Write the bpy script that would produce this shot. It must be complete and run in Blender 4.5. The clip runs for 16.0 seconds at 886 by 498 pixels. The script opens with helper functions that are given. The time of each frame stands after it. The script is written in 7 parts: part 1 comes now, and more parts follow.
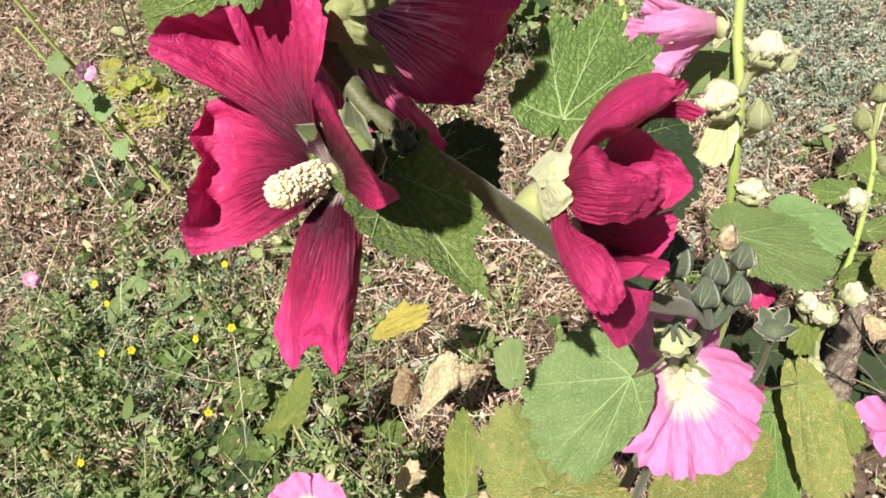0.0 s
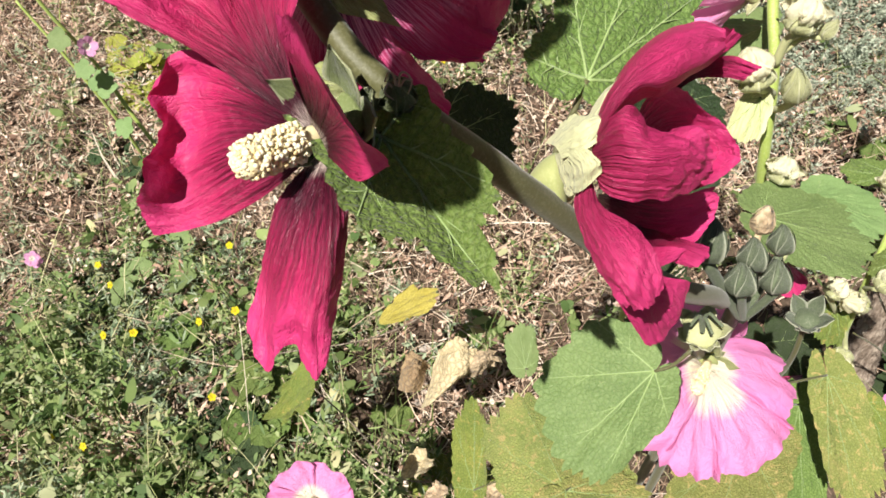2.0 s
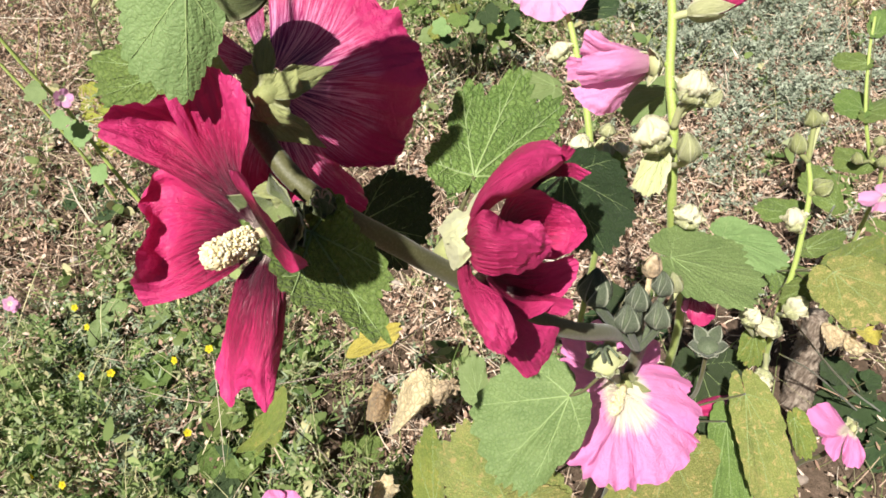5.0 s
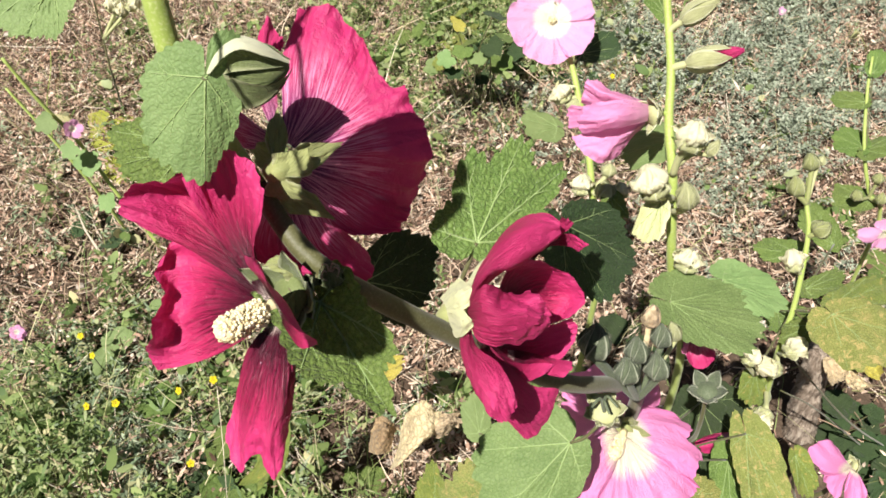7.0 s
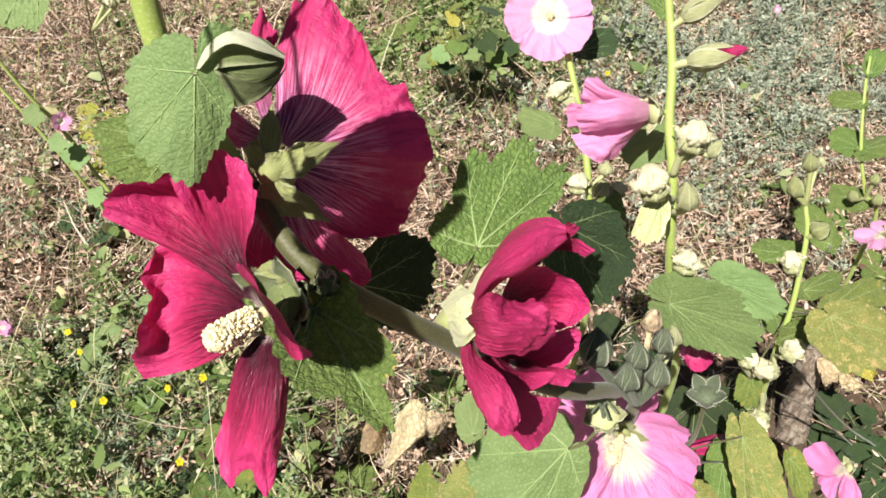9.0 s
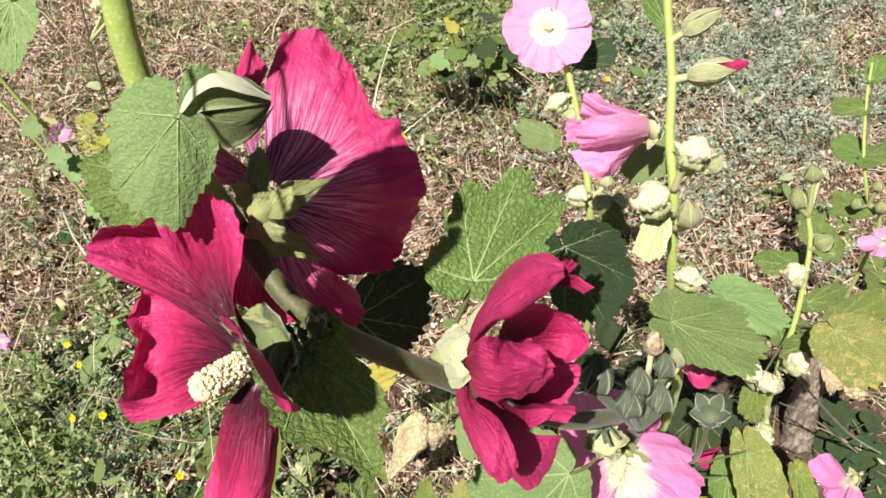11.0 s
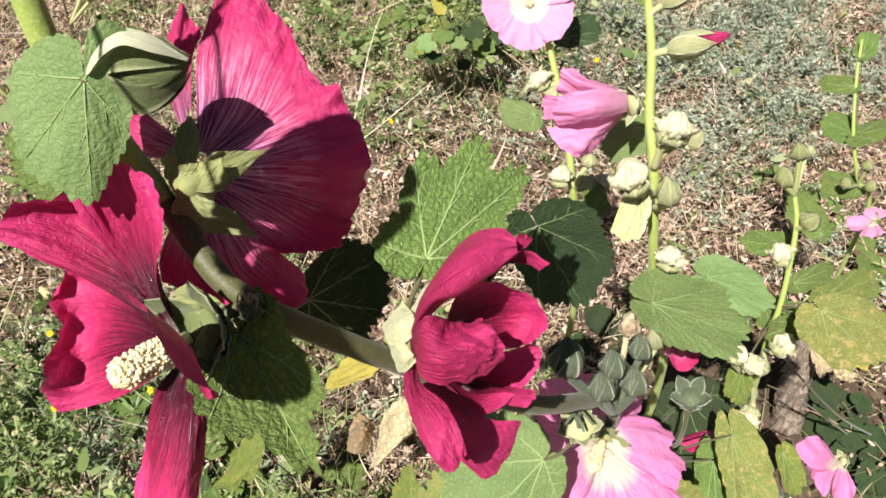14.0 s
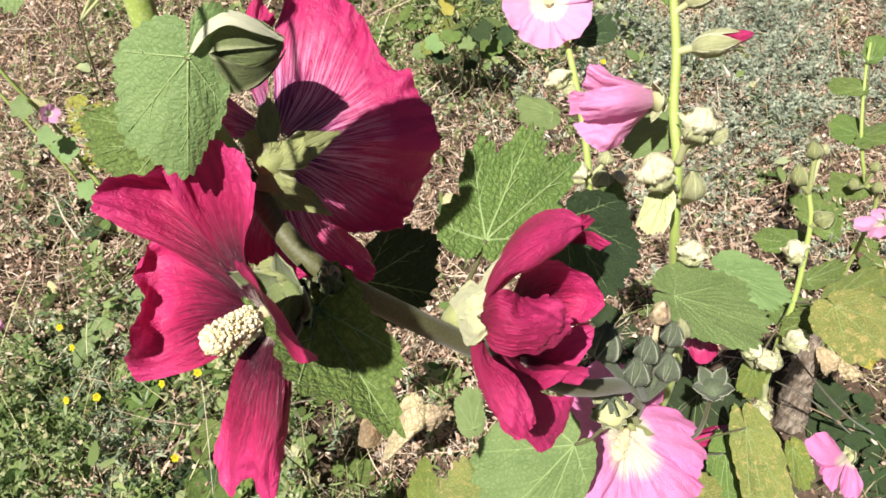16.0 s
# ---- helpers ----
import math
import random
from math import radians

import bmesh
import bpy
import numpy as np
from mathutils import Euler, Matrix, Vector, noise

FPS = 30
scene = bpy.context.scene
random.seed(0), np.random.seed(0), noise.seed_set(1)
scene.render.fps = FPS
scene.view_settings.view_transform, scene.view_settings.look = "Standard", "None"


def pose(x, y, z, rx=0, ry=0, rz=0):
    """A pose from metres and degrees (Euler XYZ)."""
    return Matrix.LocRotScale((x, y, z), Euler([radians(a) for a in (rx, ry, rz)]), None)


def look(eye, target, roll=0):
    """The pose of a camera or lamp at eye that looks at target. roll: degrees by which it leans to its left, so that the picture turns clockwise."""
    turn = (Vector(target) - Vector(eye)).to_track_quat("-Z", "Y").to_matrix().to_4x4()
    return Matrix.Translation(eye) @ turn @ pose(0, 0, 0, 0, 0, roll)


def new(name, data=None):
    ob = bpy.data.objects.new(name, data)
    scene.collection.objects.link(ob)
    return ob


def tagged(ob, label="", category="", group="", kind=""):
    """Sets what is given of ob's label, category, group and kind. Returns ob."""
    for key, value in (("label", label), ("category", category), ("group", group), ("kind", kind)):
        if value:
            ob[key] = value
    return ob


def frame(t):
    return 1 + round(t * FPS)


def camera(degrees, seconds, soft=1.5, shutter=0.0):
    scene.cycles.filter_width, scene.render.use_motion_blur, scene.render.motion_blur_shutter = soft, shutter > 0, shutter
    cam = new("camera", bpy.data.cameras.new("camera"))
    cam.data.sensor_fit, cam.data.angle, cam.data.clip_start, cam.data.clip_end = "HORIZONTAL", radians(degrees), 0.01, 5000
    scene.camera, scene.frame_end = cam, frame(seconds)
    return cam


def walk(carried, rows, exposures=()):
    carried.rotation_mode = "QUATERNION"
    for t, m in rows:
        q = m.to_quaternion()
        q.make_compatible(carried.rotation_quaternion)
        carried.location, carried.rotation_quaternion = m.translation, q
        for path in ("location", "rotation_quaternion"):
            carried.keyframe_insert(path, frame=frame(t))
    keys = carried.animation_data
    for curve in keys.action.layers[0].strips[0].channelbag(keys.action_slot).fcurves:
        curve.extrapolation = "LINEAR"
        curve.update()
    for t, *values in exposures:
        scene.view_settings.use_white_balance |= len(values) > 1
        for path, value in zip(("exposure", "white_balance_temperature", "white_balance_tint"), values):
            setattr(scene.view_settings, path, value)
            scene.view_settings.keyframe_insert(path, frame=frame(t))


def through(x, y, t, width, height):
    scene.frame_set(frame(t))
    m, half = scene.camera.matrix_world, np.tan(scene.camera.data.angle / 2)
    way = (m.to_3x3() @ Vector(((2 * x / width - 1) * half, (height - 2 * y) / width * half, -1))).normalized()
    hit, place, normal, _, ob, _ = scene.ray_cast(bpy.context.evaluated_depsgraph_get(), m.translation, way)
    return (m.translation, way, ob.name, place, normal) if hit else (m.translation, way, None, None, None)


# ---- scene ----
cam = camera(63.3, 16.0, soft=1.7)
PATH = [
    (0, (0.012, 0.021, 1.265), (-0.063, 1.249, -0.312), -1.6),
    (0.5, (0.007, 0.024, 1.258), (-0.071, 1.247, -0.322), -1.1),
    (1, (0.014, 0.029, 1.263), (-0.059, 1.269, -0.304), -0.5),
    (1.5, (0.011, 0.043, 1.257), (-0.069, 1.275, -0.316), -0.9),
    (2, (0.013, 0.044, 1.235), (-0.092, 1.231, -0.371), -2.5),
    (2.5, (0.019, 0.04, 1.244), (-0.077, 1.238, -0.355), -2.6),
    (3, (0.035, 0.035, 1.246), (-0.036, 1.214, -0.369), -2.4),
    (3.5, (0.04, 0.015, 1.275), (-0.004, 1.215, -0.325), -1.7),
    (4, (0.035, 0.012, 1.3), (0.0, 1.251, -0.27), -1.6),
    (4.2, (0.034, 0.01, 1.301), (-0.005, 1.251, -0.266), -1.7),
    (6.3, (0.052, 0.017, 1.305), (0.025, 1.282, -0.243), -0.6),
    (6.5, (0.048, 0.018, 1.304), (0.024, 1.267, -0.258), -0.6),
    (7, (0.04, 0.019, 1.324), (-0.009, 1.315, -0.2), -1.3),
    (7.5, (0.041, 0.024, 1.326), (-0.004, 1.315, -0.201), -0.6),
    (8, (0.045, 0.026, 1.319), (0.003, 1.307, -0.217), -1.1),
    (8.5, (0.041, 0.029, 1.318), (0.008, 1.317, -0.212), -0.7),
    (9, (0.036, 0.03, 1.317), (0.011, 1.316, -0.215), -0.1),
    (9.5, (0.037, 0.032, 1.317), (0.001, 1.318, -0.214), -0.7),
    (10, (0.037, 0.037, 1.321), (-0.004, 1.323, -0.21), -1.1),
    (10.2, (0.041, 0.039, 1.322), (0.001, 1.329, -0.206), -1.3),
    (12.3, (0.034, 0.051, 1.312), (0.024, 1.339, -0.218), 0.4),
    (12.5, (0.039, 0.049, 1.311), (0.028, 1.328, -0.226), 0.2),
    (13, (0.048, 0.043, 1.312), (0.033, 1.314, -0.232), -0.4),
    (13.5, (0.05, 0.042, 1.312), (0.03, 1.314, -0.231), -0.7),
    (14, (0.057, 0.054, 1.304), (0.037, 1.315, -0.248), -0.9),
    (14.5, (0.048, 0.06, 1.298), (0.033, 1.318, -0.257), -0.6),
    (15, (0.043, 0.06, 1.297), (0.036, 1.323, -0.254), -0.3),
    (15.5, (0.037, 0.048, 1.305), (0.038, 1.321, -0.238), 0.2),
    (16, (0.03, 0.04, 1.307), (0.024, 1.306, -0.241), 0.1),
]
walk(cam, [(t, look(eye, target, roll)) for t, eye, target, roll in PATH], exposures=[(0, 0.80), (16, 0.80)])

# ---- light ----
SUN_WAY = Vector((0.28, 0.425, -0.861)).normalized()
world = bpy.data.worlds.new("sky")
scene.world = world
world.use_nodes = True
sky = world.node_tree.nodes.new("ShaderNodeTexSky")
sky.sky_type = "NISHITA"
sky.sun_disc = False
sky.sun_elevation = math.asin(-SUN_WAY.z)
sky.sun_rotation = math.atan2(-SUN_WAY.x, -SUN_WAY.y)
back = world.node_tree.nodes["Background"]
back.inputs["Strength"].default_value = 0.020
world.node_tree.links.new(sky.outputs[0], back.inputs[0])
sun = new("sun", bpy.data.lights.new("sun", "SUN"))
sun.data.energy, sun.data.angle, sun.data.color = 5.25, radians(0.53), (1.0, 0.955, 0.89)
sun.matrix_world = look((0, 0, 20), Vector((0, 0, 20)) + SUN_WAY)


# ---- materials ----
class Net:
    """A small helper to write node materials."""

    def __init__(self, name):
        self.mat = bpy.data.materials.new(name)
        self.mat.use_nodes = True
        self.tree = self.mat.node_tree
        self.tree.nodes.clear()

    def put(self, kind, ins=None, **props):
        n = self.tree.nodes.new("ShaderNode" + kind)
        for k, v in props.items():
            setattr(n, k, v)
        for k, v in (ins or {}).items():
            if isinstance(v, bpy.types.NodeSocket):
                self.tree.links.new(v, n.inputs[k])
            else:
                n.inputs[k].default_value = v
        return n

    def math(self, op, a, b=0.0, clamp=False):
        return self.put("Math", {0: a, 1: b}, operation=op, use_clamp=clamp).outputs[0]

    def ramp(self, fac, stops, ease="LINEAR"):
        n = self.put("ValToRGB", {0: fac})
        r = n.color_ramp
        r.interpolation = ease
        while len(r.elements) < len(stops):
            r.elements.new(0.5)
        for e, (p, c) in zip(r.elements, stops):
            e.position, e.color = p, (*c, 1) if len(c) == 3 else c
        return n.outputs[0]

    def grey(self, fac, stops):
        return self.ramp(fac, [(p, (v, v, v)) for p, v in stops])

    def mix(self, fac, a, b, blend="MIX"):
        n = self.put("Mix", data_type="RGBA", blend_type=blend, clamp_result=False)
        for k, v in ((0, fac), (6, a), (7, b)):
            if isinstance(v, bpy.types.NodeSocket):
                self.tree.links.new(v, n.inputs[k])
            else:
                n.inputs[k].default_value = v if k == 0 else (*v, 1)
        return n.outputs[2]

    def noise(self, vec, scale, detail=3.0, rough=0.55, dist=0.0):
        return self.put("TexNoise", {"Vector": vec, "Scale": scale, "Detail": detail, "Roughness": rough, "Distortion": dist}).outputs[0]

    def place(self):
        return self.put("TexCoord").outputs["Object"]

    def bump(self, h, strength, dist, under=None):
        ins = {"Height": h, "Strength": strength, "Distance": dist}
        if under:
            ins["Normal"] = under
        return self.put("Bump", ins).outputs[0]

    def finish(self, color, rough=0.6, normal=None, through=None, share=0.35, spec=0.5, sheen=0.0, coat=0.0):
        ins = {"Base Color": color, "Roughness": rough, "Specular IOR Level": spec}
        if normal:
            ins["Normal"] = normal
        if sheen:
            ins["Sheen Weight"], ins["Sheen Roughness"] = sheen, 0.45
        if coat:
            ins["Coat Weight"], ins["Coat Roughness"] = coat, 0.3
        shader = self.put("BsdfPrincipled", ins).outputs[0]
        if through is not None:
            ins = {"Color": through}
            if normal:
                ins["Normal"] = normal
            t = self.put("BsdfTranslucent", ins).outputs[0]
            shader = self.put("MixShader", {0: share, 1: shader, 2: t}).outputs[0]
        self.put("OutputMaterial", {"Surface": shader})
        return self.mat


def petal_material(name, tip, body, throat, vein, vein_amount, throat_to, throat_from, shine, share, spot=None, relief_height=0.0012, gloss=0.5, vein_end=0.85, fray=0.30):
    """Satin petal: u runs from the claw to the rim, v from edge to edge; veins fan out with v and fade before the rim."""
    n = Net(name)
    sep = n.put("SeparateXYZ", {0: n.put("UVMap").outputs[0]})
    u, v = sep.outputs[0], sep.outputs[1]

    def fan(a, b, c):
        return n.put("CombineXYZ", {0: n.math("MULTIPLY", u, a), 1: n.math("MULTIPLY", v, b), 2: c}).outputs[0]

    lines = n.noise(fan(1.4, 24.0, 0.0), 1.5, 4.0, 0.6, 0.35)
    fine = n.noise(fan(3.0, 70.0, 3.0), 1.4, 3.0, 0.6, 0.3)
    blotch = n.noise(n.place(), 70.0, 4.0, 0.6)
    edge = n.math("ADD", u, n.math("MULTIPLY", n.math("SUBTRACT", lines, 0.5), fray))
    col = n.ramp(edge, [(0.0, throat), (throat_from, throat), (throat_to, body), (0.95, tip)])
    if spot:
        col = n.mix(n.grey(n.math("ADD", u, n.math("MULTIPLY", n.math("SUBTRACT", fine, 0.5), 0.08)), [(0.06, 1.0), (0.12, 0.0)]), col, spot)
    threads = n.math("MAXIMUM", n.grey(lines, [(0.49, 0.0), (0.56, 1.0)]), n.math("MULTIPLY", n.grey(fine, [(0.50, 0.0), (0.60, 1.0)]), 0.6))
    fade = n.grey(n.math("ADD", u, n.math("MULTIPLY", n.math("SUBTRACT", blotch, 0.5), 0.3)), [(0.08, 1.0), (vein_end * 0.65, 0.75), (vein_end, 0.0)])
    col = n.mix(n.math("MULTIPLY", threads, n.math("MULTIPLY", fade, vein_amount)), col, vein)
    col = n.mix(n.grey(blotch, [(0.35, 0.0), (0.7, 0.25)]), col, tuple(c * 0.75 for c in body))
    ridge = n.math("ADD", n.math("MULTIPLY", lines, 0.8), n.math("MULTIPLY", fine, 0.35))
    ridge = n.math("MULTIPLY", ridge, n.grey(u, [(0.0, 1.0), (0.45, 0.6), (0.75, 0.12)]))
    normal = n.bump(ridge, 1.0, relief_height)
    folds = n.noise(fan(9.0, 9.0, 1.0), 1.6, 5.0, 0.65, 0.9)
    normal = n.bump(folds, 0.55, 0.0034, normal)
    normal = n.bump(n.noise(n.place(), 520.0, 3.0), 0.25, 0.0004, normal)
    streak = n.math("MULTIPLY", n.grey(fine, [(0.55, 0.0), (0.64, 1.0)]), n.grey(u, [(0.2, 1.0), (0.65, 0.0)]))
    rough = n.math("SUBTRACT", n.math("ADD", 0.38, n.math("MULTIPLY", fine, 0.16)), n.math("MULTIPLY", streak, 0.44 - shine))
    return n.finish(col, rough, normal, through=col, share=share, spec=n.math("ADD", 0.40, n.math("MULTIPLY", streak, gloss)), sheen=0.0)


def leaf_material(name, low, high, fleck, net=380.0, share=0.28, dry=0.0, spot=(0.3, 0.2, 0.06), relief_height=0.0012, groove=0.55):
    """Hairy, puckered leaf with a net of small pale veins."""
    n = Net(name)
    p = n.place()
    rnd = n.put("ObjectInfo").outputs["Random"]
    big = n.noise(p, 35.0, 4.0, 0.6)
    bent = n.put("VectorMath", {0: p, 1: n.put("VectorMath", {0: n.put("TexNoise", {"Vector": p, "Scale": 160.0, "Detail": 2.0}).outputs[1], "Scale": 0.004}, operation="SCALE").outputs[0]}, operation="ADD").outputs[0]
    cells = n.put("TexVoronoi", {"Vector": bent, "Scale": net, "Randomness": 1.0}, feature="DISTANCE_TO_EDGE").outputs[0]
    cells2 = n.put("TexVoronoi", {"Vector": bent, "Scale": net * 2.3, "Randomness": 1.0}, feature="DISTANCE_TO_EDGE").outputs[0]
    col = n.mix(n.grey(big, [(0.3, 0.0), (0.7, 1.0)]), low, high)
    # Crease shade put into the colour: dark cell edges, paler dome tops.
    col = n.mix(n.math("MULTIPLY", n.grey(cells, [(0.0, 1.0), (0.16, 0.0)]), groove), col, tuple(c * 0.5 for c in low))
    col = n.mix(n.math("MULTIPLY", n.grey(cells, [(0.2, 0.0), (0.5, 1.0)]), 0.5 * groove), col, fleck)
    col = n.mix(n.math("MULTIPLY", n.grey(cells2, [(0.0, 1.0), (0.14, 0.0)]), 0.20), col, fleck)
    col = n.mix(n.grey(n.noise(p, 800.0, 2.0), [(0.58, 0.0), (0.75, 0.3)]), col, fleck)
    hsv = n.put("HueSaturation", {"Hue": n.math("ADD", 0.485, n.math("MULTIPLY", rnd, 0.03)), "Value": n.math("ADD", 0.85, n.math("MULTIPLY", rnd, 0.3)), "Color": col}).outputs[0]
    if dry:
        patch = n.noise(p, 130.0, 6.0, 0.75, 0.8)
        hsv = n.mix(n.grey(patch, [(0.66 - 0.24 * dry, 0.0), (0.74 - 0.2 * dry, 1.0)]), hsv, spot)
        rot = n.noise(p, 24.0, 5.0, 0.7, 0.5)
        hsv = n.mix(n.grey(rot, [(0.58, 0.0), (0.68, 0.6 * dry)]), hsv, tuple(c * 0.8 for c in spot))
    h = n.math("ADD", n.grey(cells, [(0.0, 0.0), (0.3, 1.0)]), n.math("MULTIPLY", n.grey(cells2, [(0.0, 0.0), (0.4, 1.0)]), 0.5))
    normal = n.bump(h, 0.6, relief_height)
    normal = n.bump(n.noise(p, 900.0, 2.0), 0.25, 0.0003, normal)
    return n.finish(hsv, 0.62, normal, through=n.mix(0.5, hsv, (0.35, 0.5, 0.05), "MULTIPLY") if dry else hsv, share=share, spec=0.35, sheen=0.08)


def island_material(name, stops, rough=0.75, share=0.2, bump=0.0, scale=300.0):
    """Many small pieces of one kind: each takes its own shade."""
    n = Net(name)
    rnd = n.put("NewGeometry").outputs["Random Per Island"]
    col = n.ramp(rnd, stops)
    tone = n.noise(n.place(), 14.0, 3.0)
    col = n.mix(n.grey(tone, [(0.35, 0.35), (0.65, 0.0)]), col, tuple(c * 0.55 for c in stops[0][1]))
    normal = n.bump(n.noise(n.place(), scale, 2.0), bump, 0.001) if bump else None
    return n.finish(col, rough, normal, through=col if share else None, share=share, spec=0.3)


def stem_material(name, low, high, hair):
    n = Net(name)
    p = n.place()
    col = n.mix(n.noise(p, 45.0, 4.0), low, high)
    col = n.mix(n.grey(n.noise(p, 900.0, 2.0), [(0.5, 0.0), (0.75, 0.5)]), col, hair)
    normal = n.bump(n.noise(p, 600.0, 3.0), 0.35, 0.0006)
    return n.finish(col, 0.55, normal, spec=0.4, sheen=0.15)


RED_FRONT = petal_material("crimson petal", (0.62, 0.042, 0.185), (0.50, 0.020, 0.110), (0.080, 0.002, 0.020), (0.018, 0.001, 0.006), 0.9, 0.58, 0.20, 0.10, 0.20, spot=(0.84, 0.70, 0.62), relief_height=0.0045, gloss=1.0, vein_end=0.78)
RED_BACK = petal_material("crimson petal back", (0.56, 0.034, 0.160), (0.50, 0.030, 0.140), (0.075, 0.008, 0.12), (0.90, 0.42, 0.66), 0.85, 0.46, 0.14, 0.34, 0.26, vein_end=0.75)
RED_OUTER = petal_material("crimson petal outside", (0.64, 0.046, 0.190), (0.55, 0.030, 0.145), (0.44, 0.03, 0.11), (0.20, 0.004, 0.034), 0.45, 0.5, 0.05, 0.30, 0.26, relief_height=0.0018, vein_end=0.8)
PINK = petal_material("pink petal", (0.84, 0.27, 0.56), (0.85, 0.31, 0.59), (0.98, 0.95, 0.70), (0.72, 0.17, 0.46), 0.25, 0.42, 0.27, 0.5, 0.36, fray=0.14)
PINK_OUTER = petal_material("pink petal outside", (0.86, 0.33, 0.60), (0.86, 0.36, 0.61), (0.82, 0.46, 0.58), (0.74, 0.20, 0.47), 0.25, 0.4, 0.05, 0.5, 0.36)
PINK_PALE = petal_material("pale pink petal", (0.82, 0.38, 0.64), (0.84, 0.44, 0.67), (0.97, 0.95, 0.74), (0.76, 0.34, 0.60), 0.15, 0.45, 0.33, 0.5, 0.36, fray=0.10)
CREAM = petal_material("withered cream petal", (0.84, 0.80, 0.54), (0.85, 0.82, 0.58), (0.64, 0.68, 0.36), (0.66, 0.56, 0.36), 0.25, 0.4, 0.1, 0.6, 0.3)
LEAF = leaf_material("hollyhock leaf", (0.100, 0.165, 0.030), (0.170, 0.245, 0.052), (0.33, 0.39, 0.15), net=300.0, relief_height=0.0011)
LEAF_PALE = leaf_material("pale hollyhock leaf", (0.155, 0.24, 0.076), (0.215, 0.305, 0.11), (0.33, 0.41, 0.20), net=480.0, relief_height=0.0003, groove=0.22)
LEAF_SILVER = leaf_material("silvery green leaf", (0.125, 0.195, 0.056), (0.185, 0.262, 0.085), (0.35, 0.41, 0.20), net=300.0, relief_height=0.0005, groove=0.30)
# A darkened copy of the hollyhock leaf; the shade is in its colour.
LEAF_SHADED = leaf_material("hollyhock leaf darkened for shade", (0.030, 0.060, 0.017), (0.050, 0.090, 0.026), (0.10, 0.13, 0.065))
LEAF_YELLOW = leaf_material("yellowing hollyhock leaf", (0.135, 0.19, 0.032), (0.24, 0.275, 0.05), (0.36, 0.36, 0.12), dry=0.4, spot=(0.46, 0.34, 0.10))
LEAF_SPECKLED = leaf_material("speckled ageing leaf", (0.18, 0.235, 0.050), (0.32, 0.345, 0.085), (0.50, 0.49, 0.22), dry=0.5, spot=(0.50, 0.38, 0.15))
LEAF_DRY = leaf_material("dry hollyhock leaf", (0.46, 0.34, 0.19), (0.66, 0.53, 0.33), (0.76, 0.66, 0.47), net=90.0, share=0.18, dry=0.12, spot=(0.30, 0.19, 0.10), relief_height=0.003)
YELLOW_LEAF = leaf_material("yellow-green weed leaf", (0.36, 0.40, 0.05), (0.52, 0.52, 0.09), (0.6, 0.58, 0.2), share=0.35)
LEAF_BROWN = leaf_material("brown withered leaf", (0.22, 0.13, 0.075), (0.34, 0.22, 0.13), (0.45, 0.33, 0.2), net=90.0, share=0.12, relief_height=0.003)
LEAF_GOLD = leaf_material("yellow faded leaf", (0.50, 0.42, 0.05), (0.64, 0.54, 0.10), (0.74, 0.68, 0.34), share=0.35, dry=0.25, spot=(0.34, 0.24, 0.08))
YELLOW_PETAL = petal_material("yellow petal", (0.85, 0.72, 0.02), (0.85, 0.70, 0.02), (0.75, 0.55, 0.02), (0.7, 0.5, 0.02), 0.2, 0.4, 0.1, 0.5, 0.35)


def wood_material():
    """Old grey wood with long fibres and dark cracks."""
    n = Net("weathered wood")
    p = n.put("Mapping", {"Vector": n.place(), "Scale": (1.0, 1.0, 0.16)}).outputs[0]
    a, b = n.noise(p, 120.0, 5.0, 0.65, 0.6), n.noise(p, 420.0, 3.0)
    col = n.ramp(a, [(0.30, (0.05, 0.036, 0.026)), (0.46, (0.22, 0.17, 0.13)), (0.62, (0.42, 0.35, 0.28)), (0.8, (0.56, 0.49, 0.41))])
    col = n.mix(n.grey(b, [(0.5, 0.0), (0.7, 0.5)]), col, (0.12, 0.09, 0.07))
    return n.finish(col, 0.9, n.bump(n.math("ADD", a, n.math("MULTIPLY", b, 0.4)), 1.0, 0.006), spec=0.2)


OLD_WOOD = wood_material()
WITHERED = stem_material("withered style", (0.30, 0.20, 0.14), (0.42, 0.30, 0.22), (0.52, 0.42, 0.32))
VEIN = stem_material("leaf vein", (0.19, 0.275, 0.085), (0.26, 0.345, 0.13), (0.40, 0.46, 0.25))
STEM = stem_material("hollyhock stem", (0.066, 0.064, 0.023), (0.100, 0.098, 0.036), (0.17, 0.165, 0.09))
STEM_LIGHT = stem_material("young hollyhock stem", (0.24, 0.32, 0.060), (0.34, 0.42, 0.10), (0.55, 0.58, 0.30))


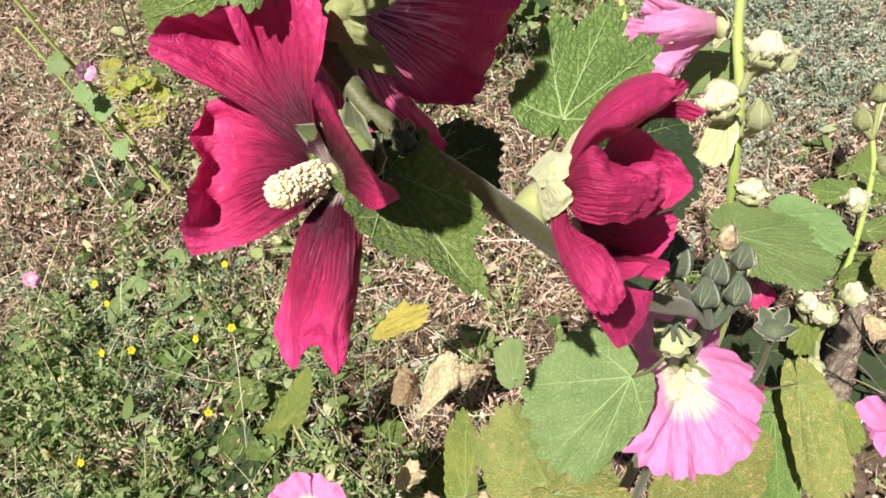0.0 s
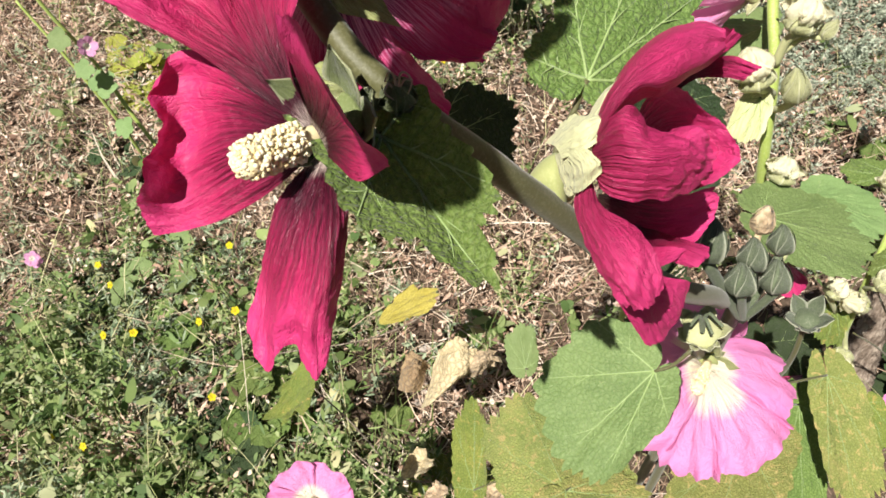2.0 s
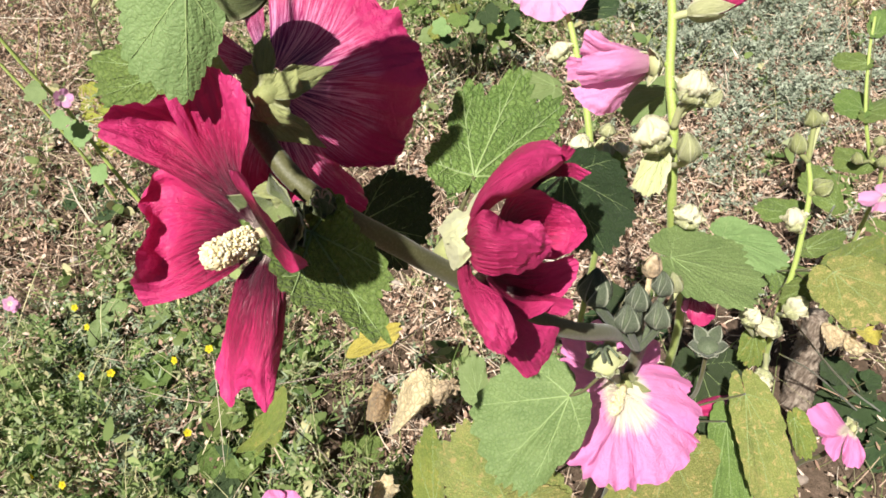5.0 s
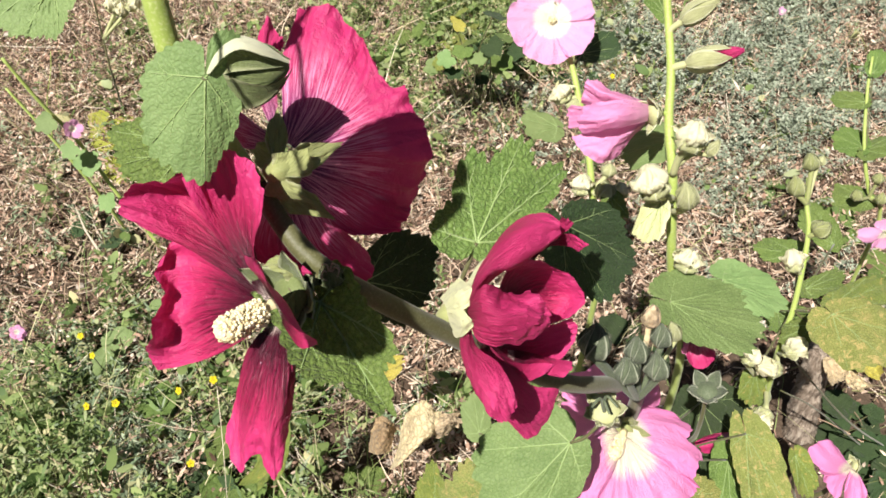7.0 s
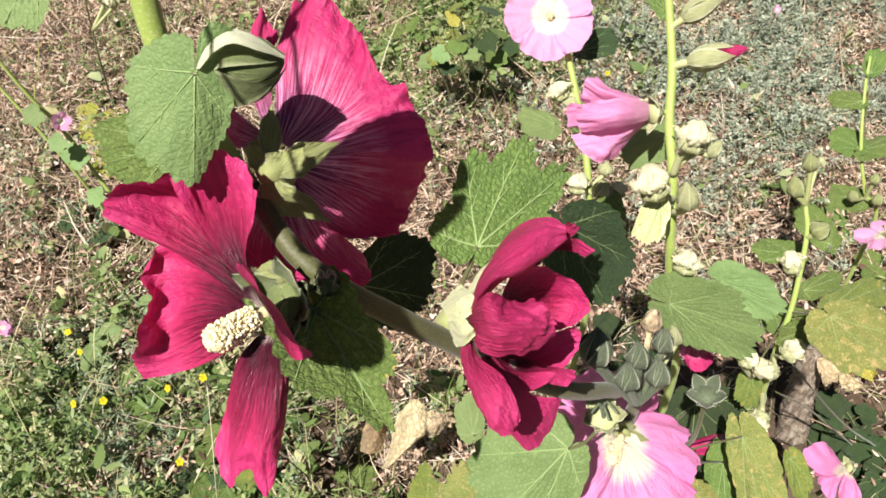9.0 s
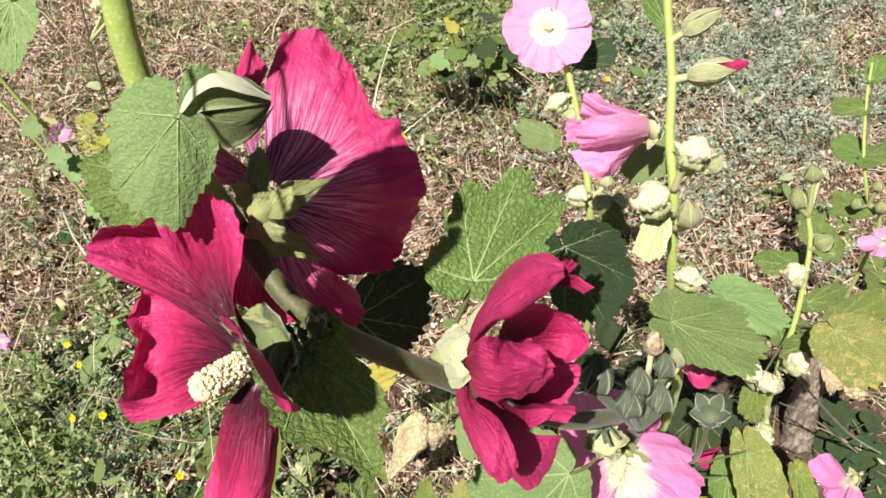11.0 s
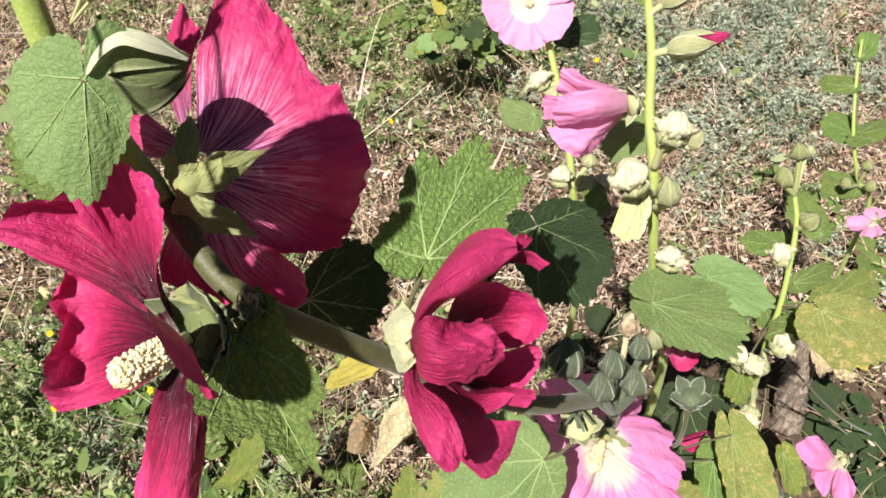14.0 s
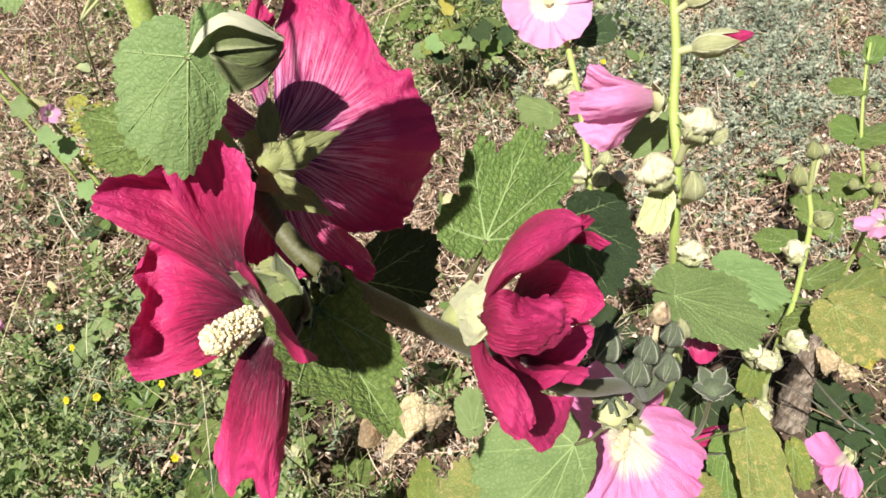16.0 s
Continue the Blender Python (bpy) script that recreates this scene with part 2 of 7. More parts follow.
def sepal_material(name, low, high, hair, share=0.2):
    """Felted green tissue with fine lengthwise ribs."""
    n = Net(name)
    p = n.place()
    uv = n.put("SeparateXYZ", {0: n.put("UVMap").outputs[0]})
    ribs = n.noise(n.put("CombineXYZ", {0: n.math("MULTIPLY", uv.outputs[0], 1.2), 1: n.math("MULTIPLY", uv.outputs[1], 9.0), 2: 0.0}).outputs[0], 2.0, 3.0)
    col = n.mix(n.noise(p, 130.0, 4.0), low, high)
    col = n.mix(n.grey(ribs, [(0.42, 0.0), (0.62, 0.6)]), col, tuple(c * 0.6 for c in low))
    col = n.mix(n.grey(n.noise(p, 1400.0, 2.0), [(0.5, 0.0), (0.72, 0.22)]), col, hair)
    col = n.mix(n.grey(n.math("ABSOLUTE", uv.outputs[1]), [(0.72, 0.0), (0.98, 0.75)]), col, hair)
    normal = n.bump(ribs, 0.8, 0.0016)
    normal = n.bump(n.noise(p, 1200.0, 2.0), 0.35, 0.0004, normal)
    return n.finish(col, 0.7, normal, through=col, share=share, spec=0.3, sheen=0.15)


SEPAL = sepal_material("calyx", (0.29, 0.32, 0.11), (0.41, 0.43, 0.18), (0.58, 0.58, 0.36))
SEPAL_GREY = sepal_material("grey-green calyx", (0.085, 0.115, 0.060), (0.155, 0.185, 0.105), (0.60, 0.61, 0.46), 0.15)
# Calyx green darkened so that its colour carries the shade.
SEPAL_SHADED = sepal_material("green calyx darkened for shade", (0.13, 0.17, 0.055), (0.22, 0.26, 0.095), (0.50, 0.52, 0.30), 0.15)
SEPAL_LIGHT = sepal_material("light green calyx", (0.38, 0.42, 0.15), (0.52, 0.54, 0.24), (0.66, 0.66, 0.40), 0.2)
SEPAL_PALE = sepal_material("pale calyx", (0.50, 0.52, 0.23), (0.66, 0.66, 0.37), (0.78, 0.77, 0.56), 0.25)


def pollen_material():
    n = Net("pollen")
    rnd = n.put("NewGeometry").outputs["Random Per Island"]
    col = n.ramp(rnd, [(0.0, (0.84, 0.70, 0.36)), (0.5, (0.88, 0.80, 0.54)), (1.0, (0.92, 0.88, 0.70))])
    return n.finish(col, 0.8, n.bump(n.noise(n.place(), 2500.0, 2.0), 0.4, 0.0003), through=col, share=0.25)


POLLEN = pollen_material()


# ---- building ----
def finish_mesh(name, verts, faces, material, uvs=None, smooth=True):
    me = bpy.data.meshes.new(name)
    me.from_pydata([tuple(v) for v in verts], [], faces)
    if uvs is not None:
        layer = me.uv_layers.new(name="UVMap")
        idx = np.empty(len(me.loops), dtype=np.int32)
        me.loops.foreach_get("vertex_index", idx)
        layer.data.foreach_set("uv", np.asarray(uvs, dtype=np.float32)[idx].ravel())
    if smooth:
        me.polygons.foreach_set("use_smooth", [True] * len(me.polygons))
    me.materials.append(material)
    me.update()
    return me


def part(name, mesh, parent, label=""):
    ob = new(name, mesh)
    if parent is not None:
        ob.parent = parent
    if label:
        tagged(ob, label)
    return ob


def thing(name, label, category, group="", base=(0, 0, 0)):
    ob = new(name)
    ob.empty_display_size = 0.05
    tagged(ob, label, category, group)
    return ob


def grid_faces(nu, nv, closed=False):
    """Faces of a grid of nu x nv points, row by row."""
    out = []
    for i in range(nu - 1):
        for j in range(nv if closed else nv - 1):
            k = (j + 1) % nv
            out.append((i * nv + j, i * nv + k, (i + 1) * nv + k, (i + 1) * nv + j))
    return out


def spline(points, steps):
    """A smooth line through points (Catmull-Rom)."""
    p = [Vector(q) for q in points]
    p = [2 * p[0] - p[1]] + p + [2 * p[-1] - p[-2]]
    out = []
    for i in range(1, len(p) - 2):
        for s in range(steps):
            t = s / steps
            a, b, c, d = p[i - 1 : i + 3]
            out.append(0.5 * (2 * b + (c - a) * t + (2 * a - 5 * b + 4 * c - d) * t * t + (3 * b - a - 3 * c + d) * t**3))
    out.append(p[-2])
    return out


def tube_data(points, r0, r1, sides=10, steps=6, bumpy=0.0, seed=0):
    line = spline(points, steps)
    verts, up = [], Vector((0.3, 0.5, 0.8)).normalized()
    n = len(line)
    for i, p in enumerate(line):
        d = (line[min(i + 1, n - 1)] - line[max(i - 1, 0)]).normalized()
        side = d.cross(up)
        side = side.normalized() if side.length > 1e-4 else Vector((1, 0, 0))
        up = side.cross(d).normalized()
        r = r0 + (r1 - r0) * i / (n - 1)
        for j in range(sides):
            a = 2 * math.pi * j / sides
            k = 1 + bumpy * noise.noise(p * 90 + Vector((math.cos(a) * 2, math.sin(a) * 2, seed)))
            verts.append(p + (side * math.cos(a) + up * math.sin(a)) * r * k)
    faces = grid_faces(n, sides, True)
    faces += [tuple(range(sides))[::-1], tuple(range((n - 1) * sides, n * sides))]
    return verts, faces


def tube(name, points, r0, r1, material, parent, sides=10, steps=6, bumpy=0.06, label=""):
    v, f = tube_data(points, r0, r1, sides, steps, bumpy)
    return part(name, finish_mesh(name, v, f, material), parent, label)


def petal(parent, base, left, mid, right, tip, material, ruffle=0.003, waves=3.0, jag=0.05, seed=1, nu=28, nv=56, wide=0.62, crease=0.0011, notch=0.0, name="petal", label="", flare=0.8, point=2.4):
    """A fan-shaped petal: its claw at base, its widest line from left over mid to right, its rim's middle at tip."""
    base, left, mid, right, tip = (Vector(q) for q in (base, left, mid, right, tip))
    side, dip = (right - left) / 2, mid - (left + right) / 2
    axis = tip - base
    nrm = axis.cross(side).normalized()
    w = wide

    def spine(a):
        return base * ((a - w) * (a - 1) / w) + mid * (a * (a - 1) / (w * (w - 1))) + tip * (a * (a - w) / (1 - w))

    verts, uvs = [], []
    for i in range(nu):
        u = i / (nu - 1)
        for j in range(nv):
            v = 2 * j / (nv - 1) - 1
            s = Vector((v * 2.3 + seed * 7.1, u * 1.7, seed * 1.3))
            rim = 1 + jag * u * u * (noise.noise(s * 1.6) + 0.3 * noise.noise(s * 5.0)) - notch * math.exp(-((v * 5) ** 2)) * u**4
            end = 1 - (1 - w) * abs(v) ** point if point < 2 else w + (1 - w) * math.cos(v * math.pi / 2) ** 0.85
            a = u * end * rim
            b = math.sin(v * math.pi / 2) * u ** (1.1 * flare) * rim
            p = spine(a) + side * b - dip * (b * b)
            wave = ruffle * u**2.2 * (math.sin(waves * math.pi * v + seed * 2.1) * 0.7 + noise.noise(s * 2.2) * 1.3) * (0.35 + 0.65 * abs(v))
            wave += crease * u ** 0.6 * noise.noise(Vector((v * 14 + seed, u * 1.6, seed))) * (1.1 - 0.4 * u)
            wave += crease * (1.7 * noise.noise(Vector((v * 4 + seed, u * 5.0, seed * 3.0))) + 0.45 * noise.noise(Vector((v * 9 + seed, u * 11.0, seed * 5.0)))) * u
            verts.append(p + nrm * wave)
            uvs.append((u, v) if name == "sepal" else (u, v * 0.5 + 0.5 + seed * 0.37))
    return part(name, finish_mesh(name, verts, grid_faces(nu, nv), material, uvs), parent, label)


def resample(line, count):
    """A line of points drawn out evenly to count points."""
    fine = spline(line, 10)
    far = [0.0]
    for a, b in zip(fine, fine[1:]):
        far.append(far[-1] + (b - a).length)
    out, k = [], 0
    for i in range(count):
        d = far[-1] * i / (count - 1)
        while k < len(fine) - 2 and far[k + 1] < d:
            k += 1
        out.append(fine[k].lerp(fine[k + 1], (d - far[k]) / max(far[k + 1] - far[k], 1e-9)))
    return out


def sheet(parent, ribs, material, seed=1, ruffle=0.0016, pleat=0.00035, crinkle=0.0005, frill=0.05, nu=46, steps=26, name="petal", label=""):
    """A petal drawn over ribs that fan out from its claw to its rim, pleated along the veins, wavy and torn at the rim."""
    lines = [resample(r, nu) for r in ribs]
    grid = np.array([[tuple(p) for p in spline([l[i] for l in lines], steps)] for i in range(nu)])
    nv = grid.shape[1]
    du, dv = np.gradient(grid, axis=0), np.gradient(grid, axis=1)
    nrm = np.cross(du, dv)
    nrm /= np.maximum(np.linalg.norm(nrm, axis=2, keepdims=True), 1e-9)
    length = np.linalg.norm(grid[-1] - grid[0], axis=1).mean()
    verts, uvs = [], []
    for i in range(nu):
        u = i / (nu - 1)
        for j in range(nv):
            v = j / (nv - 1)
            h = pleat * (noise.noise(Vector((v * 46, u * 1.5, seed))) + 0.7 * noise.noise(Vector((v * 95, u * 2.5, seed + 3.0)))) * min(1.0, u * 6) * max(0.12, 1 - u * 1.25)
            h += ruffle * u**3 * (noise.noise(Vector((v * 5, u * 2, seed * 3.7))) * 1.6 + 0.7 * noise.noise(Vector((v * 13, u * 4, seed * 1.7))))
            h += crinkle * u * (noise.noise(Vector((v * 5 + u * 2, u * 9, seed * 2.3))) + 0.6 * noise.noise(Vector((v * 11 - u * 3, u * 20, seed * 4.1))))
            out = frill * length * u**8 * (0.35 * noise.noise(Vector((v * 6, seed, 2.0))) + 0.35 * noise.noise(Vector((v * 17, seed, 5.0))) + 0.2 * noise.noise(Vector((v * 45, seed, 7.0))))
            way = du[i, j] / max(np.linalg.norm(du[i, j]), 1e-9)
            verts.append(tuple(grid[i, j] + nrm[i, j] * h + way * out))
            uvs.append((u, v + seed * 0.37))
    return part(name, finish_mesh(name, verts, grid_faces(nu, nv), material, uvs), parent, label)


LOBES = (0.0, 0.92, -0.92, 1.75, -1.75)


def leaf_radius(th, seed, teeth, lobed, heart=0.75, bite=0.085):
    t = abs(th)
    r = 1.0 - 0.10 * min(t / 1.2, 1.0) - 0.22 * max(0.0, t - 1.2)
    lobe = max(math.exp(-(((th - c) / 0.42) ** 2)) for c in LOBES)
    r *= 1 - lobed * (1 - lobe)
    if t > 1.7:
        r *= 1 - heart * ((t - 1.7) / (math.pi - 1.7)) ** 1.3
    k = th * teeth / math.pi
    saw = abs((k + 0.25 * math.sin(3 * th + seed)) % 1.0 - 0.38)
    return r * (1 + bite * (0.5 - 1.6 * saw) + 0.05 * noise.noise(Vector((th * 1.2, seed * 3.3, 0))))


def leaf(parent, base, tip, left, right, material, stalk=None, cup=0.06, wave=0.05, pucker=0.0012, seed=1, nr=12, nt=190, teeth=17, lobed=0.16, heart=0.75, bite=0.085, veins=True, name="leaf", label="", vein_r=0.0004, droop=0.0, stalk_r=0.0013, stalk_material=None):
    """A lobed round leaf: its stalk meets it at base; left and right are its side extremes."""
    base, tip, left, right = (Vector(q) for q in (base, tip, left, right))
    x = tip - base
    yl, yr = (left - base - x * 0.2) / 0.9, (right - base - x * 0.2) / 0.9
    size = x.length
    nrm = x.cross(yl - yr).normalized()
    reach = math.pi * 0.965

    def spot(rho, th, rel=1.0):
        c, s = rho * math.cos(th), rho * math.sin(th)
        p = base + x * c + (yl if s > 0 else yr) * abs(s)
        q = Vector((c * 2.1, s * 2.1, seed * 5.7))
        h = wave * size * noise.noise(q) * rho + cup * size * rho * rho - droop * size * max(c, 0) ** 2
        fold = min(abs(((th - k + math.pi) % (2 * math.pi)) - math.pi) for k in LOBES)
        h += 0.05 * size * rho * (min(fold, 0.5) - 0.25) * rel
        return p + nrm * (h + pucker * noise.noise(q * 9) * rel * min(1, rho * 3))

    verts, faces = [spot(0, 0)], []
    uvs = [(0.5, 0.5)]
    for i in range(1, nr + 1):
        for j in range(nt):
            th = reach * (2 * j / (nt - 1) - 1)
            r = leaf_radius(th, seed, teeth, lobed, heart, bite)
            verts.append(spot(i / nr * r, th))
            uvs.append((0.5 + 0.4 * i / nr * math.cos(th), 0.5 + 0.4 * i / nr * math.sin(th)))
    for j in range(nt - 1):
        faces.append((0, 1 + j, 2 + j))
    for i in range(nr - 1):
        for j in range(nt - 1):
            o = 1 + i * nt + j
            faces.append((o, o + nt, o + nt + 1, o + 1))
    ob = part(name, finish_mesh(name, verts, faces, material, uvs), parent, label)
    if veins:
        vv, vf = [], []

        def rib(line, r):
            a, b = tube_data(line, r, r * 0.3, 5, 2)
            o = len(vv)
            vv.extend(a)
            vf.extend(tuple(k + o for k in q) for q in b)

        for c in LOBES:
            end = leaf_radius(c, seed, teeth, lobed, heart) * 0.95
            rib([spot(end * k / 5, c, 0.6) for k in range(6)], vein_r)
            for k, s in ((0.3, 1), (0.42, -1), (0.56, 1), (0.68, -1)):
                rib([spot(end * (k + q * 0.1), c + s * q * 0.13 * (1.3 - k), 0.6) for q in (0, 1, 2)], vein_r * 0.5)
        part("vein_relief", finish_mesh("vein_relief", vv, vf, VEIN), ob, "paler raised veins")
    if stalk is not None:
        tube("leaf_stalk", [base] + [Vector(q) for q in stalk], stalk_r * 0.8, stalk_r, stalk_material or STEM, ob, 8, 5)
    return ob


def frame_of(axis, roll=0.0):
    z = Vector(axis).normalized()
    x = z.orthogonal().normalized()
    y = z.cross(x)
    c, s = math.cos(roll), math.sin(roll)
    return x * c + y * s, y * c - x * s, z


def sepal_mesh(length, width, curl, seed, material, thick=0.0006):
    """A pointed sepal along +x, curling up to +z; it has thickness."""
    verts, uvs, nu, nv = [], [], 9, 7
    for layer in (0, 1):
        for i in range(nu):
            u = i / (nu - 1)
            w = width * (math.sin(math.pi * min(u * 0.9 + 0.14, 1)) ** 0.8) * (1 - u * 0.55)
            for j in range(nv):
                v = 2 * j / (nv - 1) - 1
                a = curl * u
                r = length * u
                p = Vector((r * math.cos(a * 0.5), w * v, r * math.sin(a * 0.5) + 0.30 * w * v * v))
                p.z += 0.0012 * noise.noise(Vector((u * 4, v * 3, seed))) - (thick if layer else 0)
                verts.append(p)
                uvs.append((u, v))
    n = nu * nv
    g = grid_faces(nu, nv)
    faces = g + [tuple(k + n for k in q)[::-1] for q in g]
    rim = [i for i in range(nv)] + [i * nv + nv - 1 for i in range(1, nu)] + [(nu - 1) * nv + j for j in range(nv - 2, -1, -1)] + [i * nv for i in range(nu - 2, 0, -1)]
    for a, b in zip(rim, rim[1:] + rim[:1]):
        faces.append((b, a, a + n, b + n))
    return finish_mesh("sepal", verts, faces, material, uvs)


def calyx(plant, center, axis, length, width, lift, material, count=5, roll=0.0, cup=0.006, name="flower", label="", outer=True):
    """The green base of a flower: a cup, with sepals round it. The axis points out of the plant, towards the petals' open side."""
    x, y, z = frame_of(axis, roll)
    c = Vector(center)
    verts, rows, sides = [], 7, 20
    for i in range(rows):
        t = i / (rows - 1)
        r = cup * math.sin(math.pi * (0.06 + 0.5 * t)) * (1.0 + 0.0 * t)
        for j in range(sides):
            a = 2 * math.pi * j / sides
            k = r * (1 + 0.06 * math.cos(5 * a))
            verts.append(c + (x * math.cos(a) + y * math.sin(a)) * k + z * (t - 0.75) * cup * 1.6)
    faces = grid_faces(rows, sides, True) + [tuple(range(sides))[::-1], tuple(range((rows - 1) * sides, rows * sides))]
    ob = part(name, finish_mesh(name, verts, faces, material), plant, label)
    for ring in (0, 1) if outer else (0,):
        me = sepal_mesh(length * (1.0 if ring == 0 else 0.62), width * (1.0 if ring == 0 else 0.6), 0.35, roll + ring, material)
        for k in range(count):
            a = 2 * math.pi * (k + 0.5 * ring) / count
            out = x * math.cos(a) + y * math.sin(a)
            up = z
            d = out * math.cos(lift) + up * math.sin(lift)
            nn = up * math.cos(lift) - out * math.sin(lift)
            s = nn.cross(d)
            sep = part("sepal", me, ob)
            m = Matrix((d, s, nn)).transposed().to_4x4()
            m.translation = c + out * cup * 0.75 - z * cup * (0.1 + 0.5 * ring)
            sep.matrix_basis = m
    return ob


def bud(plant, base, tip, radius, material, seed=0, show=None, stalk=None, name="bud", label="", open_=0.0):
    """A closed flower bud: five sepals folded over a core; show: the petals' material at the tip."""
    base, tip = Vector(base), Vector(tip)
    axis = tip - base
    x, y, z = frame_of(axis, seed)
    L = axis.length
    rows, sides = 14, 30
    verts, uvs = [], []
    for i in range(rows):
        t = i / (rows - 1)
        r = radius * (math.sin(math.pi * (0.04 + 0.93 * t ** 0.85)) ** 0.75) * (1 - 0.25 * t) * (0.88 if show and t < 0.8 else 1.0)
        for j in range(sides):
            a = 2 * math.pi * j / sides + 0.9 * t * t
            k = 1 + 0.10 * abs(math.cos(2.5 * a)) - 0.05 + 0.05 * noise.noise(Vector((math.cos(a) * 2, math.sin(a) * 2, t * 3 + seed)))
            verts.append(base + (x * math.cos(a) + y * math.sin(a)) * r * k + z * t * L * (1.0 if show else 0.95))
            uvs.append((t, 0.5 * math.sin(j)))
    faces = grid_faces(rows, sides, True) + [tuple(range(sides))[::-1], tuple(range((rows - 1) * sides, rows * sides))]
    ob = part(name, finish_mesh(name, verts, faces, show or material, uvs), plant, label)
    for k in range(5):
        a0 = 2 * math.pi * k / 5
        sv, su = [], []
        ni, nj = 10, 9
        for i in range(ni):
            t = i / (ni - 1)
            half = 0.70 * (1 - t**4) + 0.03 if show else 0.66 * (1 - t**1.7) + 0.02
            for j in range(nj):
                v = 2 * j / (nj - 1) - 1
                a = a0 + half * v + 0.9 * (t * 0.97) ** 2
                q = t * (0.8 if show else 0.99)
                r = radius * (math.sin(math.pi * (0.04 + 0.93 * q ** 0.85)) ** 0.75) * (1 - 0.25 * q) * (1.06 + 0.20 * abs(v) ** 4 * (1 - t) + 0.04 * math.sin(k * 2.4) + open_ * t * t + 0.12 * noise.noise(Vector((math.cos(a) * 2.5, math.sin(a) * 2.5 + k, t * 4 + seed))) * (1 - t))
                sv.append(base + (x * math.cos(a) + y * math.sin(a)) * (r + 0.0004) + z * q * L * 1.0)
                su.append((t, v))
        part("sepal", finish_mesh("sepal", sv, grid_faces(ni, nj), material, su), ob)
    if stalk is not None:
        tube("bud_stalk", [base + z * L * 0.05] + [Vector(q) for q in stalk], radius * 0.32, radius * 0.30, material, ob, 8, 5)
    return ob


def column(flower, base, tip, radius, seed=1, grains=150, label="cream-yellow pollen-covered stamen column"):
    """The stamen column: a tapered core with anthers all round."""
    rng = random.Random(seed)
    base, tip = Vector(base), Vector(tip)
    x, y, z = frame_of(tip - base)
    L = (tip - base).length
    verts, faces = tube_data([base, base.lerp(tip, 0.5) + y * L * 0.03, tip - z * radius * 0.35], radius * 0.6, radius * 0.9, 12, 4)
    ico = bmesh.new()
    bmesh.ops.create_icosphere(ico, subdivisions=1, radius=1.0)
    iv, jf = [v.co.copy() for v in ico.verts], [tuple(v.index for v in f.verts) for f in ico.faces]
    ico.free()
    for g in range(grains):
        t = 1 - 0.72 * rng.random() ** 1.25
        a = rng.random() * 2 * math.pi
        r = radius * (0.72 + 0.36 * rng.random()) * (1 if t < 0.88 else math.sqrt(rng.random() * max(0.05, 1 - ((t - 0.88) / 0.13) ** 2)))
        c = base + z * L * t + (x * math.cos(a) + y * math.sin(a)) * r
        s = radius * (0.09 + 0.08 * rng.random())
        o = len(verts)
        verts += [c + v * s for v in iv]
        faces += [tuple(k + o for k in f) for f in jf]
    return part("stamen_column", finish_mesh("stamen_column", verts, faces, POLLEN), flower, label)


def faded(plant, base, tip, radius, seed, stalk=None, label="withered cream flower over a pale calyx"):
    """A flower past its prime: a pale open calyx round a crumpled, twisted roll of dried petals."""
    b = bud(plant, base, base_to(base, tip, 0.55), radius * 0.78, SEPAL_PALE, seed, stalk=stalk, name="faded_flower", label=label, open_=0.5)
    base, tip = Vector(base), Vector(tip)
    x, y, z = frame_of(tip - base, seed)
    L = max((tip - base).length, radius * 1.5)
    verts, uvs, rows, sides = [], [], 22, 44
    for i in range(rows):
        t = i / (rows - 1)
        for j in range(sides):
            a = 2 * math.pi * j / sides
            fold = noise.noise(Vector((math.cos(a) * 2.2, math.sin(a) * 2.2, seed + t * 0.8))) + 0.6 * abs(math.sin(2.5 * a + 3.0 * t + seed))
            r = radius * math.sin(math.pi * (0.12 + 0.84 * t)) ** 0.6 * (0.62 + 0.42 * fold)
            h = base + z * L * (0.22 + 0.82 * t + 0.10 * noise.noise(Vector((math.cos(a) * 1.6, math.sin(a) * 1.6, seed + 4.0))) * t)
            verts.append(h + (x * math.cos(a + 0.9 * t) + y * math.sin(a + 0.9 * t)) * r)
            uvs.append((t, 2.0 * j / sides))
    part("petal", finish_mesh("petal", verts, grid_faces(rows, sides, True) + [tuple(range((rows - 1) * sides, rows * sides))], CREAM, uvs), b)
    rng = random.Random(seed)
    for k in range(3):
        a = k * 2.1 + rng.random()
        out = x * math.cos(a) + y * math.sin(a)
        s = out.cross(z)
        root = base + z * L * 0.25 + out * radius * 0.3
        m = root + z * L * 0.4 + out * radius * 0.7
        q = radius * rng.uniform(0.55, 0.8)
        petal(b, root, m - s * q, m, m + s * q, m + z * L * 0.15 - out * radius * 0.25, CREAM, radius * 0.25, 2.4, 0.16, seed + k, 12, 20, crease=radius * 0.08, flare=0.6)
    return b


def base_to(a, b, t):
    return Vector(a).lerp(Vector(b), t)


def sepal(flower, base, left, right, tip, material, seed=1, label=""):
    base, left, right, tip = (Vector(q) for q in (base, left, right, tip))
    keel = (tip - base).cross(right - left).normalized() * (right - left).length * 0.12
    return petal(flower, base, left, (left + right) / 2 + keel, right, tip, material, 0.0014, 2, 0.05, seed, 16, 21, wide=0.42, crease=0.0011, name="sepal", label=label, flare=0.55, point=0.85)


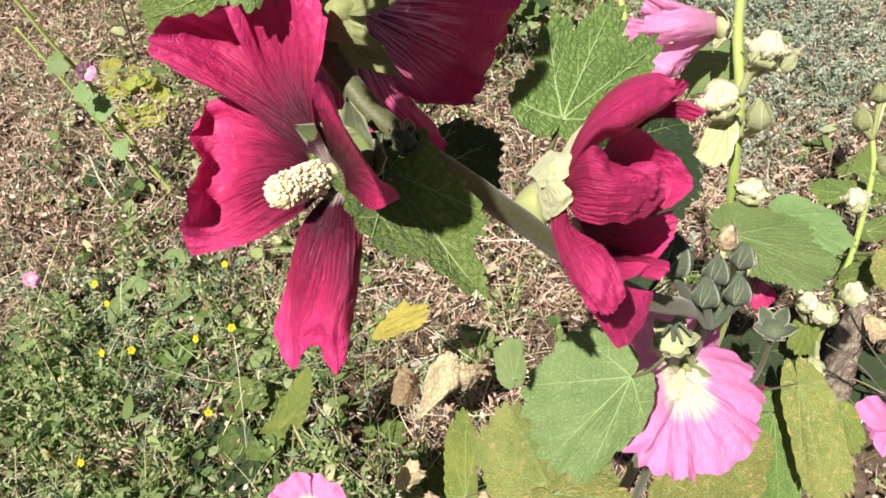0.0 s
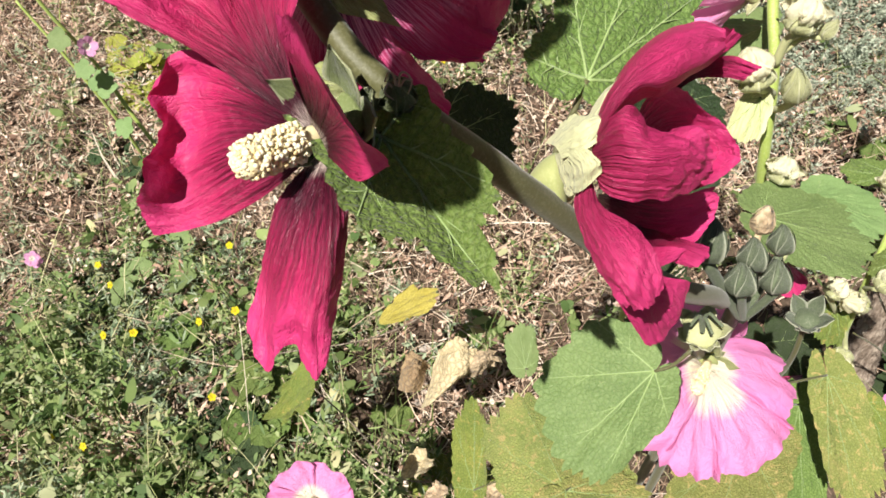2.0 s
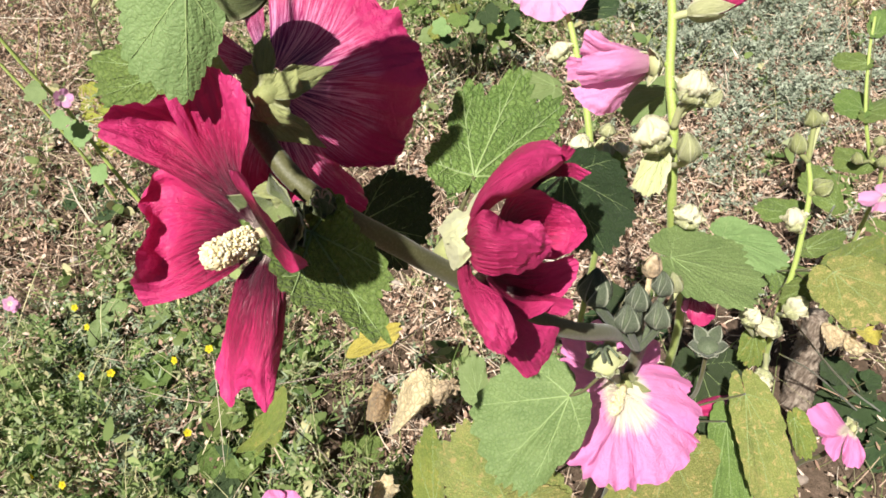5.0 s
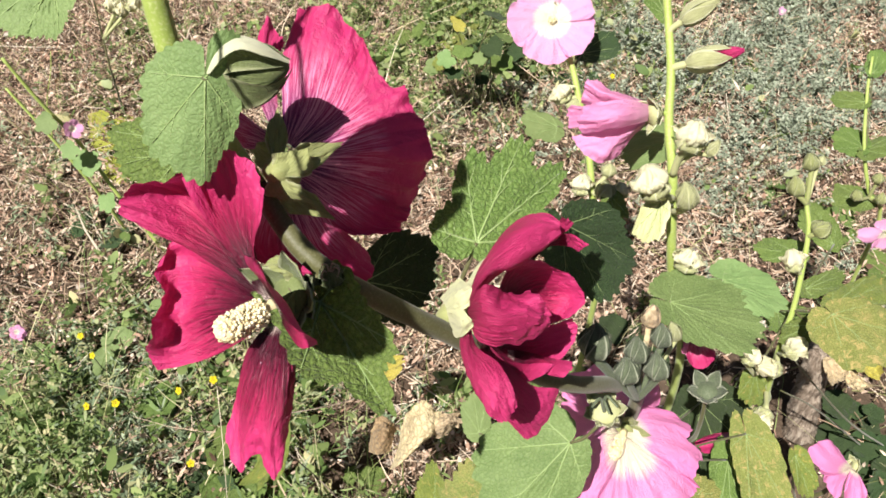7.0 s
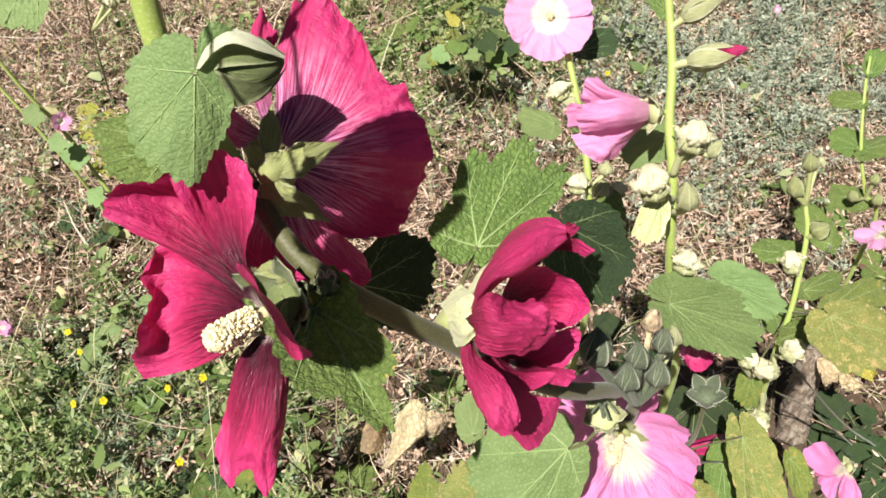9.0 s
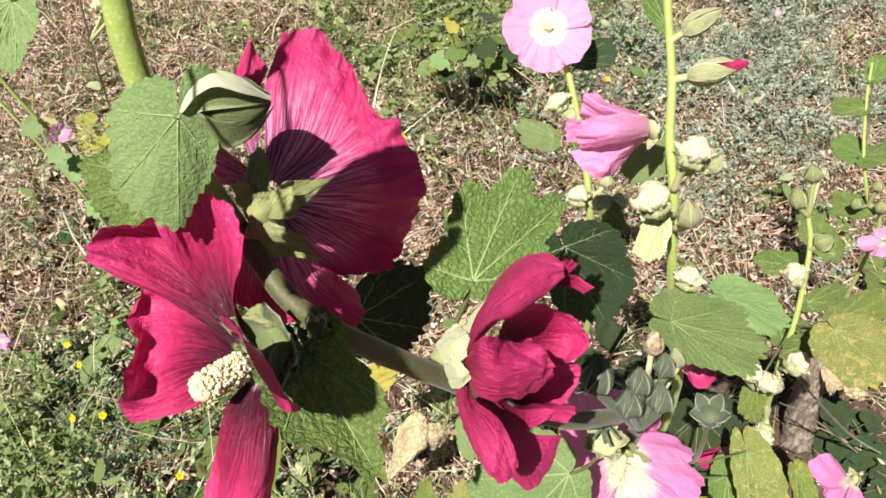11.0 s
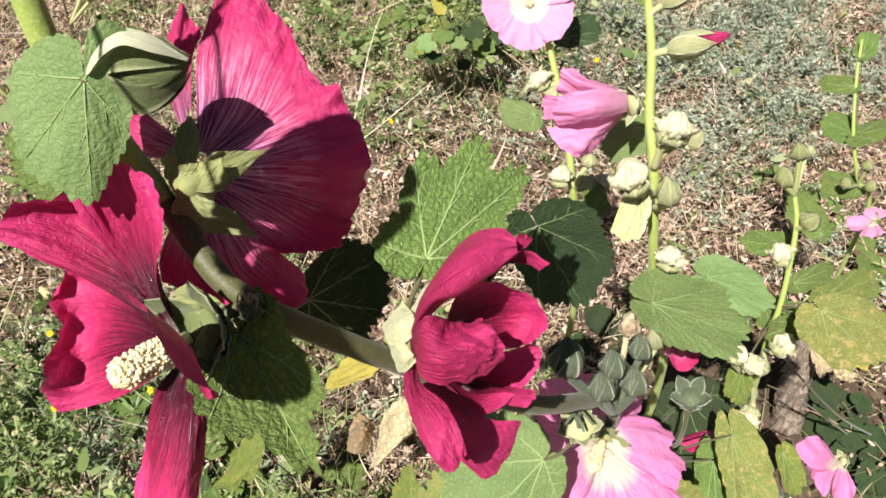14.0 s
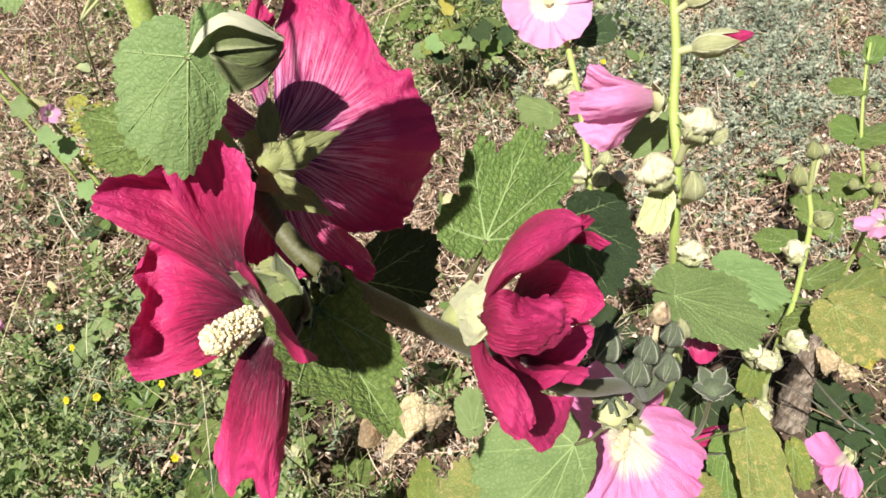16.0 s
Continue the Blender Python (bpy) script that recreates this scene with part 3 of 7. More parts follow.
def low_plant(x, y, count, size, material, seed, label, group="low leafy plants", spread=(10, 60)):
    """A rosette of stalked round leaves from one root."""
    rng = random.Random(seed)
    p = thing("leafy_plant", label, "weed plant", group)
    root = Vector((x, y, relief(x, y) - 0.004))
    for k in range(count):
        a = 2 * math.pi * (k + rng.random() * 0.8) / count
        e = radians(rng.uniform(*spread))
        out = Vector((math.cos(a) * math.cos(e), math.sin(a) * math.cos(e), math.sin(e)))
        s = size * rng.uniform(0.6, 1.15)
        b = root + out * size * rng.uniform(0.8, 1.9)
        b.z = max(b.z, root.z + 0.02)
        flat = Vector((math.cos(a + rng.uniform(-0.6, 0.6)), math.sin(a + rng.uniform(-0.6, 0.6)), rng.uniform(-0.35, 0.3))).normalized()
        side = flat.cross(Vector((rng.uniform(-0.4, 0.4), rng.uniform(-0.6, 0.2), 1))).normalized()
        leaf(p, b, b + flat * s, b + flat * s * 0.2 - side * s * 0.85, b + flat * s * 0.2 + side * s * 0.85, material, [root.lerp(b, 0.6) + Vector((0, 0, 0.01)), root], seed=seed + k, nr=5, nt=60, teeth=11, veins=False, pucker=0.002, wave=0.14, cup=0.1, stalk_r=0.0012)
    return p


def small_flower(x, y, height, size, material, label, seed):
    """A five-petalled weed flower on a thin stem that rises from the soil."""
    rng = random.Random(seed)
    z0 = relief(x, y)
    f = thing("wild_flower", label, "wild flower", "small wild flowers")
    top = Vector((x, y, height))
    tube("stem", [top, top.lerp(Vector((x, y, z0)), 0.5) + Vector((0.012 * rng.uniform(-1, 1), 0.012, 0)), Vector((x + 0.02 * rng.uniform(-1, 1), y + 0.02, z0 - 0.005))], 0.0008, 0.0013, STEM, f, 6, 5)
    axis = Vector((rng.uniform(-0.4, 0.4), -0.6, 0.8)).normalized()
    a, b, c = frame_of(axis, rng.random() * 6)
    for k in range(5):
        t = k * 1.2566
        o, s = a * math.cos(t) + b * math.sin(t), b * math.cos(t) - a * math.sin(t)
        m = top + o * size * 0.6 + c * size * 0.12
        petal(f, top, m - s * size * 0.42, m, m + s * size * 0.42, top + o * size + c * size * 0.2, material, size * 0.08, 2, 0.05, seed + k, 6, 9, crease=0.0002)
    return f


# ---- ground and low growth ----
def soil_material():
    n = Net("dry soil")
    p = n.place()
    a, b = n.noise(p, 3.0, 5.0, 0.6), n.noise(p, 60.0, 5.0, 0.65)
    col = n.mix(n.grey(a, [(0.3, 0.0), (0.7, 1.0)]), (0.055, 0.037, 0.025), (0.11, 0.078, 0.054))
    col = n.mix(n.grey(b, [(0.48, 0.0), (0.68, 0.55)]), col, (0.22, 0.155, 0.115))
    normal = n.bump(n.math("ADD", b, n.math("MULTIPLY", n.noise(p, 260.0, 3.0), 0.4)), 0.9, 0.008)
    return n.finish(col, 0.95, normal, spec=0.2)


def relief(x, y):
    return 0.022 * noise.noise(Vector((x * 1.6, y * 1.6, 4.0))) + 0.008 * noise.noise(Vector((x * 7, y * 7, 1.0)))


def make_ground():
    # one sheet, fine near the plants and coarse out to the horizon
    def axis(near, far):
        fine = list(np.linspace(-near, near, 110))
        out = [near + (far - near) * (k / 16) ** 3 for k in range(1, 17)]
        return [-q for q in reversed(out)] + fine + out

    xs, ys = axis(3.2, 400), [q + 1.2 for q in axis(3.2, 400)]
    verts = [(x, y, relief(x, y)) for x in xs for y in ys]
    faces = grid_faces(len(xs), len(ys))
    ob = part("ground", finish_mesh("ground", verts, [f[::-1] for f in faces], soil_material()), None)
    tagged(ob, "dry brown soil with scattered straw and litter", "ground", kind="structure")


make_ground()
RNG = np.random.default_rng(7)


def field(x, y, s, seed):
    return noise.noise(Vector((x * s, y * s, seed)))


def scatter(count, box, keep):
    """Random places in a box (x0, x1, y0, y1), kept by chance keep(x, y)."""
    out = []
    while len(out) < count:
        x, y = RNG.uniform(box[0], box[1]), RNG.uniform(box[2], box[3])
        if RNG.random() < thinning(x, y) and RNG.random() < keep(x, y):
            out.append((x, y))
    return np.array(out)


def thinning(x, y):
    """The growth thins out unevenly away from the hollyhocks."""
    r = math.hypot((x - 0.1) / 2.3, (y - 1.35) / 2.0) + 0.22 * field(x, y, 1.1, 40.0)
    return min(1.0, max(0.0, (1.12 - r) / 0.35))


class Pile:
    """Collects many small pieces into one mesh."""

    def __init__(self):
        self.v, self.f, self.n = [], [], 0

    def strips(self, base, way, side, bend, length, width, rows=3, taper=1.0, mid=None):
        """Blades or leaflets, all at once: base, way, side, bend are (k, 3) arrays, length and width (k,)."""
        k = len(base)
        pts = []
        for i in range(rows):
            t = i / (rows - 1)
            w = (1 - taper * t) if mid is None else math.sin(math.pi * min(0.06 + 0.94 * t * 0.98, 1.0)) ** mid
            c = base + way * (length * t)[:, None] + bend * (length * t * t)[:, None]
            off = side * (width * 0.5 * max(w, 0.04))[:, None]
            pts += [c - off, c + off]
        v = np.stack(pts, 1)
        o = self.n + np.arange(k)[:, None, None] * (2 * rows)
        quads = np.array([[2 * i, 2 * i + 1, 2 * i + 3, 2 * i + 2] for i in range(rows - 1)])[None]
        self.v.append(v.reshape(-1, 3))
        self.f.append((o + quads).reshape(-1, 4))
        self.n += k * 2 * rows

    def mesh(self, name, material, smooth=True):
        v, f = np.concatenate(self.v), np.concatenate(self.f)
        me = bpy.data.meshes.new(name)
        me.vertices.add(len(v))
        me.vertices.foreach_set("co", v.astype(np.float32).ravel())
        me.loops.add(f.size)
        me.loops.foreach_set("vertex_index", f.astype(np.int32).ravel())
        me.polygons.add(len(f))
        me.polygons.foreach_set("loop_start", np.arange(len(f), dtype=np.int32) * 4)
        me.polygons.foreach_set("loop_total", np.full(len(f), 4, dtype=np.int32))
        me.polygons.foreach_set("use_smooth", np.full(len(f), smooth))
        me.materials.append(material)
        me.update(calc_edges=True)
        me.validate()
        return me


def unit(a):
    return a / np.maximum(np.linalg.norm(a, axis=1, keepdims=True), 1e-9)


def ways(k, low, high):
    """Random directions with a rise between low and high (degrees)."""
    az, el = RNG.uniform(0, 2 * np.pi, k), np.radians(RNG.uniform(low, high, k))
    return np.stack([np.cos(az) * np.cos(el), np.sin(az) * np.cos(el), np.sin(el)], 1)


def on_ground(xy, lift):
    return np.stack([xy[:, 0], xy[:, 1], np.array([relief(x, y) for x, y in xy]) + lift], 1)


def stuff(name, pile, material, label, category):
    ob = part(name, pile.mesh(name, material), None)
    return tagged(ob, label, category, kind="stuff")


def dry_share(x, y):
    """How dry and straw-covered the ground is: most to the far left, least near the weeds and the sage."""
    d = 0.75 + 0.5 * field(x, y, 2.3, 3.0)
    if sage_share(x, y) > 0.3:
        d *= 0.35
    if weed_share(x, y) > 0.4:
        d *= 0.5
    d *= 1 - 0.96 * math.exp(-(((x - 0.62) / 0.40) ** 2 + ((y - 0.62) / 0.32) ** 2) ** 2)
    d *= 1 - 0.8 * bare(x, y)
    return min(max(d, 0.02), 1.0)


def patchy(x, y):
    """Litter lies in heaps with open hollows between them."""
    return min(1.0, max(0.32, 0.80 + 1.1 * field(x, y, 9.0, 50.0) + 0.9 * field(x, y, 23.0, 51.0)))


def bare(x, y):
    """Hollows of open soil: between the weeds and the yellowing leaves, and behind the leafy mallow."""
    a = math.exp(-(((x + 0.19) / 0.10) ** 2 + ((y - 0.58) / 0.12) ** 2) ** 2)
    return max(a, math.exp(-(((x - 0.20) / 0.09) ** 2 + ((y - 1.74) / 0.10) ** 2) ** 2))


def weed_share(x, y):
    a = math.exp(-(((x + 0.50) / 0.44) ** 2 + ((y - 0.50) / 0.31) ** 2) * 1.1)
    b = 0.6 * math.exp(-(((x - 0.12) / 0.36) ** 2 + ((y - 2.1) / 0.42) ** 2))
    c = 0.15 * math.exp(-(((x + 0.75) / 0.3) ** 2 + ((y - 1.75) / 0.4) ** 2))
    return min(1.0, max(0.004, (a + b + c) * (0.55 + 2.1 * field(x, y, 4.6, 8.0)) * (1 - bare(x, y))))


def sage_share(x, y):
    a = 1 / (1 + math.exp(-(x - 0.62 - 0.10 * (2.1 - y)) * 7)) * 1 / (1 + math.exp(-(y - 1.38) * 6))
    gap = field(x, y, 2.6, 12.0)
    clump = 1.0 if field(x, y, 7.0, 14.0) + 0.6 * field(x, y, 19.0, 15.0) > 0.0 else 0.03
    return min(1.0, max(0.0, a * clump * (0.70 + 1.7 * gap)))


def sage_crown(x, y):
    """Sage stands highest in the middle of each clump."""
    return 0.55 + 2.2 * max(0.0, field(x, y, 7.0, 14.0) + 0.6 * field(x, y, 19.0, 15.0))


STRAW = island_material("straw", [(0.0, (0.24, 0.15, 0.10)), (0.35, (0.54, 0.39, 0.275)), (0.7, (0.76, 0.60, 0.45)), (1.0, (0.90, 0.81, 0.67))], 0.7, 0.15)
LITTER = island_material("dry litter", [(0.0, (0.13, 0.075, 0.05)), (0.35, (0.47, 0.295, 0.21)), (0.7, (0.72, 0.52, 0.39)), (1.0, (0.88, 0.75, 0.62))], 0.8, 0.15)
WEED = island_material("weed leaves", [(0.0, (0.07, 0.125, 0.035)), (0.3, (0.17, 0.25, 0.075)), (0.65, (0.31, 0.38, 0.14)), (0.85, (0.42, 0.46, 0.26)), (1.0, (0.60, 0.53, 0.28))], 0.6, 0.3)
GRASS = island_material("grass blades", [(0.0, (0.15, 0.23, 0.06)), (0.5, (0.38, 0.41, 0.16)), (1.0, (0.72, 0.65, 0.40))], 0.55, 0.3)
SAGE = island_material("sage leaflets", [(0.0, (0.20, 0.24, 0.165)), (0.5, (0.35, 0.395, 0.29)), (1.0, (0.52, 0.555, 0.435))], 0.75, 0.2)
GREY = island_material("grey-green weed leaves", [(0.0, (0.14, 0.20, 0.11)), (0.5, (0.28, 0.35, 0.21)), (1.0, (0.46, 0.51, 0.35))], 0.7, 0.25)
STONE = island_material("pebbles", [(0.0, (0.25, 0.20, 0.16)), (0.6, (0.42, 0.37, 0.32)), (1.0, (0.66, 0.62, 0.56))], 0.85, 0.0, 0.5)
NEAR = (-2.6, 2.8, -1.1, 3.9)


def tufts(name, count, box, keep, rise, height, leaflets, length, width, material, label, category, bend=0.3, shape=0.6, low=0.2, rows=4, crown=lambda x, y: 1.0):
    """Small upright stems with leaflets all round, joined into one mesh; crown(x, y) makes some taller."""
    pile = Pile()
    xy = scatter(count, box, keep)
    k = len(xy)
    root = on_ground(xy, 0.0)
    w = ways(k, *rise)
    ln = RNG.uniform(*height, k) * np.array([crown(x, y) * (0.75 + 0.5 * (0.5 + field(x, y, 4.0, 21.0))) for x, y in xy])
    pile.strips(root, w, unit(np.cross(w, ways(k, 0, 30))), ways(k, -30, 10) * 0.2, ln, np.full(k, 0.0016), 3, 0.5)
    for step in range(leaflets):
        t = RNG.uniform(low, 1.04, k)
        b = root + w * (ln * t)[:, None] + ways(k, -40, 40) * 0.004
        q = ways(k, -20, 60)
        pile.strips(b, q, unit(np.cross(q, ways(k, 30, 90))), ways(k, -70, 20) * bend, RNG.uniform(*length, k), RNG.uniform(*width, k), rows, mid=shape)
    return stuff(name, pile, material, label, category)


def hay(name, count, keep, rise, lift, length, width, material, label, category, rows=4):
    pile = Pile()
    xy = scatter(count, NEAR, keep)
    k = len(xy)
    w = ways(k, *rise)
    pile.strips(on_ground(xy, RNG.uniform(0.0, lift, k)), w, unit(np.cross(w, ways(k, 20, 90))), ways(k, -40, 15) * 0.3, RNG.uniform(*length, k), RNG.uniform(*width, k), rows, 0.6)
    return stuff(name, pile, material, label, category)


hay("dry_grass", 60000, lambda x, y: dry_share(x, y) * patchy(x, y), (-8, 50), 0.055, (0.015, 0.08), (0.0011, 0.0028), STRAW, "tangle of dry straw-coloured grass stalks on the soil", "dry grass")
hay("dry_stalks", 700, lambda x, y: 0.2 + 0.8 * dry_share(x, y), (-5, 40), 0.05, (0.15, 0.4), (0.0018, 0.0036), STRAW, "long bleached dry stalks lying across the ground", "dry stalks", 6)

# crumbs of dry leaves and seed husks
pile = Pile()
xy = scatter(120000, NEAR, lambda x, y: 0.03 + 0.97 * dry_share(x, y) ** 0.7 * patchy(x, y))
k = len(xy)
w = ways(k, -40, 60)
pile.strips(on_ground(xy, RNG.uniform(0.0, 0.085, k) * np.array([0.2 + 0.8 * patchy(x, y) for x, y in xy])), w, unit(np.cross(w, ways(k, 0, 90))), ways(k, -40, 70) * 0.5, RNG.uniform(0.005, 0.008, k) * (1 + 2.2 * RNG.random(k) ** 3), RNG.uniform(0.003, 0.005, k) * (1 + 1.6 * RNG.random(k) ** 3), 4, mid=0.7)
stuff("leaf_litter", pile, LITTER, "crumbled brown and tan leaf litter and husks", "leaf litter")

# low growth
tufts("weeds", 2200, NEAR, weed_share, (25, 88), (0.04, 0.20), 18, (0.007, 0.022), (0.002, 0.0075), WEED, "low green weeds with small leaves", "weeds")
tufts("broad_weeds", 700, NEAR, weed_share, (25, 80), (0.03, 0.16), 7, (0.015, 0.038), (0.011, 0.028), WEED, "small broad-leaved weeds", "weeds", 0.4, 0.5)
tufts("grey_weeds", 2100, (-1.9, 0.2, -0.3, 1.6), lambda x, y: weed_share(x + 0.25, y + 0.05), (25, 85), (0.03, 0.11), 16, (0.008, 0.022), (0.002, 0.006), GREY, "feathery grey-green weeds among the grass", "weeds")
tufts("sparse_weeds", 520, NEAR, lambda x, y: (0.35 + 0.6 * field(x, y, 2.0, 30.0)) * (0.35 if x < -0.55 else 1.0), (20, 80), (0.02, 0.10), 9, (0.008, 0.026), (0.005, 0.014), WEED, "scattered small green weeds in the straw", "weeds")
hay("grass", 7500, lambda x, y: 0.05 + 0.95 * weed_share(x, y), (25, 82), 0.0, (0.06, 0.22), (0.0012, 0.0032), GRASS, "thin green and yellowing grass blades", "grass", 5)
tufts("sage", 7600, (0.0, 3.0, 0.9, 4.0), sage_share, (20, 88), (0.03, 0.13), 42, (0.005, 0.013), (0.003, 0.0065), SAGE, "feathery grey-green sage tufts over the soil", "sage", 0.35, rows=3, crown=sage_crown)


# sparse dry growth out over the field
pile = Pile()
k = 9000
xy = np.stack([RNG.normal(0.1, 5.0, k), RNG.normal(1.3, 5.0, k)], 1)
w = ways(k, 15, 80)
pile.strips(on_ground(xy, 0.0), w, unit(np.cross(w, ways(k, 0, 30))), ways(k, -60, 0) * 0.4, RNG.uniform(0.05, 0.2, k), RNG.uniform(0.003, 0.009, k), 4, 0.8)
stuff("field_grass", pile, STRAW, "sparse dry grass over the open field", "dry grass")


def make_pebbles():
    ico = bmesh.new()
    bmesh.ops.create_icosphere(ico, subdivisions=1, radius=1.0)
    base = np.array([v.co for v in ico.verts])
    tri = [tuple(v.index for v in f.verts) for f in ico.faces]
    ico.free()
    verts, faces = [], []
    for x, y in scatter(1500, NEAR, lambda x, y: 0.4 + 0.6 * dry_share(x, y)):
        s = 0.003 + 0.010 * RNG.random() ** 3
        p = base * (1 + RNG.uniform(-0.25, 0.25, base.shape)) * s * np.array([1.3, 1.0, 0.7])
        o = len(verts)
        verts += [tuple(q) for q in p + np.array([x, y, relief(x, y) + s * 0.3])]
        faces += [tuple(k + o for k in f) for f in tri]
    ob = part("pebbles", finish_mesh("pebbles", verts, faces, STONE, smooth=False), None)
    tagged(ob, "small pale pebbles and clods on the soil", "pebbles", kind="stuff")


make_pebbles()


# ---- the crimson hollyhock in front ----
crimson = thing("hollyhock", "tall hollyhock leaning over, with three crimson flowers and serrated leaves", "hollyhock", "hollyhocks")
tube("stem", [(-0.0850, 0.2150, 1.3050), (-0.0740, 0.2330, 1.2560), (-0.0665, 0.2466, 1.2132), (-0.0657, 0.2417, 1.1895), (-0.0630, 0.2358, 1.1649), (-0.0526, 0.2331, 1.1364), (-0.0421, 0.2238, 1.1219)], 0.0048, 0.0042, STEM_LIGHT, crimson, 14, 8, 0.08, "bright green upper stem")
tube("stem", [(-0.0442, 0.2259, 1.1243), (-0.0399, 0.2214, 1.1198), (-0.0238, 0.2032, 1.1082), (-0.0092, 0.1959, 1.0980), (0.0132, 0.1982, 1.0733), (0.0392, 0.2056, 1.0400), (0.0684, 0.2172, 0.9970), (0.1031, 0.2280, 0.9598), (0.1421, 0.2582, 0.9062), (0.1807, 0.3014, 0.8112), (0.2254, 0.3701, -0.0100)], 0.0040, 0.0056, STEM, crimson, 14, 8, 0.1, "downy olive-green stem")

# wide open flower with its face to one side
# The shade behind the petals is put into this calyx colour.
f = calyx(crimson, (-0.0248, 0.1849, 1.1007), (-0.0137, -0.0196, 0.0190), 0.019, 0.0075, 0.6, SEPAL_SHADED, cup=0.0075, label="crimson open flower with a cream column")
tube("flower_stalk", [(-0.0260, 0.1845, 1.1030), (-0.0196, 0.1899, 1.1022), (-0.0126, 0.1949, 1.1010)], 0.0022, 0.0026, STEM, f, 10, 5)
sheet(f, (
    ((-0.0323, 0.1799, 1.1010), (-0.0489, 0.1896, 1.1062), (-0.0645, 0.1955, 1.1154), (-0.0778, 0.1983, 1.1219), (-0.0894, 0.2038, 1.1268)),
    ((-0.0324, 0.1817, 1.1018), (-0.0493, 0.1939, 1.1083), (-0.0652, 0.1996, 1.1161), (-0.0782, 0.2019, 1.1235), (-0.0883, 0.2029, 1.1298)),
    ((-0.0328, 0.1819, 1.1020), (-0.0523, 0.2005, 1.1085), (-0.0692, 0.2093, 1.1162), (-0.0790, 0.2098, 1.1246), (-0.0881, 0.2057, 1.1307)),
    ((-0.0333, 0.1829, 1.1015), (-0.0548, 0.2056, 1.1101), (-0.0698, 0.2178, 1.1177), (-0.0776, 0.2167, 1.1261), (-0.0822, 0.2117, 1.1364)),
    ((-0.0333, 0.1832, 1.1017), (-0.0539, 0.2079, 1.1118), (-0.0661, 0.2194, 1.1188), (-0.0712, 0.2177, 1.1266), (-0.0743, 0.2098, 1.1345)),
    ((-0.0333, 0.1835, 1.1020), (-0.0521, 0.2094, 1.1129), (-0.0608, 0.2194, 1.1211), (-0.0637, 0.2214, 1.1304), (-0.0655, 0.2146, 1.1354)),
    ((-0.0333, 0.1838, 1.1022), (-0.0513, 0.2127, 1.1103), (-0.0593, 0.2262, 1.1162), (-0.0628, 0.2335, 1.1246), (-0.0664, 0.2328, 1.1293)),
), RED_FRONT, 1, ruffle=0.003, pleat=0.0009)
sheet(f, (
    ((-0.0342, 0.1811, 1.1017), (-0.0497, 0.1981, 1.1085), (-0.0579, 0.2050, 1.1197), (-0.0623, 0.2087, 1.1308), (-0.0644, 0.2113, 1.1382)),
    ((-0.0338, 0.1813, 1.1018), (-0.0477, 0.2014, 1.1112), (-0.0548, 0.2098, 1.1237), (-0.0572, 0.2136, 1.1374), (-0.0578, 0.2183, 1.1466)),
    ((-0.0334, 0.1818, 1.1022), (-0.0442, 0.2008, 1.1120), (-0.0472, 0.2101, 1.1251), (-0.0478, 0.2146, 1.1393), (-0.0488, 0.2182, 1.1489)),
    ((-0.0330, 0.1821, 1.1025), (-0.0399, 0.1966, 1.1122), (-0.0405, 0.2050, 1.1246), (-0.0394, 0.2102, 1.1367), (-0.0390, 0.2134, 1.1459)),
    ((-0.0323, 0.1818, 1.1036), (-0.0373, 0.1890, 1.1136), (-0.0371, 0.1942, 1.1232), (-0.0340, 0.1977, 1.1313), (-0.0308, 0.2025, 1.1405)),
), RED_FRONT, 2, ruffle=0.003, pleat=0.0009)
sheet(f, (
    ((-0.0329, 0.1816, 1.1018), (-0.0552, 0.1997, 1.1030), (-0.0709, 0.2105, 1.1033), (-0.0793, 0.2110, 1.1015), (-0.0816, 0.2032, 1.0994)),
    ((-0.0329, 0.1805, 1.1009), (-0.0578, 0.1966, 1.0969), (-0.0743, 0.2041, 1.0921), (-0.0812, 0.2023, 1.0910), (-0.0827, 0.1956, 1.0934)),
    ((-0.0325, 0.1797, 1.1002), (-0.0577, 0.1914, 1.0928), (-0.0737, 0.1962, 1.0833), (-0.0804, 0.1958, 1.0808), (-0.0824, 0.1898, 1.0864)),
    ((-0.0320, 0.1788, 1.0995), (-0.0553, 0.1855, 1.0893), (-0.0719, 0.1878, 1.0793), (-0.0794, 0.1857, 1.0755), (-0.0822, 0.1775, 1.0895)),
    ((-0.0316, 0.1780, 1.0989), (-0.0536, 0.1825, 1.0856), (-0.0697, 0.1817, 1.0744), (-0.0806, 0.1792, 1.0692), (-0.0878, 0.1751, 1.0777)),
    ((-0.0310, 0.1767, 1.0979), (-0.0482, 0.1779, 1.0793), (-0.0636, 0.1756, 1.0694), (-0.0748, 0.1753, 1.0646), (-0.0872, 0.1739, 1.0628)),
), RED_FRONT, 3, ruffle=0.0028, pleat=0.0011, crinkle=0.0009)
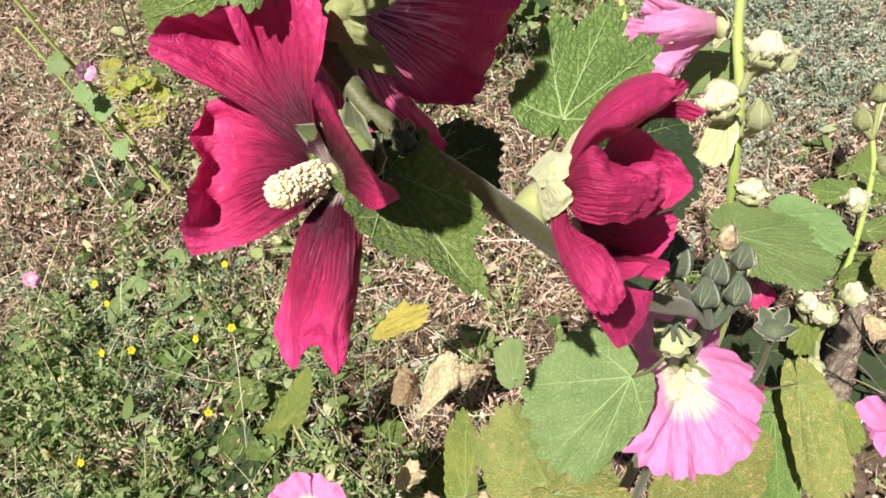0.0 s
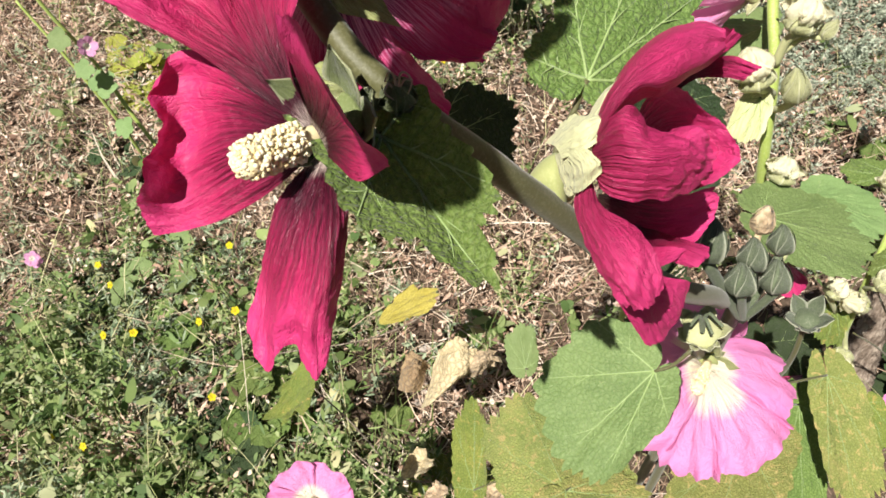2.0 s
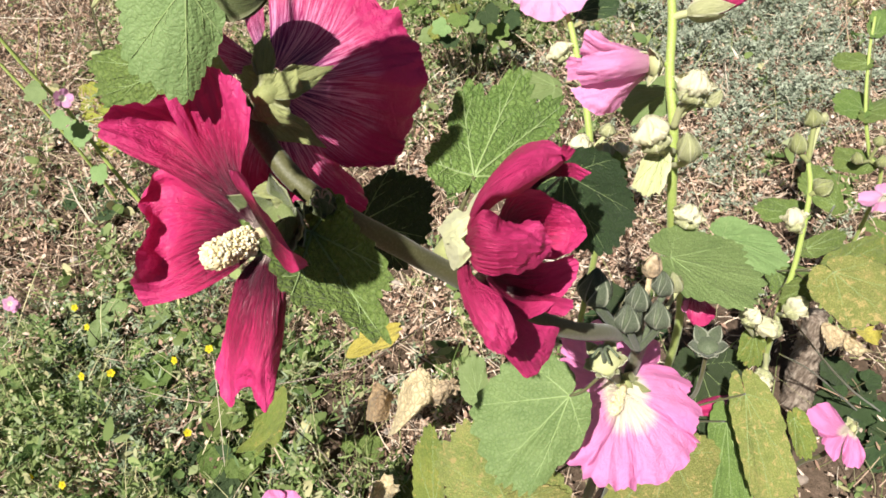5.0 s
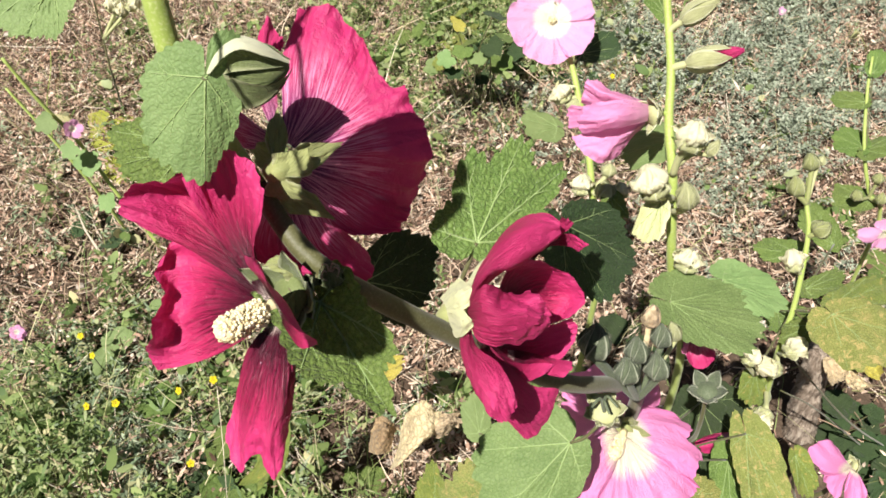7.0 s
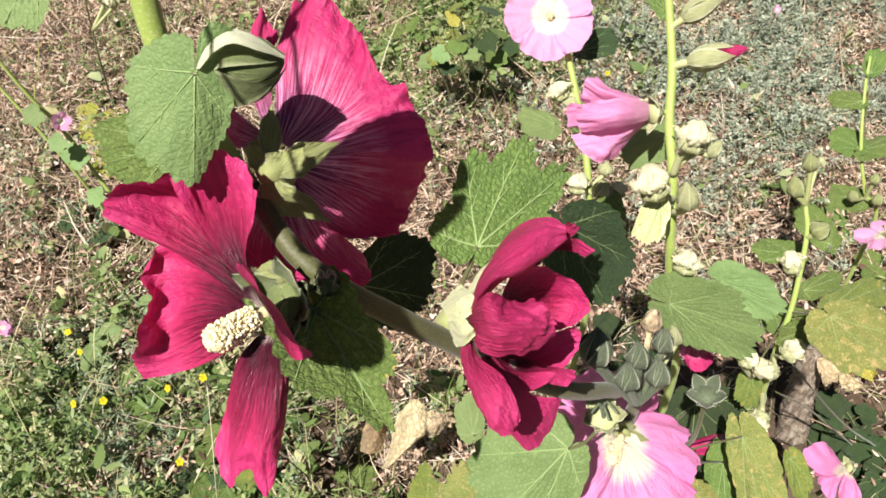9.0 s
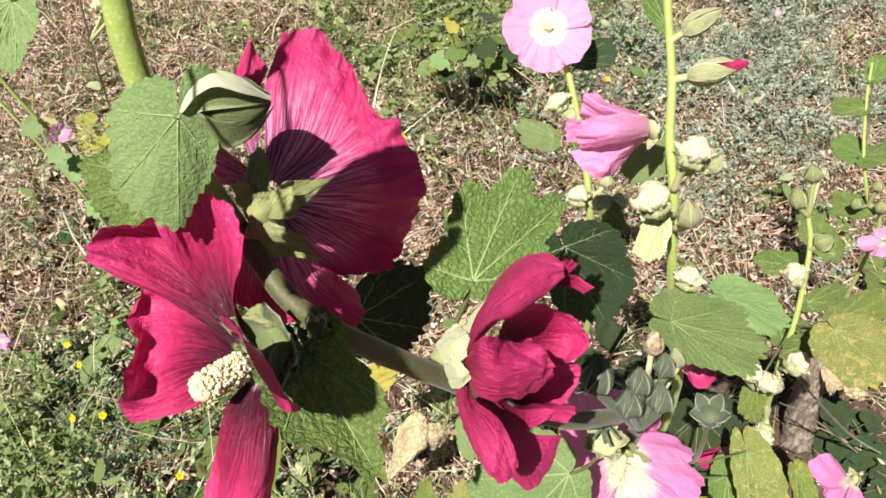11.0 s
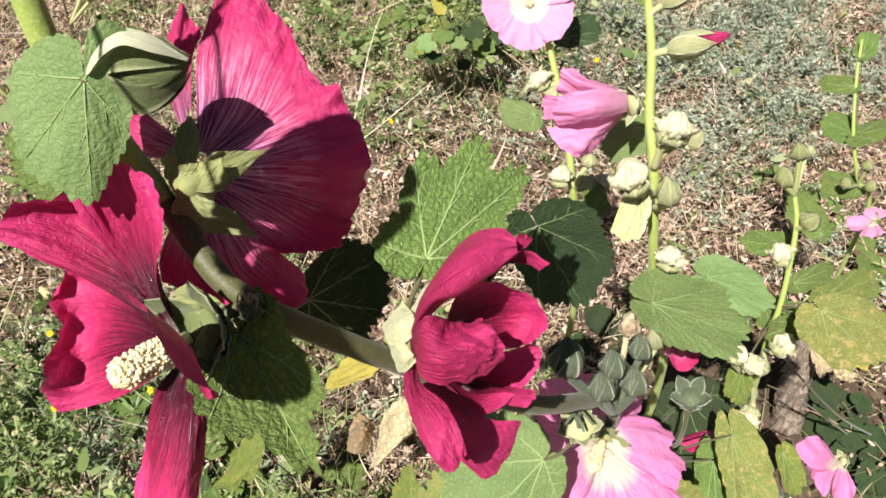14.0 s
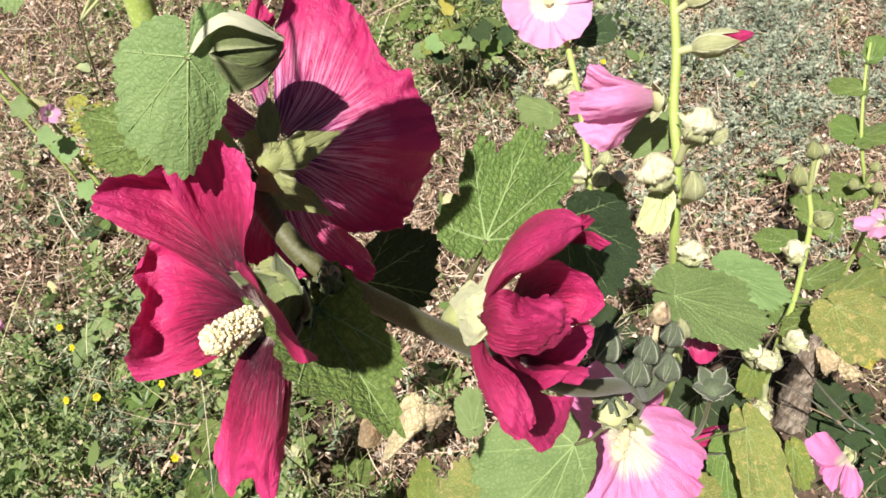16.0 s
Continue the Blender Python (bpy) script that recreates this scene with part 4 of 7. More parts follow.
sheet(f, (
    ((-0.0310, 0.1773, 1.0970), (-0.0432, 0.1701, 1.0844), (-0.0486, 0.1617, 1.0705), (-0.0514, 0.1561, 1.0600), (-0.0539, 0.1478, 1.0549)),
    ((-0.0299, 0.1770, 1.0968), (-0.0372, 0.1651, 1.0878), (-0.0419, 0.1546, 1.0774), (-0.0455, 0.1484, 1.0651), (-0.0452, 0.1312, 1.0580)),
    ((-0.0286, 0.1761, 1.0973), (-0.0302, 0.1589, 1.0928), (-0.0318, 0.1455, 1.0875), (-0.0337, 0.1362, 1.0829), (-0.0366, 0.1332, 1.0706)),
    ((-0.0274, 0.1755, 1.0980), (-0.0247, 0.1566, 1.0958), (-0.0247, 0.1434, 1.0907), (-0.0267, 0.1333, 1.0816), (-0.0276, 0.1242, 1.0695)),
    ((-0.0263, 0.1755, 1.0980), (-0.0216, 0.1633, 1.0959), (-0.0214, 0.1551, 1.0894), (-0.0232, 0.1440, 1.0809), (-0.0258, 0.1356, 1.0745)),
), RED_FRONT, 4, ruffle=0.002, pleat=0.0010, crinkle=0.0009)
sheet(f, (
    ((-0.0326, 0.1816, 1.1030), (-0.0311, 0.1746, 1.1228), (-0.0301, 0.1671, 1.1398), (-0.0298, 0.1648, 1.1481)),
    ((-0.0315, 0.1803, 1.1019), (-0.0275, 0.1719, 1.1231), (-0.0256, 0.1649, 1.1378), (-0.0241, 0.1618, 1.1480)),
    ((-0.0304, 0.1789, 1.1008), (-0.0231, 0.1691, 1.1182), (-0.0193, 0.1610, 1.1294), (-0.0159, 0.1495, 1.1356)),
    ((-0.0296, 0.1775, 1.0997), (-0.0212, 0.1667, 1.1112), (-0.0143, 0.1561, 1.1203), (-0.0091, 0.1479, 1.1277)),
    ((-0.0294, 0.1768, 1.0978), (-0.0234, 0.1654, 1.1052), (-0.0157, 0.1542, 1.1113), (-0.0063, 0.1473, 1.1245)),
), RED_FRONT, 5, ruffle=0.0005)
sepal(f, (-0.0196, 0.1894, 1.1018), (-0.0277, 0.1961, 1.1101), (-0.0256, 0.1865, 1.1073), (-0.0361, 0.1923, 1.1097), SEPAL, 35)
sepal(f, (-0.0192, 0.1882, 1.1034), (-0.0170, 0.1810, 1.0973), (-0.0256, 0.1786, 1.1059), (-0.0237, 0.1714, 1.0946), SEPAL, 36)
column(f, (-0.0310, 0.1824, 1.0987), (-0.0478, 0.1625, 1.1071), 0.0050, 1, 1300)

# flower seen from behind
f = calyx(crimson, (-0.0316, 0.2274, 1.1261), (0.0007, 0.0388, -0.0301), 0.02, 0.008, 0.1, SEPAL, count=0, cup=0.0078, roll=0.4, label="crimson flower seen from behind with pale veins")
tube("flower_stalk", [(-0.0321, 0.2286, 1.1219), (-0.0362, 0.2259, 1.1184), (-0.0378, 0.2203, 1.1163)], 0.003, 0.0034, STEM, f, 10, 5)
sepal(f, (-0.0328, 0.2292, 1.1302), (-0.0391, 0.2380, 1.1337), (-0.0299, 0.2396, 1.1324), (-0.0364, 0.2564, 1.1361), SEPAL, 1)
sepal(f, (-0.0297, 0.2239, 1.1309), (-0.0244, 0.2343, 1.1343), (-0.0210, 0.2254, 1.1268), (-0.0080, 0.2449, 1.1260), SEPAL, 2)
sepal(f, (-0.0312, 0.2213, 1.1261), (-0.0198, 0.2231, 1.1184), (-0.0317, 0.2179, 1.1142), (-0.0126, 0.2218, 1.1041), SEPAL, 3)
sepal(f, (-0.0323, 0.2253, 1.1295), (-0.0411, 0.2288, 1.1261), (-0.0380, 0.2371, 1.1330), (-0.0484, 0.2440, 1.1233), SEPAL, 4)
sepal(f, (-0.0319, 0.2215, 1.1303), (-0.0334, 0.2264, 1.1357), (-0.0187, 0.2203, 1.1303), (-0.0203, 0.2302, 1.1361), SEPAL, 5)
sepal(f, (-0.0324, 0.2222, 1.1282), (-0.0375, 0.2179, 1.1234), (-0.0233, 0.2192, 1.1269), (-0.0183, 0.2171, 1.1185), SEPAL, 6)
sheet(f, (
    ((-0.0328, 0.2414, 1.1282), (-0.0350, 0.2587, 1.1342), (-0.0370, 0.2771, 1.1425), (-0.0355, 0.2898, 1.1474), (-0.0316, 0.3009, 1.1523)),
    ((-0.0317, 0.2417, 1.1284), (-0.0293, 0.2595, 1.1350), (-0.0296, 0.2769, 1.1427), (-0.0282, 0.2908, 1.1495), (-0.0249, 0.3031, 1.1549)),
    ((-0.0307, 0.2418, 1.1278), (-0.0238, 0.2584, 1.1331), (-0.0204, 0.2757, 1.1410), (-0.0179, 0.2898, 1.1475), (-0.0152, 0.3014, 1.1520)),
    ((-0.0298, 0.2413, 1.1274), (-0.0182, 0.2576, 1.1324), (-0.0123, 0.2735, 1.1398), (-0.0084, 0.2849, 1.1441), (-0.0073, 0.2939, 1.1475)),
    ((-0.0290, 0.2411, 1.1267), (-0.0124, 0.2563, 1.1321), (-0.0063, 0.2688, 1.1378), (-0.0023, 0.2798, 1.1422), (-0.0027, 0.2890, 1.1468)),
    ((-0.0281, 0.2405, 1.1261), (-0.0077, 0.2539, 1.1312), (0.0008, 0.2643, 1.1357), (0.0046, 0.2724, 1.1393), (0.0029, 0.2781, 1.1421)),
), RED_BACK, 6, ruffle=0.0042, crinkle=0.0008, pleat=0.0006)
sheet(f, (
    ((-0.0286, 0.2412, 1.1266), (-0.0120, 0.2539, 1.1326), (-0.0013, 0.2649, 1.1380), (0.0041, 0.2719, 1.1411), (0.0119, 0.2683, 1.1355)),
    ((-0.0277, 0.2399, 1.1257), (-0.0074, 0.2508, 1.1310), (0.0057, 0.2586, 1.1346), (0.0134, 0.2633, 1.1366), (0.0172, 0.2657, 1.1375)),
    ((-0.0268, 0.2387, 1.1247), (-0.0028, 0.2464, 1.1275), (0.0115, 0.2513, 1.1292), (0.0203, 0.2550, 1.1305), (0.0232, 0.2556, 1.1300)),
    ((-0.0263, 0.2375, 1.1235), (-0.0006, 0.2415, 1.1230), (0.0138, 0.2438, 1.1225), (0.0227, 0.2456, 1.1225), (0.0274, 0.2469, 1.1229)),
    ((-0.0262, 0.2371, 1.1214), (-0.0017, 0.2422, 1.1114), (0.0116, 0.2450, 1.1056), (0.0185, 0.2464, 1.1026), (0.0236, 0.2506, 1.1045)),
    ((-0.0265, 0.2370, 1.1191), (-0.0053, 0.2437, 1.1000), (0.0068, 0.2462, 1.0888), (0.0139, 0.2472, 1.0823), (0.0195, 0.2547, 1.0872)),
), RED_BACK, 7, ruffle=0.0042, crinkle=0.0008, pleat=0.0006)
sheet(f, (
    ((-0.0266, 0.2383, 1.1197), (-0.0058, 0.2484, 1.1004), (0.0077, 0.2507, 1.0877), (0.0153, 0.2517, 1.0812)),
    ((-0.0278, 0.2370, 1.1172), (-0.0095, 0.2426, 1.0942), (0.0028, 0.2430, 1.0813), (0.0128, 0.2466, 1.0755)),
    ((-0.0288, 0.2349, 1.1161), (-0.0137, 0.2366, 1.0936), (-0.0027, 0.2356, 1.0821), (0.0102, 0.2385, 1.0751)),
    ((-0.0301, 0.2330, 1.1154), (-0.0186, 0.2311, 1.0960), (-0.0100, 0.2283, 1.0868), (-0.0033, 0.2296, 1.0824)),
), RED_BACK, 8, ruffle=0.0042, crinkle=0.0008, pleat=0.0006)
sheet(f, (
    ((-0.0286, 0.2341, 1.1160), (-0.0177, 0.2337, 1.0966), (-0.0104, 0.2308, 1.0857), (0.0000, 0.2264, 1.0760)),
    ((-0.0298, 0.2316, 1.1162), (-0.0206, 0.2243, 1.1001), (-0.0131, 0.2185, 1.0911), (0.0029, 0.2121, 1.0815)),
    ((-0.0315, 0.2300, 1.1153), (-0.0259, 0.2202, 1.0995), (-0.0195, 0.2133, 1.0901), (-0.0026, 0.2070, 1.0804)),
    ((-0.0332, 0.2291, 1.1146), (-0.0313, 0.2178, 1.0987), (-0.0284, 0.2126, 1.0908), (-0.0163, 0.2083, 1.0835)),
    ((-0.0348, 0.2282, 1.1139), (-0.0369, 0.2174, 1.0991), (-0.0351, 0.2110, 1.0908), (-0.0275, 0.2064, 1.0839)),
), RED_BACK, 9, ruffle=0.0020, crinkle=0.0008, pleat=0.0006)
sheet(f, (
    ((-0.0339, 0.2296, 1.1141), (-0.0352, 0.2207, 1.0988), (-0.0336, 0.2148, 1.0899), (-0.0294, 0.2102, 1.0827)),
    ((-0.0357, 0.2296, 1.1141), (-0.0419, 0.2202, 1.0993), (-0.0436, 0.2147, 1.0916), (-0.0407, 0.2110, 1.0853)),
    ((-0.0374, 0.2301, 1.1146), (-0.0461, 0.2245, 1.1046), (-0.0502, 0.2191, 1.0970), (-0.0506, 0.2132, 1.0897)),
), RED_BACK, 12, ruffle=0.0020, crinkle=0.0008, pleat=0.0006)
sheet(f, (
    ((-0.0357, 0.2432, 1.1286), (-0.0480, 0.2529, 1.1317), (-0.0570, 0.2595, 1.1334), (-0.0635, 0.2631, 1.1334)),
    ((-0.0366, 0.2420, 1.1276), (-0.0502, 0.2485, 1.1282), (-0.0606, 0.2540, 1.1278), (-0.0683, 0.2575, 1.1277)),
    ((-0.0370, 0.2403, 1.1262), (-0.0502, 0.2434, 1.1238), (-0.0591, 0.2465, 1.1225), (-0.0668, 0.2490, 1.1216)),
), RED_BACK, 10, ruffle=0.0020, crinkle=0.0008, pleat=0.0006)
sheet(f, (
    ((-0.0348, 0.2429, 1.1268), (-0.0447, 0.2605, 1.1327), (-0.0501, 0.2776, 1.1394), (-0.0505, 0.2908, 1.1440)),
    ((-0.0342, 0.2432, 1.1271), (-0.0415, 0.2627, 1.1338), (-0.0458, 0.2821, 1.1417), (-0.0454, 0.2991, 1.1494)),
    ((-0.0333, 0.2436, 1.1274), (-0.0382, 0.2632, 1.1335), (-0.0399, 0.2804, 1.1402), (-0.0377, 0.2919, 1.1433)),
), RED_BACK, 11, ruffle=0.0020, crinkle=0.0008, pleat=0.0006)

# half-closed flower in side view
f = calyx(crimson, (0.0385, 0.2148, 1.0464), (0.0227, -0.0043, 0.0104), 0.020, 0.010, 0.9, SEPAL_LIGHT, count=0, cup=0.0088, label="half-closed crimson flower with a pale green calyx")
tube("flower_stalk", [(0.0370, 0.2145, 1.0436), (0.0352, 0.2111, 1.0408), (0.0340, 0.2067, 1.0410)], 0.003, 0.0034, STEM, f, 10, 5)
sheet(f, (
    ((0.0348, 0.1979, 1.0750), (0.0415, 0.2030, 1.0843), (0.0472, 0.2068, 1.0913), (0.0535, 0.2131, 1.0951)),
    ((0.0371, 0.1912, 1.0824), (0.0439, 0.1946, 1.0929), (0.0486, 0.1991, 1.0978), (0.0538, 0.2113, 1.0962)),
    ((0.0414, 0.1869, 1.0865), (0.0460, 0.1891, 1.0948), (0.0489, 0.1946, 1.0980), (0.0538, 0.2100, 1.0964)),
), SEPAL_LIGHT, 31, 0.0012, 0.0004, 0.0012, 0.0, 18, 8, "sepal")
sheet(f, (
    ((0.0315, 0.1998, 1.0793), (0.0356, 0.2025, 1.0841), (0.0397, 0.2054, 1.0864)),
    ((0.0335, 0.1920, 1.0858), (0.0383, 0.1905, 1.0948), (0.0438, 0.1935, 1.0973)),
    ((0.0353, 0.1873, 1.0857), (0.0409, 0.1839, 1.0932), (0.0459, 0.1866, 1.0953)),
), SEPAL_LIGHT, 32, 0.0012, 0.0004, 0.0012, 0.0, 18, 8, "sepal")
sheet(f, (
    ((0.0341, 0.1944, 1.0799), (0.0355, 0.1889, 1.0779), (0.0387, 0.1843, 1.0727)),
    ((0.0364, 0.1879, 1.0888), (0.0397, 0.1809, 1.0893), (0.0411, 0.1794, 1.0815)),
    ((0.0396, 0.1867, 1.0929), (0.0438, 0.1797, 1.0935), (0.0451, 0.1783, 1.0896)),
), SEPAL_LIGHT, 33, 0.0012, 0.0004, 0.0012, 0.0, 18, 8, "sepal")
sheet(f, (
    ((0.0439, 0.1917, 1.0857), (0.0494, 0.2126, 1.0852), (0.0579, 0.2265, 1.0905), (0.0672, 0.2301, 1.0980), (0.0762, 0.2259, 1.1044), (0.0807, 0.2199, 1.1059)),
    ((0.0428, 0.1894, 1.0903), (0.0471, 0.2000, 1.0983), (0.0556, 0.2077, 1.1065), (0.0646, 0.2117, 1.1104), (0.0737, 0.2156, 1.1092), (0.0807, 0.2179, 1.1056)),
    ((0.0427, 0.1874, 1.0938), (0.0486, 0.1919, 1.1072), (0.0565, 0.1979, 1.1114), (0.0651, 0.2041, 1.1121), (0.0732, 0.2114, 1.1085), (0.0812, 0.2172, 1.1037)),
    ((0.0431, 0.1867, 1.0945), (0.0514, 0.1890, 1.1099), (0.0593, 0.1933, 1.1077), (0.0678, 0.2012, 1.1058), (0.0748, 0.2085, 1.1036), (0.0814, 0.2172, 1.1012)),
    ((0.0442, 0.1895, 1.0903), (0.0554, 0.1988, 1.0970), (0.0647, 0.2081, 1.0911), (0.0735, 0.2185, 1.0887), (0.0801, 0.2232, 1.0894), (0.0838, 0.2234, 1.0945)),
), RED_OUTER, 14, ruffle=0.0004)
sheet(f, (
    ((0.0430, 0.1878, 1.0941), (0.0478, 0.1844, 1.1077), (0.0529, 0.1868, 1.1055), (0.0574, 0.1909, 1.0958), (0.0629, 0.1951, 1.0887), (0.0683, 0.1961, 1.0905)),
    ((0.0429, 0.1866, 1.0919), (0.0471, 0.1812, 1.1052), (0.0513, 0.1783, 1.1066), (0.0557, 0.1781, 1.1037), (0.0627, 0.1818, 1.1012), (0.0704, 0.1861, 1.0991)),
    ((0.0430, 0.1851, 1.0894), (0.0464, 0.1773, 1.1010), (0.0507, 0.1728, 1.1048), (0.0567, 0.1726, 1.1044), (0.0645, 0.1763, 1.1019), (0.0747, 0.1839, 1.0946)),
    ((0.0435, 0.1842, 1.0862), (0.0472, 0.1756, 1.0945), (0.0524, 0.1710, 1.0984), (0.0585, 0.1713, 1.0982), (0.0664, 0.1750, 1.0957), (0.0759, 0.1821, 1.0894)),
    ((0.0446, 0.1840, 1.0822), (0.0467, 0.1758, 1.0846), (0.0518, 0.1725, 1.0855), (0.0591, 0.1727, 1.0854), (0.0669, 0.1755, 1.0846), (0.0758, 0.1830, 1.0837)),
), RED_OUTER, 13, ruffle=0.0006, crinkle=0.0016, pleat=0.0009)
sheet(f, (
    ((0.0551, 0.1967, 1.0801), (0.0566, 0.2016, 1.0864), (0.0605, 0.2064, 1.0926), (0.0671, 0.2087, 1.0953)),
    ((0.0570, 0.2009, 1.0757), (0.0613, 0.2067, 1.0826), (0.0676, 0.2117, 1.0862), (0.0738, 0.2149, 1.0871)),
    ((0.0585, 0.2037, 1.0728), (0.0665, 0.2114, 1.0783), (0.0756, 0.2174, 1.0775), (0.0835, 0.2185, 1.0755)),
    ((0.0590, 0.2050, 1.0699), (0.0708, 0.2162, 1.0692), (0.0836, 0.2204, 1.0668), (0.0911, 0.2178, 1.0695)),
    ((0.0596, 0.2054, 1.0664), (0.0749, 0.2168, 1.0593), (0.0875, 0.2187, 1.0577), (0.0954, 0.2117, 1.0658)),
    ((0.0596, 0.2038, 1.0651), (0.0754, 0.2129, 1.0538), (0.0865, 0.2125, 1.0529), (0.0928, 0.2072, 1.0612)),
    ((0.0597, 0.2021, 1.0638), (0.0729, 0.2072, 1.0519), (0.0825, 0.2086, 1.0488), (0.0892, 0.2074, 1.0551)),
), RED_FRONT, 15, ruffle=0.001)
sheet(f, (
    ((0.0489, 0.1928, 1.0647), (0.0654, 0.2019, 1.0545), (0.0808, 0.2090, 1.0466), (0.0919, 0.2117, 1.0482)),
    ((0.0489, 0.1916, 1.0638), (0.0665, 0.2000, 1.0466), (0.0826, 0.2082, 1.0370), (0.0952, 0.2110, 1.0412)),
    ((0.0485, 0.1907, 1.0631), (0.0644, 0.1955, 1.0433), (0.0781, 0.2026, 1.0329), (0.0930, 0.2059, 1.0347)),
    ((0.0477, 0.1900, 1.0626), (0.0616, 0.1895, 1.0438), (0.0735, 0.1943, 1.0343), (0.0880, 0.1999, 1.0329)),
    ((0.0469, 0.1893, 1.0621), (0.0585, 0.1824, 1.0461), (0.0687, 0.1841, 1.0367), (0.0792, 0.1918, 1.0321)),
), RED_FRONT, 16, ruffle=0.001)
sheet(f, (
    ((0.0613, 0.1940, 1.0486), (0.0727, 0.1977, 1.0408), (0.0797, 0.1968, 1.0385), (0.0930, 0.1983, 1.0314)),
    ((0.0617, 0.1927, 1.0450), (0.0746, 0.1970, 1.0363), (0.0830, 0.1967, 1.0332), (0.0927, 0.1962, 1.0285)),
    ((0.0619, 0.1908, 1.0422), (0.0740, 0.1946, 1.0319), (0.0813, 0.1934, 1.0281), (0.0876, 0.1935, 1.0254)),
), RED_FRONT, 19, ruffle=0.001)
sheet(f, (
    ((0.0427, 0.1894, 1.0776), (0.0401, 0.1817, 1.0730), (0.0424, 0.1702, 1.0703), (0.0478, 0.1591, 1.0664), (0.0536, 0.1521, 1.0633)),
    ((0.0426, 0.1872, 1.0809), (0.0415, 0.1732, 1.0803), (0.0455, 0.1616, 1.0787), (0.0505, 0.1516, 1.0757), (0.0555, 0.1475, 1.0698)),
    ((0.0429, 0.1861, 1.0827), (0.0440, 0.1720, 1.0818), (0.0494, 0.1601, 1.0824), (0.0554, 0.1521, 1.0784), (0.0591, 0.1488, 1.0706)),
    ((0.0438, 0.1875, 1.0812), (0.0467, 0.1767, 1.0777), (0.0543, 0.1695, 1.0793), (0.0597, 0.1596, 1.0789), (0.0623, 0.1531, 1.0725)),
), RED_OUTER, 17, ruffle=0.0006, crinkle=0.0013, pleat=0.0007)
sheet(f, (
    ((0.0460, 0.1845, 1.0634), (0.0531, 0.1710, 1.0476), (0.0595, 0.1672, 1.0367), (0.0691, 0.1658, 1.0199)),
    ((0.0486, 0.1871, 1.0603), (0.0601, 0.1719, 1.0428), (0.0673, 0.1677, 1.0342), (0.0742, 0.1665, 1.0190)),
    ((0.0512, 0.1897, 1.0571), (0.0654, 0.1771, 1.0391), (0.0739, 0.1729, 1.0303), (0.0805, 0.1736, 1.0204)),
    ((0.0536, 0.1910, 1.0555), (0.0708, 0.1842, 1.0367), (0.0838, 0.1867, 1.0279), (0.0871, 0.1882, 1.0238)),
), RED_OUTER, 18, ruffle=0.001)
sheet(f, (
    ((0.0704, 0.2188, 1.0840), (0.0785, 0.2248, 1.0883), (0.0850, 0.2241, 1.0950), (0.0875, 0.2229, 1.1016)),
    ((0.0694, 0.2196, 1.0846), (0.0775, 0.2264, 1.0895), (0.0829, 0.2259, 1.0965), (0.0847, 0.2241, 1.1026)),
    ((0.0684, 0.2204, 1.0853), (0.0764, 0.2280, 1.0908), (0.0819, 0.2275, 1.0978), (0.0821, 0.2247, 1.1032)),
), RED_FRONT, 20, ruffle=0.0005)
sheet(f, (
    ((0.0684, 0.2179, 1.0834), (0.0765, 0.2239, 1.0877), (0.0856, 0.2247, 1.0929), (0.0936, 0.2160, 1.0959)),
    ((0.0689, 0.2178, 1.0807), (0.0773, 0.2246, 1.0843), (0.0857, 0.2251, 1.0881), (0.0919, 0.2161, 1.0935)),
    ((0.0694, 0.2176, 1.0780), (0.0780, 0.2261, 1.0817), (0.0864, 0.2242, 1.0849), (0.0904, 0.2173, 1.0895)),
), RED_FRONT, 21, ruffle=0.0005)

# its leaves
leaf(crimson, (0.0473, 0.2368, 1.0726), (0.0692, 0.2922, 1.0860), (0.0293, 0.2596, 1.0855), (0.0900, 0.2686, 1.0660), LEAF, [(0.0437, 0.2306, 1.0648), (0.0394, 0.2252, 1.0551), (0.0364, 0.2174, 1.0461)], seed=1, lobed=0.36, bite=0.11, label="sunlit green serrated leaf", vein_r=0.0007)
# The two dark leaves behind flower and stem have shade in their colour.
leaf(crimson, (0.1144, 0.3653, 0.9443), (0.1512, 0.3547, 0.8695), (0.1776, 0.4015, 0.8953), (0.0984, 0.3471, 0.9163), LEAF_SHADED, [(0.0822, 0.3097, 0.9634), (0.0537, 0.2209, 1.0069)], seed=2, label="dark shaded leaf behind the half-closed flower")
leaf(crimson, (-0.0156, 0.1872, 1.0933), (0.0156, 0.1386, 1.0897), (0.0078, 0.1819, 1.1014), (-0.0324, 0.1657, 1.1018), LEAF, [(-0.0180, 0.1950, 1.0869), (-0.0125, 0.1973, 1.0939)], seed=3, wave=0.03, lobed=0.28, bite=0.11, label="green leaf half in shade", vein_r=0.0006)
leaf(crimson, (-0.0090, 0.2468, 1.0297), (0.0218, 0.2572, 1.0052), (0.0169, 0.2889, 1.0254), (0.0012, 0.2364, 1.0012), LEAF_SHADED, [(-0.0045, 0.2124, 1.0725), (-0.0032, 0.1981, 1.0905)], seed=4, label="dark shaded leaf behind the stem")
leaf(crimson, (-0.0476, 0.2211, 1.1761), (-0.0524, 0.2006, 1.1433), (-0.0353, 0.2253, 1.1728), (-0.0749, 0.2153, 1.1653), LEAF_PALE, [(-0.0535, 0.2246, 1.1674), (-0.0652, 0.2419, 1.1626)], seed=5, label="pale soft green leaf in front of the stem", teeth=18, lobed=0.14, heart=0.45, pucker=0.0005, cup=-0.05, wave=0.08)
